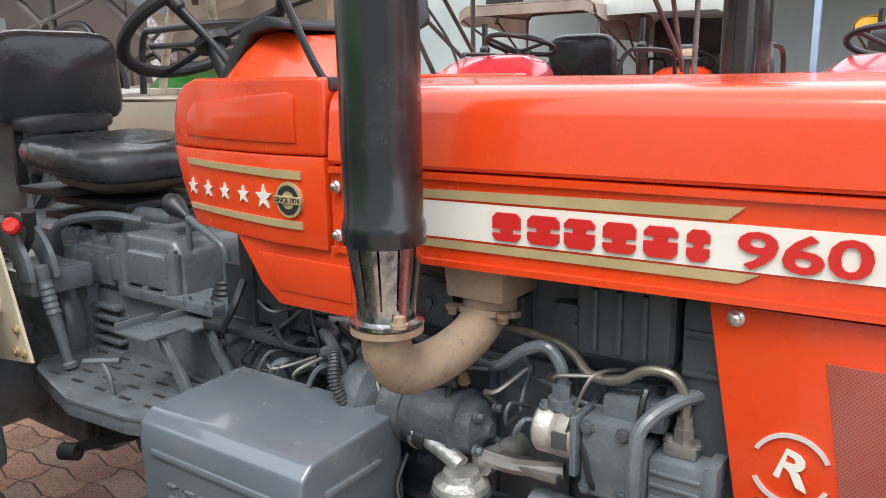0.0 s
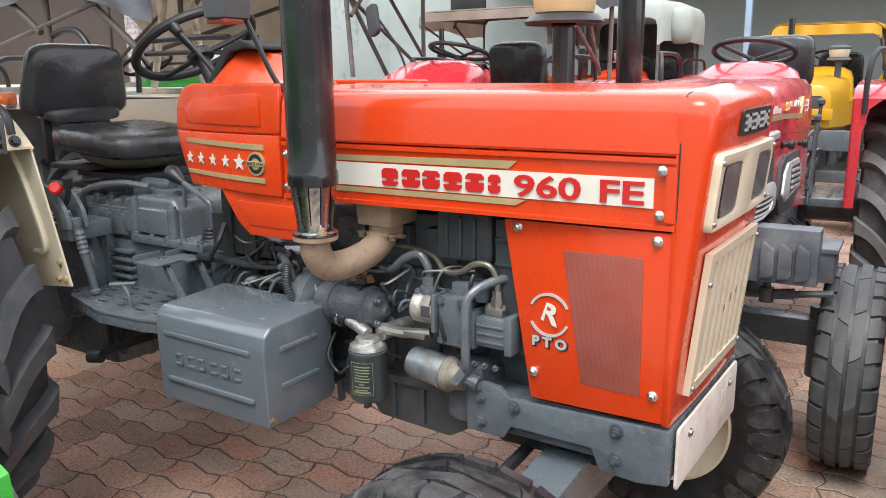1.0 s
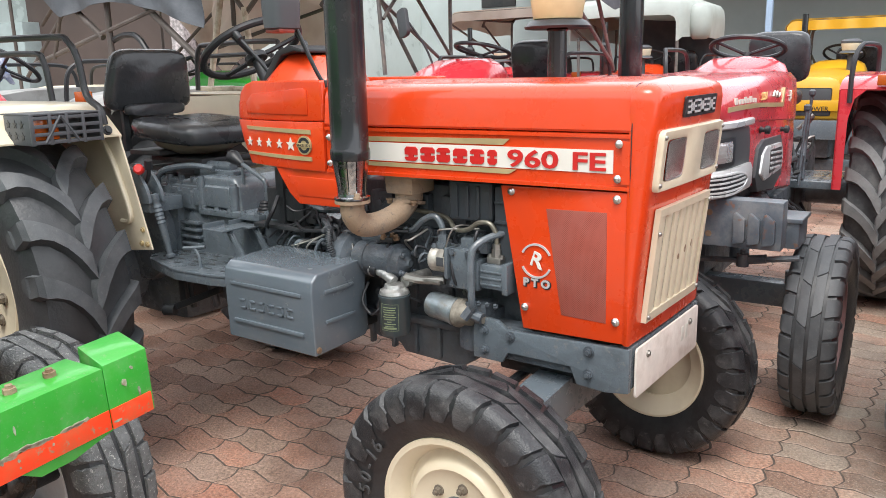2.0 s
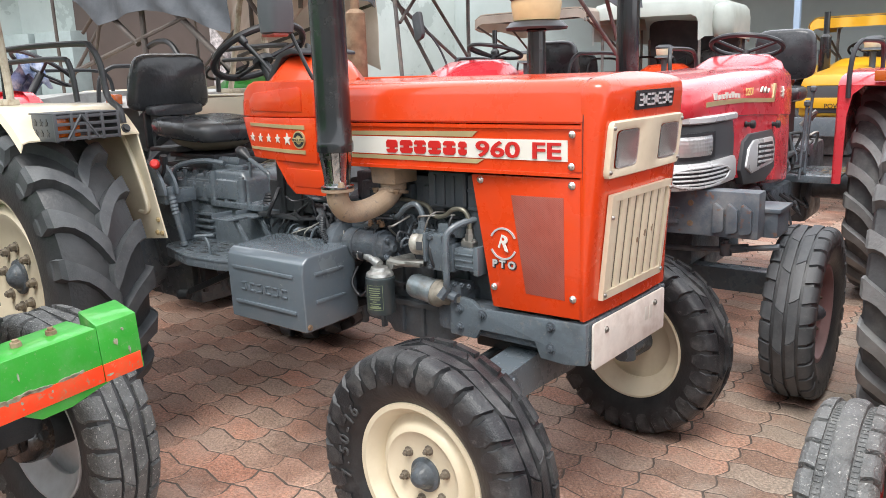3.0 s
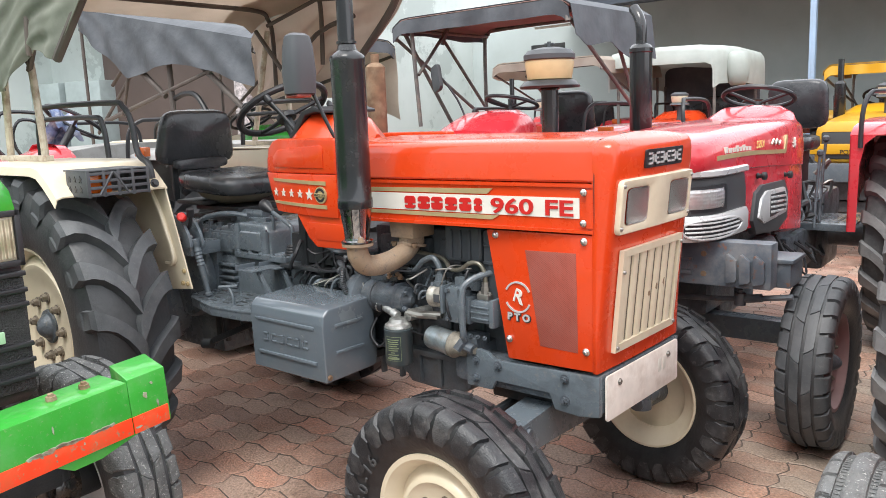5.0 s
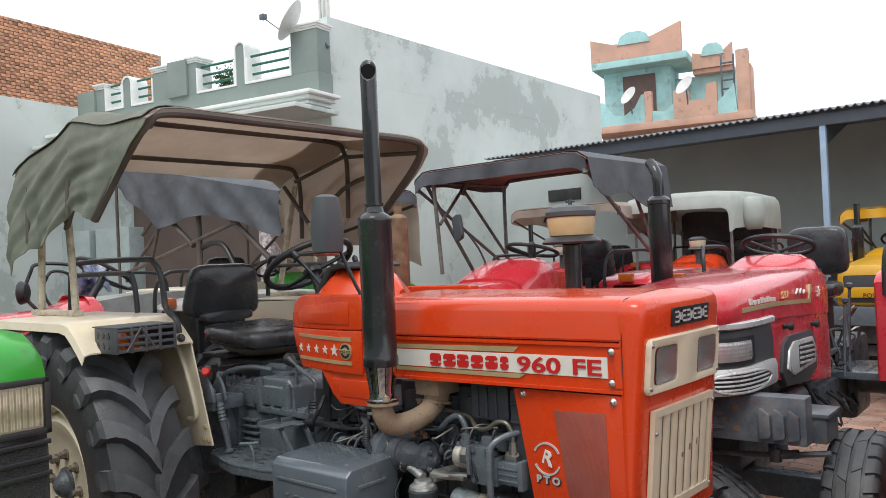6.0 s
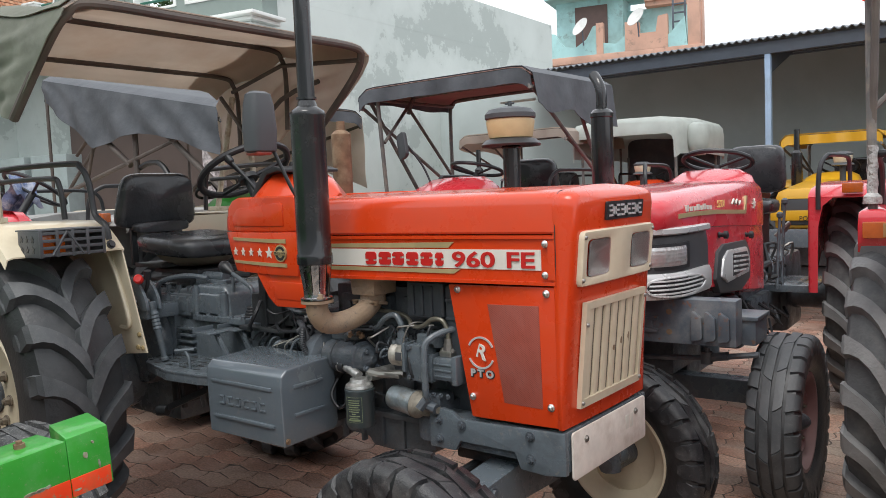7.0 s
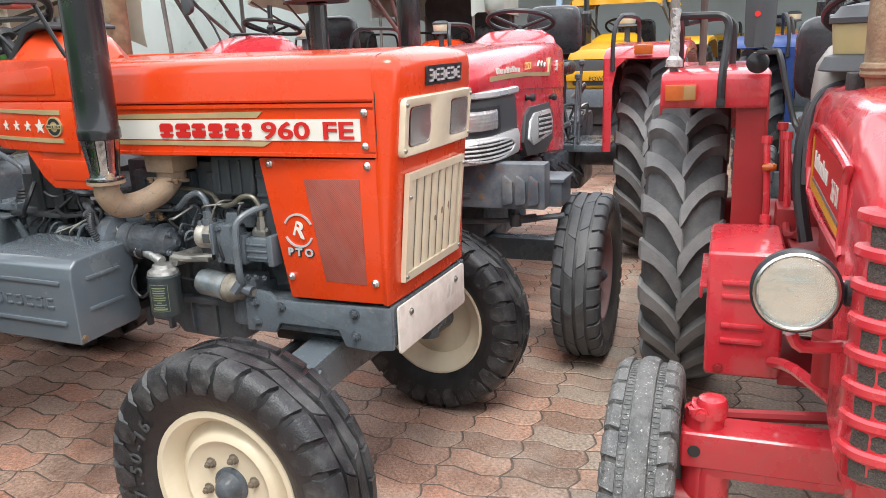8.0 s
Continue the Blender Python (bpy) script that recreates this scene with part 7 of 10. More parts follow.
mb = Matrix.Translation((-2.185, 0.0, 1.512)) @ Matrix.Rotation(radians(-80), 4, "Y")
loft(bm, [[mb @ Vector((p[0] * 0.58, p[1] * (1.0 + 0.1 * max(-1, min(1, -p[0] / 0.24))), p[2])) for p in r] for r in cushion(0.212, 0.24, 0.07, 0.05, 0.34, top=0.02)])
sb = part("seat_backrest", bm, VINYL, T, "black vinyl seat backrest", smooth=60)
bm = B()
mb2 = Matrix.Translation((-2.17, 0.0, 1.385)) @ Matrix.Rotation(radians(-84), 4, "Y")
loft(bm, [[mb2 @ Vector((p[0] * 0.13, p[1] * 0.72, p[2])) for p in r] for r in cushion(0.22, 0.22, 0.05, 0.05, 0.5, top=0.01)])
part("backrest_roll", bm, VINYL, sb, smooth=60)
sus = eng("seat_suspension", lambda bm: box(bm, -2.05, -1.7, -0.14, 0.14, 1.17, 1.19, 0.004), DARK)
eng("spring_plate", lambda bm: box(bm, -2.05, -1.72, -0.17, 0.17, 1.13, 1.15, 0.004), DARK, parent=sus)
eng("leaf_spring", lambda bm: tube(bm, [(-2.05, -0.1, 1.12), (-1.8, -0.12, 1.18), (-1.72, -0.12, 1.13)], 0.012, 8, 3), DARK, parent=sus)
for y in (-0.12, 0.12):
    eng("backrest_arm", lambda bm: box(bm, -2.262, -2.24, y - 0.015, y + 0.015, 1.2, 1.55, 0.004), DARK, parent=sus)
eng("cross_plate", lambda bm: box(bm, -2.12, -1.9, -0.2, 0.2, 1.2, 1.22, 0.004), DARK, parent=sus)

# fenders
def fender(s):
    def prof(x):
        # height of the sheet over the tyre
        if x < -2.62:
            return 1.44 - 0.5 * (-2.62 - x) ** 1.4
        if x < -1.95:
            return 1.44
        t = (x + 1.95) / 0.22
        return 1.44 - 0.07 * t ** 2 - 0.08 * max(0, t - 0.35)
    xs = [-2.9, -2.8, -2.7, -2.6, -2.45, -2.3, -2.15, -2.0, -1.93, -1.87, -1.82, -1.78, -1.75, -1.73]
    bm = B()
    rings = []
    for x in xs:
        z = prof(x)
        rings.append([(x, s * 0.475, z - 0.004), (x, s * 0.49, z + 0.002), (x, s * 0.93, z + 0.002), (x, s * 0.955, z - 0.006), (x, s * 0.965, z - 0.04), (x, s * 0.961, z - 0.04), (x, s * 0.951, z - 0.01), (x, s * 0.93, z - 0.004), (x, s * 0.49, z - 0.005), (x, s * 0.479, z - 0.01)])
    loft(bm, rings)
    f = part("fender", bm, CREAM, T, "cream steel rear fender")
    bm = B()
    prism(bm, [(-2.72, 1.42), (-1.96, 1.435), (-1.75, 1.33), (-1.735, 1.29), (-1.6, 0.88), (-1.86, 0.85), (-1.98, 1.05), (-2.2, 1.2), (-2.5, 1.25), (-2.72, 1.15)], "y", *sorted((s * 0.474, s * 0.482)), bev=0.0025)
    part("inner_plate", bm, CREAM, f)
    eng("stiffener", lambda bm: tube(bm, [(-1.85, s * 0.487, 1.3), (-1.78, s * 0.49, 1.2), (-1.71, s * 0.49, 1.03), (-1.72, s * 0.49, 0.985), (-1.77, s * 0.49, 0.98)], 0.011, 8, 5), CREAM, parent=f)
    for x, z in ((-1.625, 0.9), (-1.66, 0.9), (-1.645, 0.955)):
        eng("bolt", lambda bm: bolt(bm, (x, s * 0.486, z), (0, s, 0), 0.008, 0.006), GOLD, parent=f)
    # lamp cage of slotted sheet
    cage = eng("lamp_cage", lambda bm: box(bm, -1.74, -1.735, *sorted((s * 0.64, s * 0.88)), 1.315, 1.42), GREYPLASTIC, "grey slotted lamp guard")
    for x0, y0, y1, z0, z1 in ((-1.80, 0.632, 0.886, 1.415, 1.421), (-1.78, 0.88, 0.886, 1.315, 1.4148), (-1.78, 0.632, 0.638, 1.315, 1.4148)):
        eng("cage_plate", lambda bm: box(bm, x0, -1.60, *sorted((s * y0, s * y1)), z0, z1, 0.002), GREYPLASTIC, parent=cage)
    for z in (1.318, 1.345, 1.372, 1.4):
        eng("cage_bar", lambda bm: box(bm, -1.607, -1.6, *sorted((s * 0.632, s * 0.886)), z, z + 0.012, 0.001), GREYPLASTIC, parent=cage)
    for y in (0.635, 0.70, 0.76, 0.82, 0.882):
        eng("cage_bar", lambda bm: box(bm, -1.608, -1.599, *sorted((s * (y - 0.006), s * (y + 0.006))), 1.315, 1.418, 0.001), GREYPLASTIC, parent=cage)
    for ya, yb in ((0.72, 0.78), (0.84, 0.78)):
        eng("cage_brace", lambda bm: tube(bm, [(-1.603, s * ya, 1.322), (-1.603, s * yb, 1.412)], 0.006, 6, 1), GREYPLASTIC, parent=cage)
    for k in range(6):
        eng("star_hole", lambda bm: prism(bm, star(-1.75 + (k % 3) * 0.045, 1.345 + (k // 3) * 0.04, 0.015), "y", *sorted((s * 0.884, s * 0.8875))), PLASTIC, parent=cage)
    eng("lamp_lens", lambda bm: box(bm, -1.73, -1.62, *sorted((s * 0.78, s * 0.87)), 1.33, 1.405, 0.006), AMBER, parent=cage)
    # grab rail on the fender
    eng("grab_rail", lambda bm: (tube(bm, [(-1.75, s * 0.53, 1.36), (-1.77, s * 0.53, 1.42), (-1.85, s * 0.53, 1.47), (-1.88, s * 0.53, 1.6), (-1.92, s * 0.54, 1.67), (-2.0, s * 0.55, 1.69), (-2.5, s * 0.6, 1.69), (-2.62, s * 0.6, 1.66), (-2.65, s * 0.6, 1.45)], 0.0135, 10, 5), tube(bm, [(-2.6, s * 0.62, 1.63), (-2.1, s * 0.6, 1.63), (-2.02, s * 0.59, 1.6), (-2.0, s * 0.585, 1.45)], 0.012, 10, 5)), PLASTIC, "black bent grab rail", parent=f)
    eng("rail_foot", lambda bm: bolt(bm, (-1.735, s * 0.53, 1.34), (1, 0, 0.4), 0.014, 0.012), PLASTIC, parent=f)
    return f


fend = {s: fender(s) for s in (-1, 1)}

# canopy: bent tube frame with a canvas sheet
HOOPS = ((-1.46, 2.262, 0.42, 0.40), (-2.1, 2.335, 0.03, 0.44), (-2.55, 2.235, 0.02, 0.44))
CX0, CX1, CZ, CW = -1.46, -2.55, 2.262, 0.8
canf = None
for x, z, rake, dr in HOOPS:
    o = eng("canopy_frame" if canf is None else "canopy_hoop", lambda bm: tube(bm, [(x - rake, -CW - 0.02, z - dr), (x - rake * 0.3, -CW - 0.01, z - 0.15), (x - rake * 0.06, -CW + 0.02, z - 0.05), (x, -CW + 0.1, z - 0.004), (x, -0.3, z), (x, 0.3, z), (x, CW - 0.1, z - 0.004), (x - rake * 0.06, CW - 0.02, z - 0.05),
                  (x - rake * 0.3, CW + 0.01, z - 0.15), (x - rake, CW + 0.02, z - dr)], 0.02 if canf is None else 0.0135, 10, 5), PIPEBROWN, "brown tubular canopy frame" if canf is None else "", parent=canf)
    canf = canf or o
def crest(x):
    """Height of the canvas along the canopy."""
    (xa, za, _, _), (xb, zb, _, _), (xc, zc, _, _) = HOOPS
    if x > xb:
        t = (xa - x) / (xa - xb)
        return za + (zb - za) * t - 0.02 * math.sin(math.pi * max(0, min(1, t)))
    t = min(1.3, (xb - x) / (xb - xc))
    return zb + (zc - zb) * t - 0.02 * math.sin(math.pi * min(1, t)) - 0.05 * max(0.0, (xc - 0.1 - x) / 0.11) ** 2
def f_top_sheet(u, v):
    x = CX0 + 0.014 + (CX1 - CX0 - 0.215) * u
    e = 2 * v - 1
    y = (CW + 0.005) * e
    z = crest(x) + 0.021 - 0.055 * max(0, (abs(e) - 0.86) / 0.14) ** 2 + 0.004 * math.sin(u * 19 + v * 5)
    return x, y, z
cano = eng("canopy_cloth", lambda bm: sheet(bm, f_top_sheet, 30, 26, 0.004), CANVASIN, "faded beige canvas canopy top", smooth=60)
for s in (-1, 1):
    def f_edge(u, v):
        x, y, z = f_top_sheet(0.02 + 0.98 * u, 0.5 + s * (0.5 - 0.13 * (1 - v)))
        return x, y + s * 0.01 * v, z + 0.006
    eng("canopy_skin", lambda bm: sheet(bm, f_edge, 34, 6, 0.003), CANVAS if s < 0 else CANVASIN, "faded grey-green canvas skin", parent=cano, smooth=60)
def flap(s):
    def f(u, v):
        drop = 0.40 + (0.05 * math.sin(u * math.pi) - 0.05 * math.sin(min(1, u * 2.2) * math.pi) + 0.05 * max(0, u - 0.75) * 4) * min(1, u * 4)
        d = drop * v + 0.02
        x0 = CX0 + 0.02 - (0.4 * d if d < 0.05 else 0.02 + (d - 0.05) * 1.06 if d < 0.15 else 0.126 + (d - 0.15) * 1.18)
        x1 = CX1 - 0.215 + 0.01 * v
        x = x0 + (x1 - x0) * u
        fold = 0.018 * math.sin(u * 13 + v * 3 + s) * v + 0.006 * math.sin(u * 37 + 1 + 5 * v) * v + 0.007 * math.sin(u * 17 - v * 12) * min(1, 3 * v) + 0.0035 * math.sin(u * 24 - v * 31 + 2) * min(1, 4 * v)
        y = s * (CW + 0.006 + 0.028 * min(1, v * 4) + fold * min(1, u * 5))
        z = crest(x0 + (CX1 - 0.24 - x0) * u) - 0.033 - drop * v
        return x, y, z
    return f
for s in (-1, 1):
    eng("canopy_flap", lambda bm: sheet(bm, flap(s), 90, 26, 0.004), CANVAS if s < 0 else CANVASIN, "faded grey-green canvas side flap", parent=cano, smooth=60)
for s in (-1, 1):
    eng("canopy_post", lambda bm: (tube(bm, [(-2.32, s * 0.72, 1.44), (-2.33, s * 0.72, 1.6), (-2.36, s * 0.72, 1.88)], 0.017, 10, 2), tube(bm, [(-2.7, s * 0.72, 1.44), (-2.54, s * 0.76, 2.12)], 0.017, 10, 1), box(bm, -2.78, -2.28, s * 0.72 - 0.02, s * 0.72 + 0.02, 1.443, 1.468, 0.003)), PIPEPALE, "chipped pale canopy post")
    eng("canopy_brace", lambda bm: (tube(bm, [(-2.36, s * 0.73, 1.85), (-2.1, s * 0.76, 2.06), (-1.8, s * 0.77, 2.13)], 0.014, 8, 3), tube(bm, [(-2.36, s * 0.72, 1.86), (-2.6, s * 0.72, 2.12)], 0.013, 8, 1), tube(bm, [(CX0 - 0.02, s * 0.77, CZ - 0.06), (-2.1, s * 0.77, 2.25), (CX1, s * 0.77, 2.15)], 0.012, 8, 1)), PIPEBROWN)

# air pre-cleaner on the far side of the bonnet
def f_stack(bm):
    lathe(bm, [(0.034, 1.3), (0.034, 1.66), (0.04, 1.665), (0.03, 1.68)], (-0.3, 0.36, 0), (0, 0, 1), seg=20)
    tube(bm, [(-0.3, 0.36, 1.34), (-0.32, 0.33, 1.3), (-0.36, 0.26, 1.29)], 0.034, 12, 4)
eng("air_intake", f_stack, BLACK, "black intake stack")
eng("precleaner_skirt", lambda bm: lathe(bm, [(0.06, 1.672), (0.115, 1.668), (0.118, 1.676), (0.1, 1.695), (0.08, 1.7)], (-0.3, 0.36, 0), (0, 0, 1), seg=32), PLASTIC)
eng("precleaner_bowl", lambda bm: lathe(bm, [(0.08, 1.698), (0.086, 1.702), (0.096, 1.765), (0.092, 1.775)], (-0.3, 0.36, 0), (0, 0, 1), seg=32), mat("yellowed_bowl", (0.55, 0.42, 0.22), 0.35, vary=0.12, dirt=(0.3, 0.22, 0.12), dirt_amt=0.5), "yellowed plastic pre-cleaner bowl")
eng("precleaner_lid", lambda bm: (lathe(bm, [(0.094, 1.774), (0.1, 1.778), (0.1, 1.795), (0.085, 1.812), (0.04, 1.822), (0.008, 1.824), (0.008, 1.845)], (-0.3, 0.36, 0), (0, 0, 1), seg=32), box(bm, -0.32, -0.28, 0.355, 0.365, 1.832, 1.84, 0.002)), GREYPLASTIC, "grey pre-cleaner lid")


# ---- the other tractors ----
def gp(par, name, f, material, label="", smooth=35):
    bm = B()
    f(bm)
    return part(name, bm, material, par, label, smooth)


def g_hood(Tr, material, secs, label="", name="bonnet"):
    bm = B()
    rings = []
    for x, w, zb, zt in secs:
        h = zt - zb
        pr = [(w * 0.9, zb), (w, zb + 0.02), (w, zb + h * 0.55), (w * 0.97, zb + h * 0.78), (w * 0.88, zb + h * 0.92), (w * 0.6, zb + h * 0.985), (0, zt)]
        rings.append([(x, -y, z) for y, z in pr] + [(x, y, z) for y, z in pr[-2::-1]])
    loft(bm, rings)
    return part(name, bm, material, Tr, label, 50)


def g_base(Tr, rim, metal, axle_mat, wb=2.12, steer=0.0, worn=False, front=(0.398, 0.215), rear=(0.7, 0.38), track=(0.635, 0.72), plates=True, rubber=None, rear_rubber=None, fx=0.0):
    fa = gp(Tr, "front_axle", lambda b: box(b, -0.05, 0.05, -0.52, 0.52, 0.46, 0.57, 0.01), axle_mat)
    for s in (-1, 1):
        gp(fa, "kingpin", lambda b: cyl(b, (0, s * 0.52, 0.33), (0, s * 0.52, 0.62), 0.045, seg=14), axle_mat)
    eb = gp(Tr, "engine_block", lambda b: box(b, -0.85, 0.2, -0.17, 0.17, 0.6, 1.0, 0.02), metal)
    gp(eb, "engine_cover", lambda b: box(b, -0.7, 0.1, -0.22, 0.22, 0.78, 1.0, 0.02), metal)
    gp(eb, "oil_sump", lambda b: box(b, -0.6, -0.1, -0.14, 0.14, 0.5, 0.62, 0.03), metal)
    for s in (-1, 1):
        gp(eb, "starter_motor", lambda b: cyl(b, (-0.5, s * 0.24, 0.84), (-0.25, s * 0.24, 0.84), 0.06, seg=16), metal)
    gp(eb, "oil_filter", lambda b: cyl(b, (-0.1, 0.25, 0.62), (-0.1, 0.25, 0.8), 0.045, seg=16), metal)
    gb = gp(Tr, "gearbox", lambda b: box(b, -wb + 0.2, -0.85, -0.2, 0.2, 0.52, 0.95, 0.03), metal)
    gp(gb, "side_cover", lambda b: box(b, -1.5, -0.95, -0.24, 0.24, 0.6, 0.8, 0.02), metal)
    ra = gp(Tr, "rear_housing", lambda b: box(b, -wb - 0.25, -wb + 0.25, -0.24, 0.24, 0.45, 0.98, 0.04), metal)
    gp(ra, "axle_tube", lambda b: cyl(b, (-wb, -0.62, 0.7), (-wb, 0.62, 0.7), 0.11, seg=18), metal)
    for s in (-1, 1):
        wheel("front_wheel", Tr, Matrix.Translation((fx, s * track[0], front[0] - 0.002)) @ Matrix.Rotation(radians(steer), 4, "Z"), "front", s, rim, metal, front[0], front[1], 0.214, 6, 0.083, 0.035, 0.042, "steel front wheel rim", rubber=rubber, worn=worn)
        wheel("rear_wheel", Tr, Matrix.Translation((-wb, s * track[1], rear[0] - 0.003)) @ Matrix.Rotation(radians(9 + 5 * s), 4, "Y"), "rear", s, rim, metal, rear[0], rear[1], 0.36, 8, 0.135, 0.075, 0.06, "steel rear wheel rim", fwd=1, rubber=rear_rubber or rubber)
        if plates:
            gp(Tr, "footplate", lambda b: (box(b, -1.5, -0.95, *sorted((s * 0.22, s * 0.56)), 0.79, 0.802, 0.004), box(b, -1.5, -0.95, *sorted((s * 0.55, s * 0.565)), 0.755, 0.802, 0.003)), DARK)


def g_cowl(Tr, material, x0=-0.62, x1=-1.15, z=1.56, w=0.24):
    bm = B()
    loft(bm, [[(x, -ww - 0.04, 1.2), (x, -ww - 0.03, zt - 0.12), (x, -ww, zt - 0.05), (x, -ww * 0.7, zt - 0.01), (x, 0, zt), (x, ww * 0.7, zt - 0.01), (x, ww, zt - 0.05), (x, ww + 0.03, zt - 0.12), (x, ww + 0.04, 1.2)]
              for x, ww, zt in ((x0, w * 1.15, z - 0.14), (x0 - 0.12, w * 1.1, z - 0.07), (x0 - 0.28, w, z - 0.01), (x1 + 0.1, w * 0.95, z), (x1, w * 0.9, z - 0.04))])
    return part("instrument_cowl", bm, material, Tr, "", 50)


def g_steer(Tr, c=(-1.3, 0, 1.6), n=(-0.45, 0, 0.89), r=0.205):
    c, n = Vector(c), Vector(n).normalized()
    a, b_, _ = frame_on(n)
    st = gp(Tr, "steering_wheel", lambda b: tube(b, [c + (a * math.cos(q) + b_ * math.sin(q)) * r for q in (2 * math.pi * k / 32 for k in range(32))], 0.014, 8, 1, closed=True), PLASTIC, "black steering wheel")
    for k in range(3):
        v = a * math.cos(k * 2.094 + 0.5) + b_ * math.sin(k * 2.094 + 0.5)
        gp(st, "spoke", lambda b: tube(b, [c - n * 0.04, c + v * r], 0.01, 6, 1), PLASTIC)
    gp(Tr, "steering_column", lambda b: cyl(b, c - n * 0.03, c - n * 0.35, 0.024, seg=12), PLASTIC)
    return st


def g_seat(Tr, x=-1.95, z=1.12, back=0.42, material=None, tilt=-80, cover=False):
    mt = material or VINYL
    bm = B()
    loft(bm, [[Vector((x, 0, z)) + Vector(p) for p in r] for r in cushion(0.235, 0.22, 0.09, 0.05, top=0.02)])
    s = part("seat_cushion", bm, mt, Tr, "black vinyl tractor seat", 60)
    bm = B()
    m = Matrix.Translation((x - 0.24, 0, z + 0.12 + back / 2)) @ Matrix.Rotation(radians(tilt), 4, "Y")
    loft(bm, [[m @ Vector((p[0] * back / 0.48, p[1], p[2])) for p in r] for r in cushion(0.24, 0.24, 0.09, 0.05, 0.4, top=0.02)])
    part("seat_backrest", bm, mt, Tr, "", 60)
    gp(Tr, "seat_base", lambda b: (box(b, x - 0.15, x + 0.12, -0.14, 0.14, 0.95, z, 0.01), box(b, x - 0.3, x - 0.26, -0.03, 0.03, z - 0.02, z + 0.2, 0.005)), DARK)
    return s


def g_fender(Tr, material, s, wb=2.12, style="round"):
    """Fender over the rear wheel: a bent sheet with an inner plate."""
    c = (-wb, 0.715)
    bm = B()
    rings = []
    arc = [(c[0] + 0.775, 1.375), (c[0] + 0.76, 1.392), (c[0] + 0.68, 1.425), (c[0] + 0.5, 1.448), (c[0] + 0.2, 1.46), (c[0] - 0.1, 1.46), (c[0] - 0.4, 1.43), (c[0] - 0.62, 1.33), (c[0] - 0.75, 1.18)]
    for x, z in arc:
        rings.append([(x, s * 0.48, z), (x, s * 0.94, z), (x, s * 0.955, z - 0.012), (x, s * 0.957, z - 0.05), (x - 0.004, s * 0.952, z - 0.05), (x - 0.004, s * 0.948, z - 0.016), (x - 0.006, s * 0.937, z - 0.007), (x - 0.006, s * 0.48, z - 0.008)])
    loft(bm, rings)
    f = part("fender", bm, material, Tr, "", 40)
    poly = [(x, z - 0.003) for x, z in arc] + [(arc[-1][0], 0.9), (c[0] - 0.3, 0.9), (c[0], 1.1), (c[0] + 0.4, 1.0), (c[0] + 0.68, 0.8), (c[0] + 0.775, 0.8)]
    gp(f, "inner_plate", lambda b: prism(b, poly, "y", *sorted((s * 0.472, s * 0.48))), material)
    gp(f, "front_flange", lambda b: loft(b, [[(c[0] + 0.775, s * 0.472, z), (c[0] + 0.775, s * (0.472 + w), z), (c[0] + 0.768, s * (0.472 + w), z), (c[0] + 0.768, s * 0.472, z)] for z, w in ((0.8, 0.05), (1.2, 0.055), (1.32, 0.08), (1.372, 0.14))]), material)
    fx0 = arc[1][0]
    gp(f, "indicator_lamp", lambda b: box(b, fx0 - 0.0, fx0 + 0.05, *sorted((s * 0.66, s * 0.77)), 1.395, 1.455, 0.008), AMBER, "amber indicator lamp")
    gp(f, "grab_rail", lambda b: tube(b, [(fx0 + 0.025, s * 0.53, 1.3), (fx0 + 0.02, s * 0.53, 1.45), (fx0 - 0.0, s * 0.54, 1.56), (fx0 - 0.06, s * 0.56, 1.615), (fx0 - 0.15, s * 0.58, 1.625), (c[0] + 0.2, s * 0.6, 1.62), (c[0] + 0.08, s * 0.6, 1.57), (c[0] + 0.05, s * 0.6, 1.45)], 0.014, 8, 5), PLASTIC, "black bent grab rail")
    return f


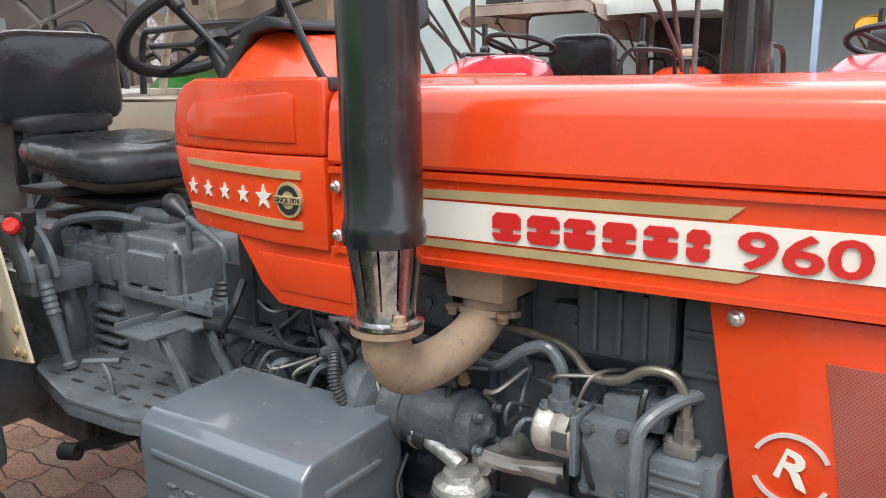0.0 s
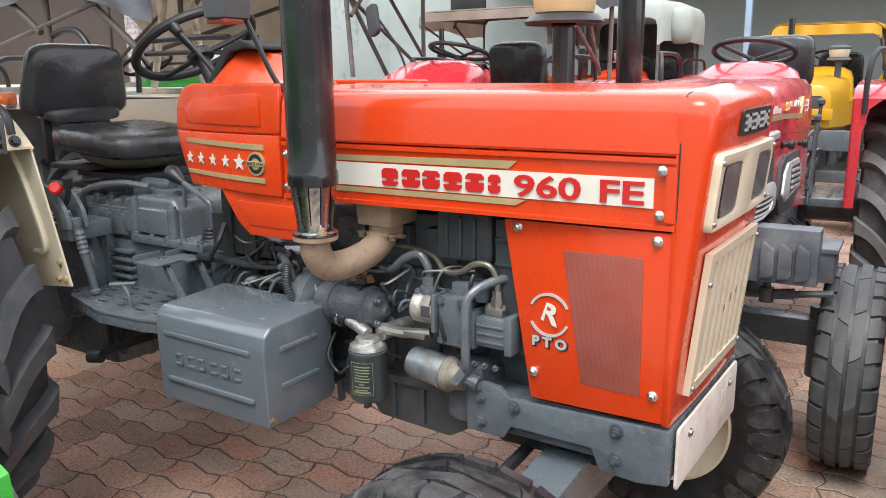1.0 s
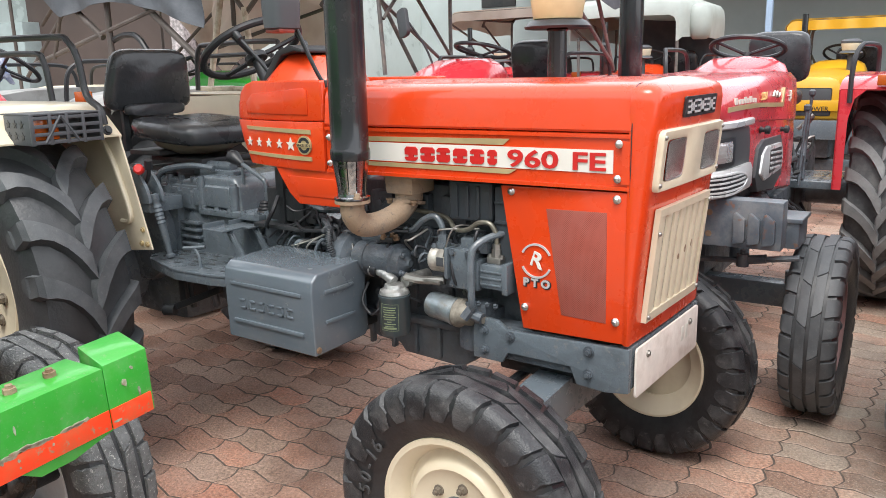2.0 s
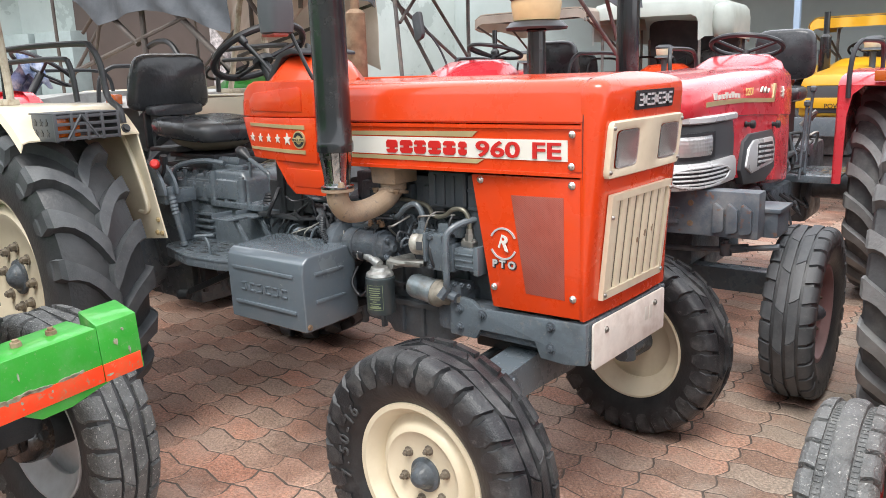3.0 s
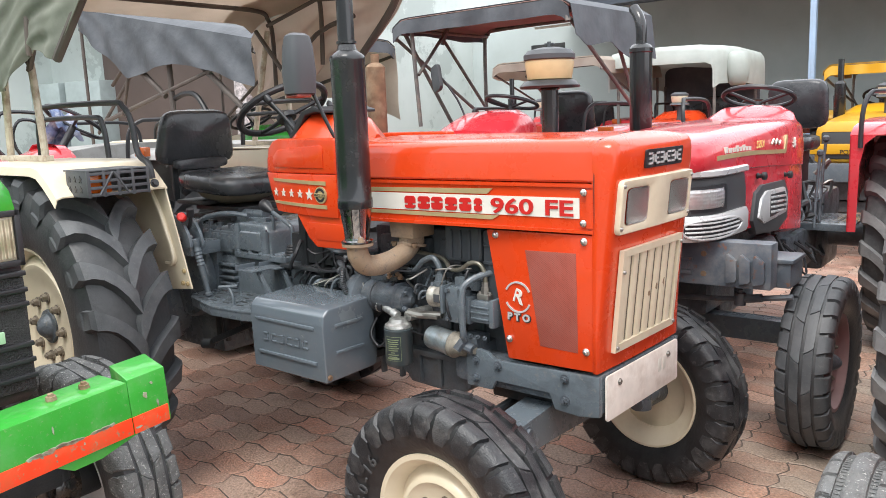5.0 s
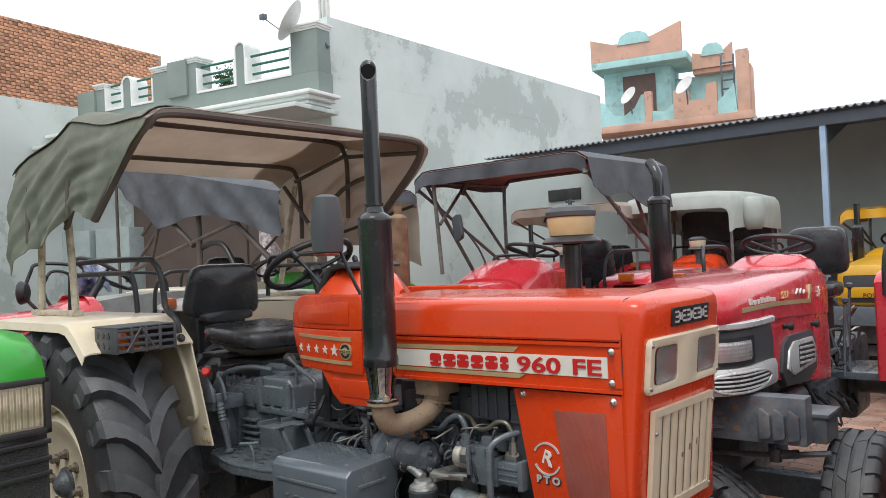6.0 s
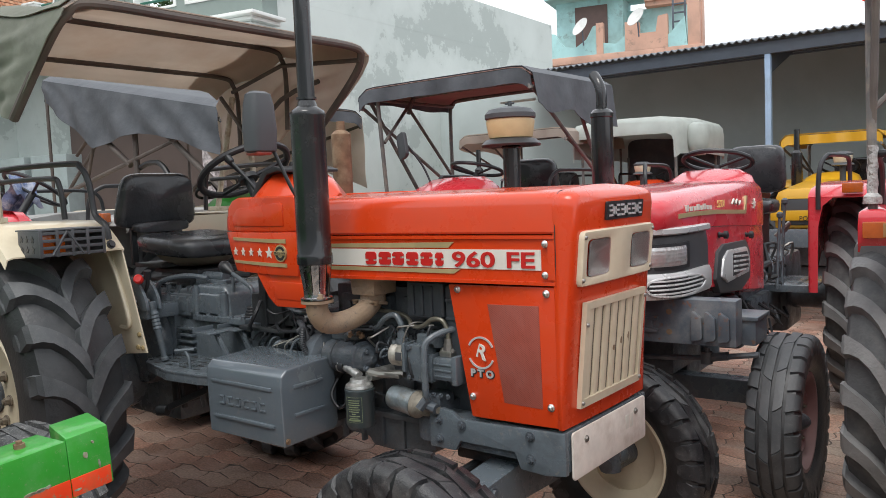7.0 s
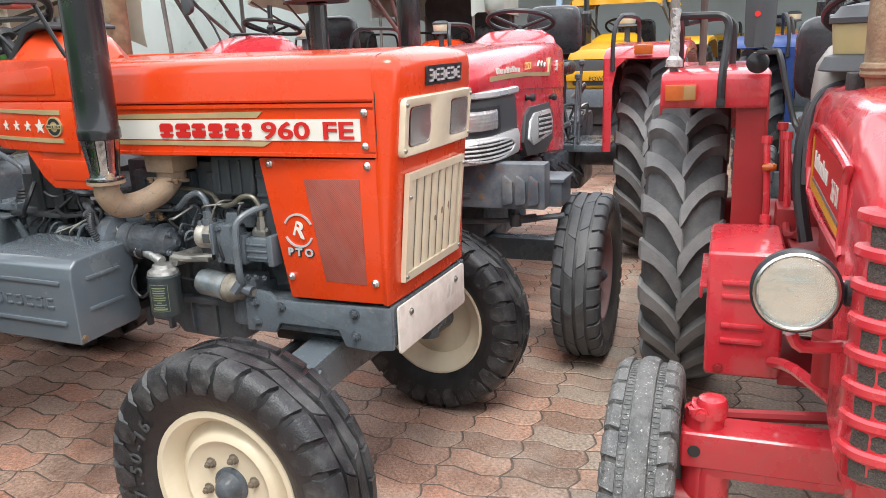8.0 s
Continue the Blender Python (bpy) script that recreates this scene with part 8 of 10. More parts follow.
def g_canopy(Tr, x0, x1, z, w, top, lining, frame_mat, drop=0.3, flap_mat=None, sag=0.01, drops=None, tilt=0.0, even=None):
    fr = None
    made = []
    for x in (x1, x0, (x0 + x1) / 2):
        pts = [(x, -w, 1.4), (x, -w, z - 0.12)] if x == x1 else [(x + 0.02, -w, z - 0.14)]
        pts += [(x, -w + 0.04, z - 0.03), (x, -w + 0.12, z), (x, 0, z + 0.01), (x, w - 0.12, z), (x, w - 0.04, z - 0.03)]
        pts += [(x, w, z - 0.12), (x, w, 1.4)] if x == x1 else [(x + 0.02, w, z - 0.14)]
        o = gp(fr or Tr, "canopy_hoop" if fr else "canopy_frame", lambda b: tube(b, pts, 0.017, 8, 4), frame_mat, "" if fr else "bent tube canopy frame")
        fr = fr or o
        made.append(o)
    for s in (-1, 1):
        for a, b_ in (((x0, s * w, z - 0.12), (x1 + 0.1, s * w * 0.95, 1.55)), ((x0, s * (w - 0.03), z - 0.05), (x1, s * (w - 0.03), z - 0.05)), (((x0 + x1) / 2, s * w, z - 0.1), (x1 - 0.02, s * w * 0.9, 1.5))):
            made.append(gp(fr, "strut", lambda b: tube(b, [a, b_], 0.014, 8, 1), frame_mat))
    def f(u, v):
        x = x0 + 0.02 + (x1 - x0 - 0.04) * u
        e = abs(2 * v - 1)
        y = (w + 0.01) * (2 * v - 1)
        return x, y, z + 0.022 - 0.06 * max(0, (e - 0.84) / 0.16) ** 2 - sag * abs(math.sin(2 * math.pi * u)) * (1 - e)
    cl = gp(Tr, "canopy_cloth", lambda b: sheet(b, f, 20, 20, 0.004), lining, "canvas canopy over the seat", 60)
    gp(cl, "canopy_skin", lambda b: sheet(b, lambda u, v: (f(u, v)[0], f(u, v)[1] * 1.012, f(u, v)[2] + 0.009), 20, 20, 0.004), top, "", 60)
    for s in (-1, 1):
        def g(u, v):
            x = x0 + 0.02 + (x1 - x0 - 0.04) * u
            d = (drops[s] if drops else drop) * (even(u) if even else 0.55 + 0.45 * u + 0.1 * math.sin(u * 11))
            return x, s * (w + 0.022 + 0.025 * v + (0.016 * math.sin(u * 19 + s) + (0.022 * math.sin(u * 31 + 6 * v) if even else 0)) * v), z - 0.03 - d * v
        gp(cl, "side_flap", lambda b: sheet(b, g, 60 if even else 26, 10, 0.004), flap_mat[s] if flap_mat else top, "", 60)
    gp(cl, "front_valance", lambda b: sheet(b, lambda u, v: (x0 + 0.03 + 0.012 * math.sin(u * 23) * v, (w + 0.01) * (2 * u - 1), z + 0.01 - 0.1 * v - 0.06 * max(0, (abs(2 * u - 1) - 0.84) / 0.16) ** 2), 30, 3, 0.004), top, "", 60)
    for o in (made + [cl, *cl.children] if tilt else []):
        for v in o.data.vertices:
            v.co.z += tilt * (x0 - v.co.x) * max(0.0, min(1.0, (v.co.z - 1.45) / (z - 1.6)))
    return fr


# red tractor facing the orange one's side, with silver mask
MA = pose(-0.19, 1.43, 0, 0, 0, -87)
A = thing("tractor", "glossy red tractor with silver grille mask beside the orange tractor", "tractor", "tractors in the yard", m=MA)
DARKMASK = mat("charcoal_mask", (0.05, 0.052, 0.056), 0.45, vary=0.08)
PINKHUB = mat("dull_pink_rim", (0.32, 0.2, 0.2), 0.5, vary=0.15, dirt=(0.2, 0.15, 0.14), dirt_amt=0.4)
g_base(A, PINKHUB, CAST, GREY, 2.13, plates=False, rear_rubber=(GREYRUBBER, GREYTREAD))
hdA = g_hood(A, RED, [(0.6, 0.19, 1.29, 1.345), (0.58, 0.25, 1.25, 1.375), (0.5, 0.288, 1.242, 1.395), (0.3, 0.31, 1.238, 1.42), (-0.2, 0.322, 1.236, 1.455), (-0.7, 0.33, 1.236, 1.476), (-0.86, 0.33, 1.236, 1.474), (-0.9, 0.322, 1.265, 1.46)], "glossy red bonnet")
g_hood(A, RED, [(0.15, 0.306, 0.95, 1.38), (0.0, 0.313, 0.945, 1.4), (-0.5, 0.323, 0.9, 1.42), (-0.86, 0.327, 0.88, 1.42), (-0.9, 0.32, 0.89, 1.4)], "", "bonnet_side")
mk = g_hood(A, DARKMASK, [(0.6, 0.15, 1.0, 1.25), (0.575, 0.22, 0.985, 1.28), (0.5, 0.275, 0.97, 1.3), (0.38, 0.3, 0.955, 1.32), (0.12, 0.3135, 0.95, 1.33), (0.1, 0.309, 0.96, 1.32)], "charcoal front mask", "front_mask")
NOSE = [(0.13, 0.31), (0.3, 0.308), (0.4, 0.299), (0.48, 0.282), (0.54, 0.25), (0.58, 0.2), (0.602, 0.13), (0.61, 0.0)]
def nose_path(n=5):
    """Plan of the nose from its left flank round to its right, with outward normals."""
    p = spline([(x, y, 0) for x, y in NOSE] + [(x, -y, 0) for x, y in NOSE[-2::-1]], n)
    out = []
    for k, q in enumerate(p):
        d = p[min(k + 1, len(p) - 1)] - p[max(k - 1, 0)]
        out.append((q, Vector((-d.y, d.x, 0)).normalized() * -1))
    return [(q, nn if nn.dot(Vector((q.x - 0.1, q.y, 0))) > 0 else -nn) for q, nn in out]
NP = nose_path()
def aw(x):
    """Half width of the red bonnet."""
    return float(np.interp(x, (-0.7, -0.2, 0.3, 0.5, 0.58), (0.33, 0.322, 0.31, 0.288, 0.25)))
def nose_band(b, z0, z1, t, sel, back=0.03):
    rings = []
    for q, nn in sel:
        f = lambda o, z: (q.x + nn.x * o, q.y + nn.y * o, z)
        rings.append([f(-back, z0), f(t * 0.6, z0), f(t, z0 + (z1 - z0) * 0.2), f(t, z1 - (z1 - z0) * 0.2), f(t * 0.6, z1), f(-back, z1)])
    loft(b, rings)
gp(mk, "brow_strip", lambda b: nose_band(b, 1.236, 1.268, 0.02, NP), SILVER, "silver brow strip", 40)
lip = gp(mk, "silver_lip", lambda b: nose_band(b, 0.965, 1.075, 0.022, NP), SILVER, "silver lower grille lip", 40)
half = len(NP) // 2
for s in (-1, 1):
    sel = NP[8:half - 7] if s > 0 else NP[half + 8:len(NP) - 8]
    gp(mk, "lamp_frame", lambda b: nose_band(b, 1.088, 1.2, 0.006, sel), PLASTIC)
    sel2 = sel[2:-1]
    gp(mk, "headlight", lambda b: nose_band(b, 1.103, 1.186, 0.010, sel2), CLEAR, "angular clear headlight")
    selg = NP[3:half - 8] if s > 0 else NP[half + 9:len(NP) - 3]
    mid = len(selg) - 1
    oval = [(q, nn, 0.004 + 0.038 * math.sqrt(max(0.0, 1 - abs(2 * k / mid - 1) ** 3.2))) for k, (q, nn) in enumerate(selg)]
    gp(lip, "grille_recess", lambda b: loft(b, [[(q.x + nn.x * o, q.y + nn.y * o, 1.017 + g * h) for o, g in ((0.0, -1), (0.0235, -1), (0.0235, 1), (0.0, 1))] for q, nn, h in oval]), PLASTIC)
    for k in range(4):
        z = 0.99 + k * 0.018
        run = [(q.x + nn.x * 0.024, q.y + nn.y * 0.024, z) for q, nn, h in oval if abs(z - 1.017) < h]
        gp(lip, "grille_bar", lambda b: tube(b, run, 0.0046, 6, 1), SILVER)
    gp(lip, "grille_rim", lambda b: tube(b, [(q.x + nn.x * 0.023, q.y + nn.y * 0.023, 1.017 + h) for q, nn, h in oval] + [(q.x + nn.x * 0.023, q.y + nn.y * 0.023, 1.017 - h) for q, nn, h in oval[::-1]], 0.006, 6, 1, closed=True), SILVER)
    sv = gp(A, "side_vent", lambda b: prism(b, [(0.0, 1.13), (-0.1, 1.165), (-0.5, 1.18), (-0.58, 1.12), (-0.58, 0.98), (-0.4, 0.92), (-0.02, 0.93), (0.04, 1.0)], "y", *sorted((s * 0.29, s * 0.329)), bev=0.008), DARKMASK, "charcoal side vent")
    gp(sv, "silver_scoop", lambda b: prism(b, [(-0.06, 1.1), (-0.14, 1.135), (-0.48, 1.145), (-0.54, 1.085), (-0.52, 1.01), (-0.12, 0.975), (-0.02, 1.01)], "y", *sorted((s * 0.3, s * 0.34)), bev=0.012), SILVER)
    gp(sv, "scoop_recess", lambda b: prism(b, [(-0.2, 1.115), (-0.46, 1.122), (-0.5, 1.08), (-0.49, 1.03), (-0.2, 1.005)], "y", *sorted((s * 0.33, s * 0.3415))), PLASTIC)
    for k in range(4):
        gp(sv, "fin", lambda b: box(b, -0.475, -0.205, *sorted((s * 0.338, s * 0.347)), 1.022 + k * 0.024, 1.034 + k * 0.024, 0.003), SILVER)
    gp(hdA, "pale_stripe", lambda b: loft(b, [[(x, s * (aw(x) - 0.01), z0), (x, s * (aw(x) + 0.004), z0), (x, s * (aw(x) + 0.004), z0 + 0.02), (x, s * (aw(x) - 0.01), z0 + 0.02)] for x, z0 in ((0.46, 1.303), (0.3, 1.306), (0.0, 1.31), (-0.25, 1.313), (-0.5, 1.316))]), GOLD, "pale gold side stripe")
    gp(hdA, "stripe_tail", lambda b: prism(b, [(-0.5, 1.316), (-0.53, 1.41), (-0.505, 1.41), (-0.47, 1.336)], "y", *sorted((s * 0.31, s * (aw(-0.5) + 0.004)))), GOLD)
    for k in range(8):
        x = 0.385 - k * 0.042
        gp(hdA, "mark_bar", lambda b: box(b, x - 0.032, x, *sorted((s * (aw(x) - 0.012), s * (aw(x - 0.032) + 0.0012))), 1.33, 1.356 if k in (0, 3, 5) else 1.349, 0.0), WHITE)
    for x, z in ((-0.05, 1.21), (-0.52, 1.205)):
        gp(A, "hood_latch", lambda b: lathe(b, [(0.014, 0), (0.016, 0.004), (0.011, 0.01), (0.011, 0.022), (0.019, 0.026), (0.019, 0.042), (0.012, 0.046)], (x, s * 0.315, z), (0, s, 0), seg=14), PLASTIC)
text("model_number", "555DI", 0.05, mat("pale_yellow_print", (0.85, 0.6, 0.22), 0.4), hdA, Matrix.Translation((-0.065, 0.3235, 1.367)) @ Matrix.Rotation(radians(180), 4, "Z") @ Matrix.Rotation(radians(90), 4, "X"), 0.001)
gp(hdA, "script_mark", lambda b: tube(b, [(-0.24, 0.327, 1.36), (-0.27, 0.328, 1.385), (-0.3, 0.328, 1.362), (-0.33, 0.328, 1.385), (-0.36, 0.329, 1.362), (-0.39, 0.329, 1.38)], 0.005, 6, 4), WHITE)
gp(hdA, "burst_mark", lambda b: prism(b, [(-0.66 + (0.035 if k % 2 == 0 else 0.014) * math.cos(math.pi * k / 7), 1.37 + (0.03 if k % 2 == 0 else 0.012) * math.sin(math.pi * k / 7)) for k in range(14)], "y", 0.31, 0.3345), WHITE)
# the nose stands a little higher, and its lines fall towards the rear
for o in [hdA, mk] + [c for c in A.children if c.name.split(".")[0] in ("bonnet_side", "side_vent", "hood_latch")]:
    for q in [o, *o.children, *[k for c in o.children for k in c.children]]:
        if q.name.startswith("model_number"):
            q.matrix_basis = Matrix.Translation((0, 0, 0.02)) @ q.matrix_basis
            continue
        for v in q.data.vertices:
            fall = 0.06 * max(0.0, min(1.0, (0.15 - v.co.x) / 1.05))
            v.co.z += 0.042 - fall * (1.0 if v.co.z < 1.42 else 0.3)
RUSTYGREY = mat("rust_streaked_grey_paint", (0.095, 0.115, 0.14), 0.38, vary=0.25, scale=9, dirt=(0.23, 0.225, 0.215), dirt_amt=0.6, dirt_scale=9, bump=0.15, bump_scale=120, chips=(0.2, 0.085, 0.04), chips_amt=0.7, chips_scale=22)
gp(A, "front_weight_block", lambda b: (box(b, 0.36, 0.46, -0.525, 0.525, 0.805, 1.0, 0.006), box(b, 0.1, 0.37, -0.4, 0.4, 0.84, 0.92, 0.01)), RUSTYGREY, "grey front weight carrier with rust marks")
for k in range(3):
    y = 0.342 + k * 0.057
    gp(A, "cast_rib", lambda b: prism(b, [(y, 0.822), (y, 0.945), (y + 0.008, 0.953), (y + 0.045, 0.925), (y + 0.047, 0.84), (y + 0.04, 0.83)], "x", 0.455, 0.48, 0.005), RUSTYGREY)
gp(A, "end_bracket", lambda b: (box(b, 0.455, 0.475, 0.12, 0.195, 0.85, 0.868, 0.004), box(b, 0.455, 0.475, 0.12, 0.195, 0.905, 0.922, 0.004), box(b, 0.455, 0.468, 0.12, 0.17, 0.868, 0.905, 0.003)), RUSTYGREY)
for z in (0.855, 0.943):
    gp(A, "rust_hole", lambda b: cyl(b, (0.455, 0.243, z), (0.4615, 0.243, z), 0.013, seg=12), RUST)
gp(A, "battery_tray", lambda b: (box(b, 0.1, 0.3, 0.41, 0.565, 0.785, 0.9, 0.008), box(b, 0.09, 0.31, 0.4, 0.575, 0.895, 0.912, 0.004)), RUSTYGREY, "grey side tray")
gp(A, "tie_rod", lambda b: (tube(b, [(0.16, -0.5, 0.68), (0.24, 0.05, 0.69), (0.27, 0.34, 0.712), (0.27, 0.57, 0.744)], 0.013, 8, 3), cyl(b, (0.27, 0.37, 0.716), (0.27, 0.44, 0.727), 0.02, seg=10), cyl(b, (0.27, 0.345, 0.685), (0.27, 0.345, 0.74), 0.026, seg=12), cyl(b, (0.27, 0.345, 0.74), (0.27, 0.345, 0.756), 0.014, seg=8)), RUSTYGREY, "grey steering tie rod with a rusty joint")
g_cowl(A, RED, -0.72, -1.14, 1.57, 0.24)
g_steer(A, (-1.16, 0, 1.615), (-0.3, 0, 0.95), 0.2)
g_seat(A, -1.82, 1.265, 0.34)
for c in A.children:
    if c.name.startswith("seat_"):
        for v in c.data.vertices:
            v.co.y *= 0.82
for s in (-1, 1):
    g_fender(A, RED, s, 2.13)
gp(A, "muffler", lambda b: lathe(b, [(0.03, 1.3), (0.05, 1.33), (0.062, 1.36), (0.062, 1.88), (0.066, 1.885), (0.066, 1.905), (0.05, 1.925), (0.034, 1.93)], (-0.45, -0.44, 0), (0, 0, 1), seg=28), BLACK, "black upright muffler")
gp(A, "exhaust_pipe", lambda b: tube(b, [(-0.45, -0.44, 1.92), (-0.45, -0.44, 2.02), (-0.46, -0.46, 2.08), (-0.49, -0.5, 2.13)], 0.03, 12, 5), BLACK)
gp(A, "exhaust_elbow", lambda b: tube(b, [(-0.45, -0.44, 1.32), (-0.44, -0.4, 1.2), (-0.4, -0.3, 1.1)], 0.035, 10, 4), BLACK)
for dx, dz in ((0.0, 0.0), (-0.14, 0.08)):
    gp(A, "control_lever", lambda b: (tube(b, [(-1.32 + dx, 0.3, 0.82), (-1.36 + dx, 0.3, 1.05 + dz), (-1.37 + dx, 0.31, 1.26 + dz)], 0.009, 6, 3), lathe(b, [(0.01, 0), (0.02, 0.01), (0.02, 0.03), (0.01, 0.04)], (-1.37 + dx, 0.31, 1.25 + dz), (0, 0, 1), seg=10)), CAST)
for s in (-1, 1):
    fpl = gp(A, "footplate", lambda b: (box(b, -1.95, -1.42, *sorted((s * 0.2, s * 0.5)), 0.82, 0.832, 0.004), box(b, -1.425, -1.41, *sorted((s * 0.2, s * 0.5)), 0.79, 0.832, 0.003)), GREY, "grey slotted footplate")
    for k in range(10):
        gp(fpl, "slot", lambda b: box(b, -1.88 + (k // 2) * 0.09, -1.83 + (k // 2) * 0.09, *sorted((s * (0.27 + 0.11 * (k % 2)), s * (0.29 + 0.11 * (k % 2)))), 0.829, 0.8335), DARK)
ar = random.Random(9)
for k in range(12):
    x, z = -0.95 - 0.07 * k, 0.86 + ar.uniform(0, 0.3)
    pts = [(x, 0.22, z), (x - ar.uniform(0, 0.08), 0.3, z + ar.uniform(-0.05, 0.1)), (x - ar.uniform(0.02, 0.15), 0.27, z + ar.uniform(-0.1, 0.16))]
    gp(A, "linkage_rod", lambda b: tube(b, pts, ar.choice((0.006, 0.009, 0.013)), 6, 4), ar.choice((DARK, CAST, DULLSTEEL, GREY)))
for k in range(9):
    x, z = -0.75 - 0.09 * k, 0.62 + ar.uniform(0, 0.14)
    pts = [(x, 0.24, z + 0.06), (x - 0.05, 0.32, z - ar.uniform(0, 0.06)), (x - ar.uniform(0.06, 0.2), 0.28, z + ar.uniform(-0.02, 0.08))]
    gp(A, "hose", lambda b: tube(b, pts, ar.choice((0.007, 0.01)), 6, 4), PLASTIC)
gp(A, "lever_linkage", lambda b: (tube(b, [(-0.95, 0.24, 0.95), (-1.1, 0.3, 1.0), (-1.25, 0.26, 0.9)], 0.02, 8, 3), box(b, -1.25, -0.8, 0.18, 0.27, 0.9, 1.05, 0.02), cyl(b, (-0.95, 0.2, 1.0), (-0.95, 0.3, 1.0), 0.05, seg=14), tube(b, [(-0.75, 0.22, 0.85), (-0.8, 0.28, 0.7), (-0.9, 0.28, 0.6)], 0.015, 6, 3)), DARK)

# red tractor whose bonnet and round lamp come into view at the end
MC = pose(1.663, -0.286, 0, 0, 0, -86)
C = thing("tractor", "red tractor with slotted nose grille and round side headlight", "tractor", "tractors in the yard", m=MC)
REDRIM = mat("red_rim", (0.4, 0.015, 0.02), 0.4, vary=0.1)
g_base(C, REDRIM, REDDARK, RED, 1.73, front=(0.357, 0.165), rear=(0.645, 0.3), track=(0.655, 0.64), plates=False, worn=True, rubber=(DUSTYRUBBER, DUSTYTREAD), rear_rubber=(GREYRUBBER, GREYTREAD))
hC = g_hood(C, RED, [(0.515, 0.2, 0.78, 1.22), (0.5, 0.245, 0.74, 1.26), (0.46, 0.274, 0.72, 1.32), (0.4, 0.281, 0.715, 1.35), (0.24, 0.279, 0.73, 1.378), (0.2, 0.278, 1.0, 1.38), (0.16, 0.277, 1.074, 1.382), (-0.2, 0.275, 1.068, 1.384), (-0.6, 0.272, 1.062, 1.376), (-0.64, 0.268, 1.07, 1.362)], "glossy red bonnet with a bulging nose")
gp(hC, "rear_trim", lambda b: tube(b, [(-0.645, -0.272, 1.07), (-0.645, -0.274, 1.24), (-0.645, -0.262, 1.305), (-0.645, -0.235, 1.343), (-0.645, -0.16, 1.364), (-0.645, 0.0, 1.368), (-0.645, 0.16, 1.364), (-0.645, 0.235, 1.343), (-0.645, 0.262, 1.305), (-0.645, 0.274, 1.24), (-0.645, 0.272, 1.07)], 0.012, 8, 4), GREYPLASTIC)
gp(hC, "bonnet_seam", lambda b: tube(b, [(-0.5, -0.278, 1.24), (-0.5, -0.264, 1.305), (-0.5, -0.238, 1.345), (-0.5, -0.16, 1.367), (-0.5, 0.0, 1.384), (-0.5, 0.16, 1.367), (-0.5, 0.238, 1.345), (-0.5, 0.264, 1.305)], 0.006, 6, 4), REDDARK)
MESHDARK = mat("dusty_wire_mesh", (0.1, 0.085, 0.075), 0.6, vary=0.5, scale=260, bump=1.0, bump_scale=420)
CNOSE = [(0.519, 0.03), (0.518, 0.1), (0.514, 0.17), (0.507, 0.215), (0.495, 0.247), (0.475, 0.268), (0.45, 0.28)]
def c_band(b, s, z0, z1, o, first=0, last=7):
    """A band round one side of the nose, o proud of its skin."""
    p = spline([(x, s * y, 0) for x, y in CNOSE[first:last]], 4)
    rings = []
    for k, q in enumerate(p):
        d = (p[min(k + 1, len(p) - 1)] - p[max(k - 1, 0)]).normalized()
        n = Vector((d.y, -d.x, 0)) * s
        rings.append([(q.x - 0.03 * n.x, q.y - 0.03 * n.y, z0), (q.x + o * 0.6 * n.x, q.y + o * 0.6 * n.y, z0), (q.x + o * n.x, q.y + o * n.y, z0 + 0.25 * (z1 - z0)), (q.x + o * n.x, q.y + o * n.y, z1 - 0.25 * (z1 - z0)), (q.x + o * 0.6 * n.x, q.y + o * 0.6 * n.y, z1), (q.x - 0.03 * n.x, q.y - 0.03 * n.y, z1)])
    loft(b, rings)
for s in (-1, 1):
    for k in range(8):
        z = 0.766 + k * 0.06
        gp(hC, "grille_slot", lambda b: c_band(b, s, z - 0.019, z + 0.019, 0.003, 0, 6), MESHDARK, "dusty wire mesh in a grille slot")
        gp(hC, "grille_rib", lambda b: c_band(b, s, z + 0.018, z + 0.042, 0.011), RED)
DECALRED = mat("decal_red", (0.5, 0.012, 0.012), 0.35, vary=0.05, coat=0.3)
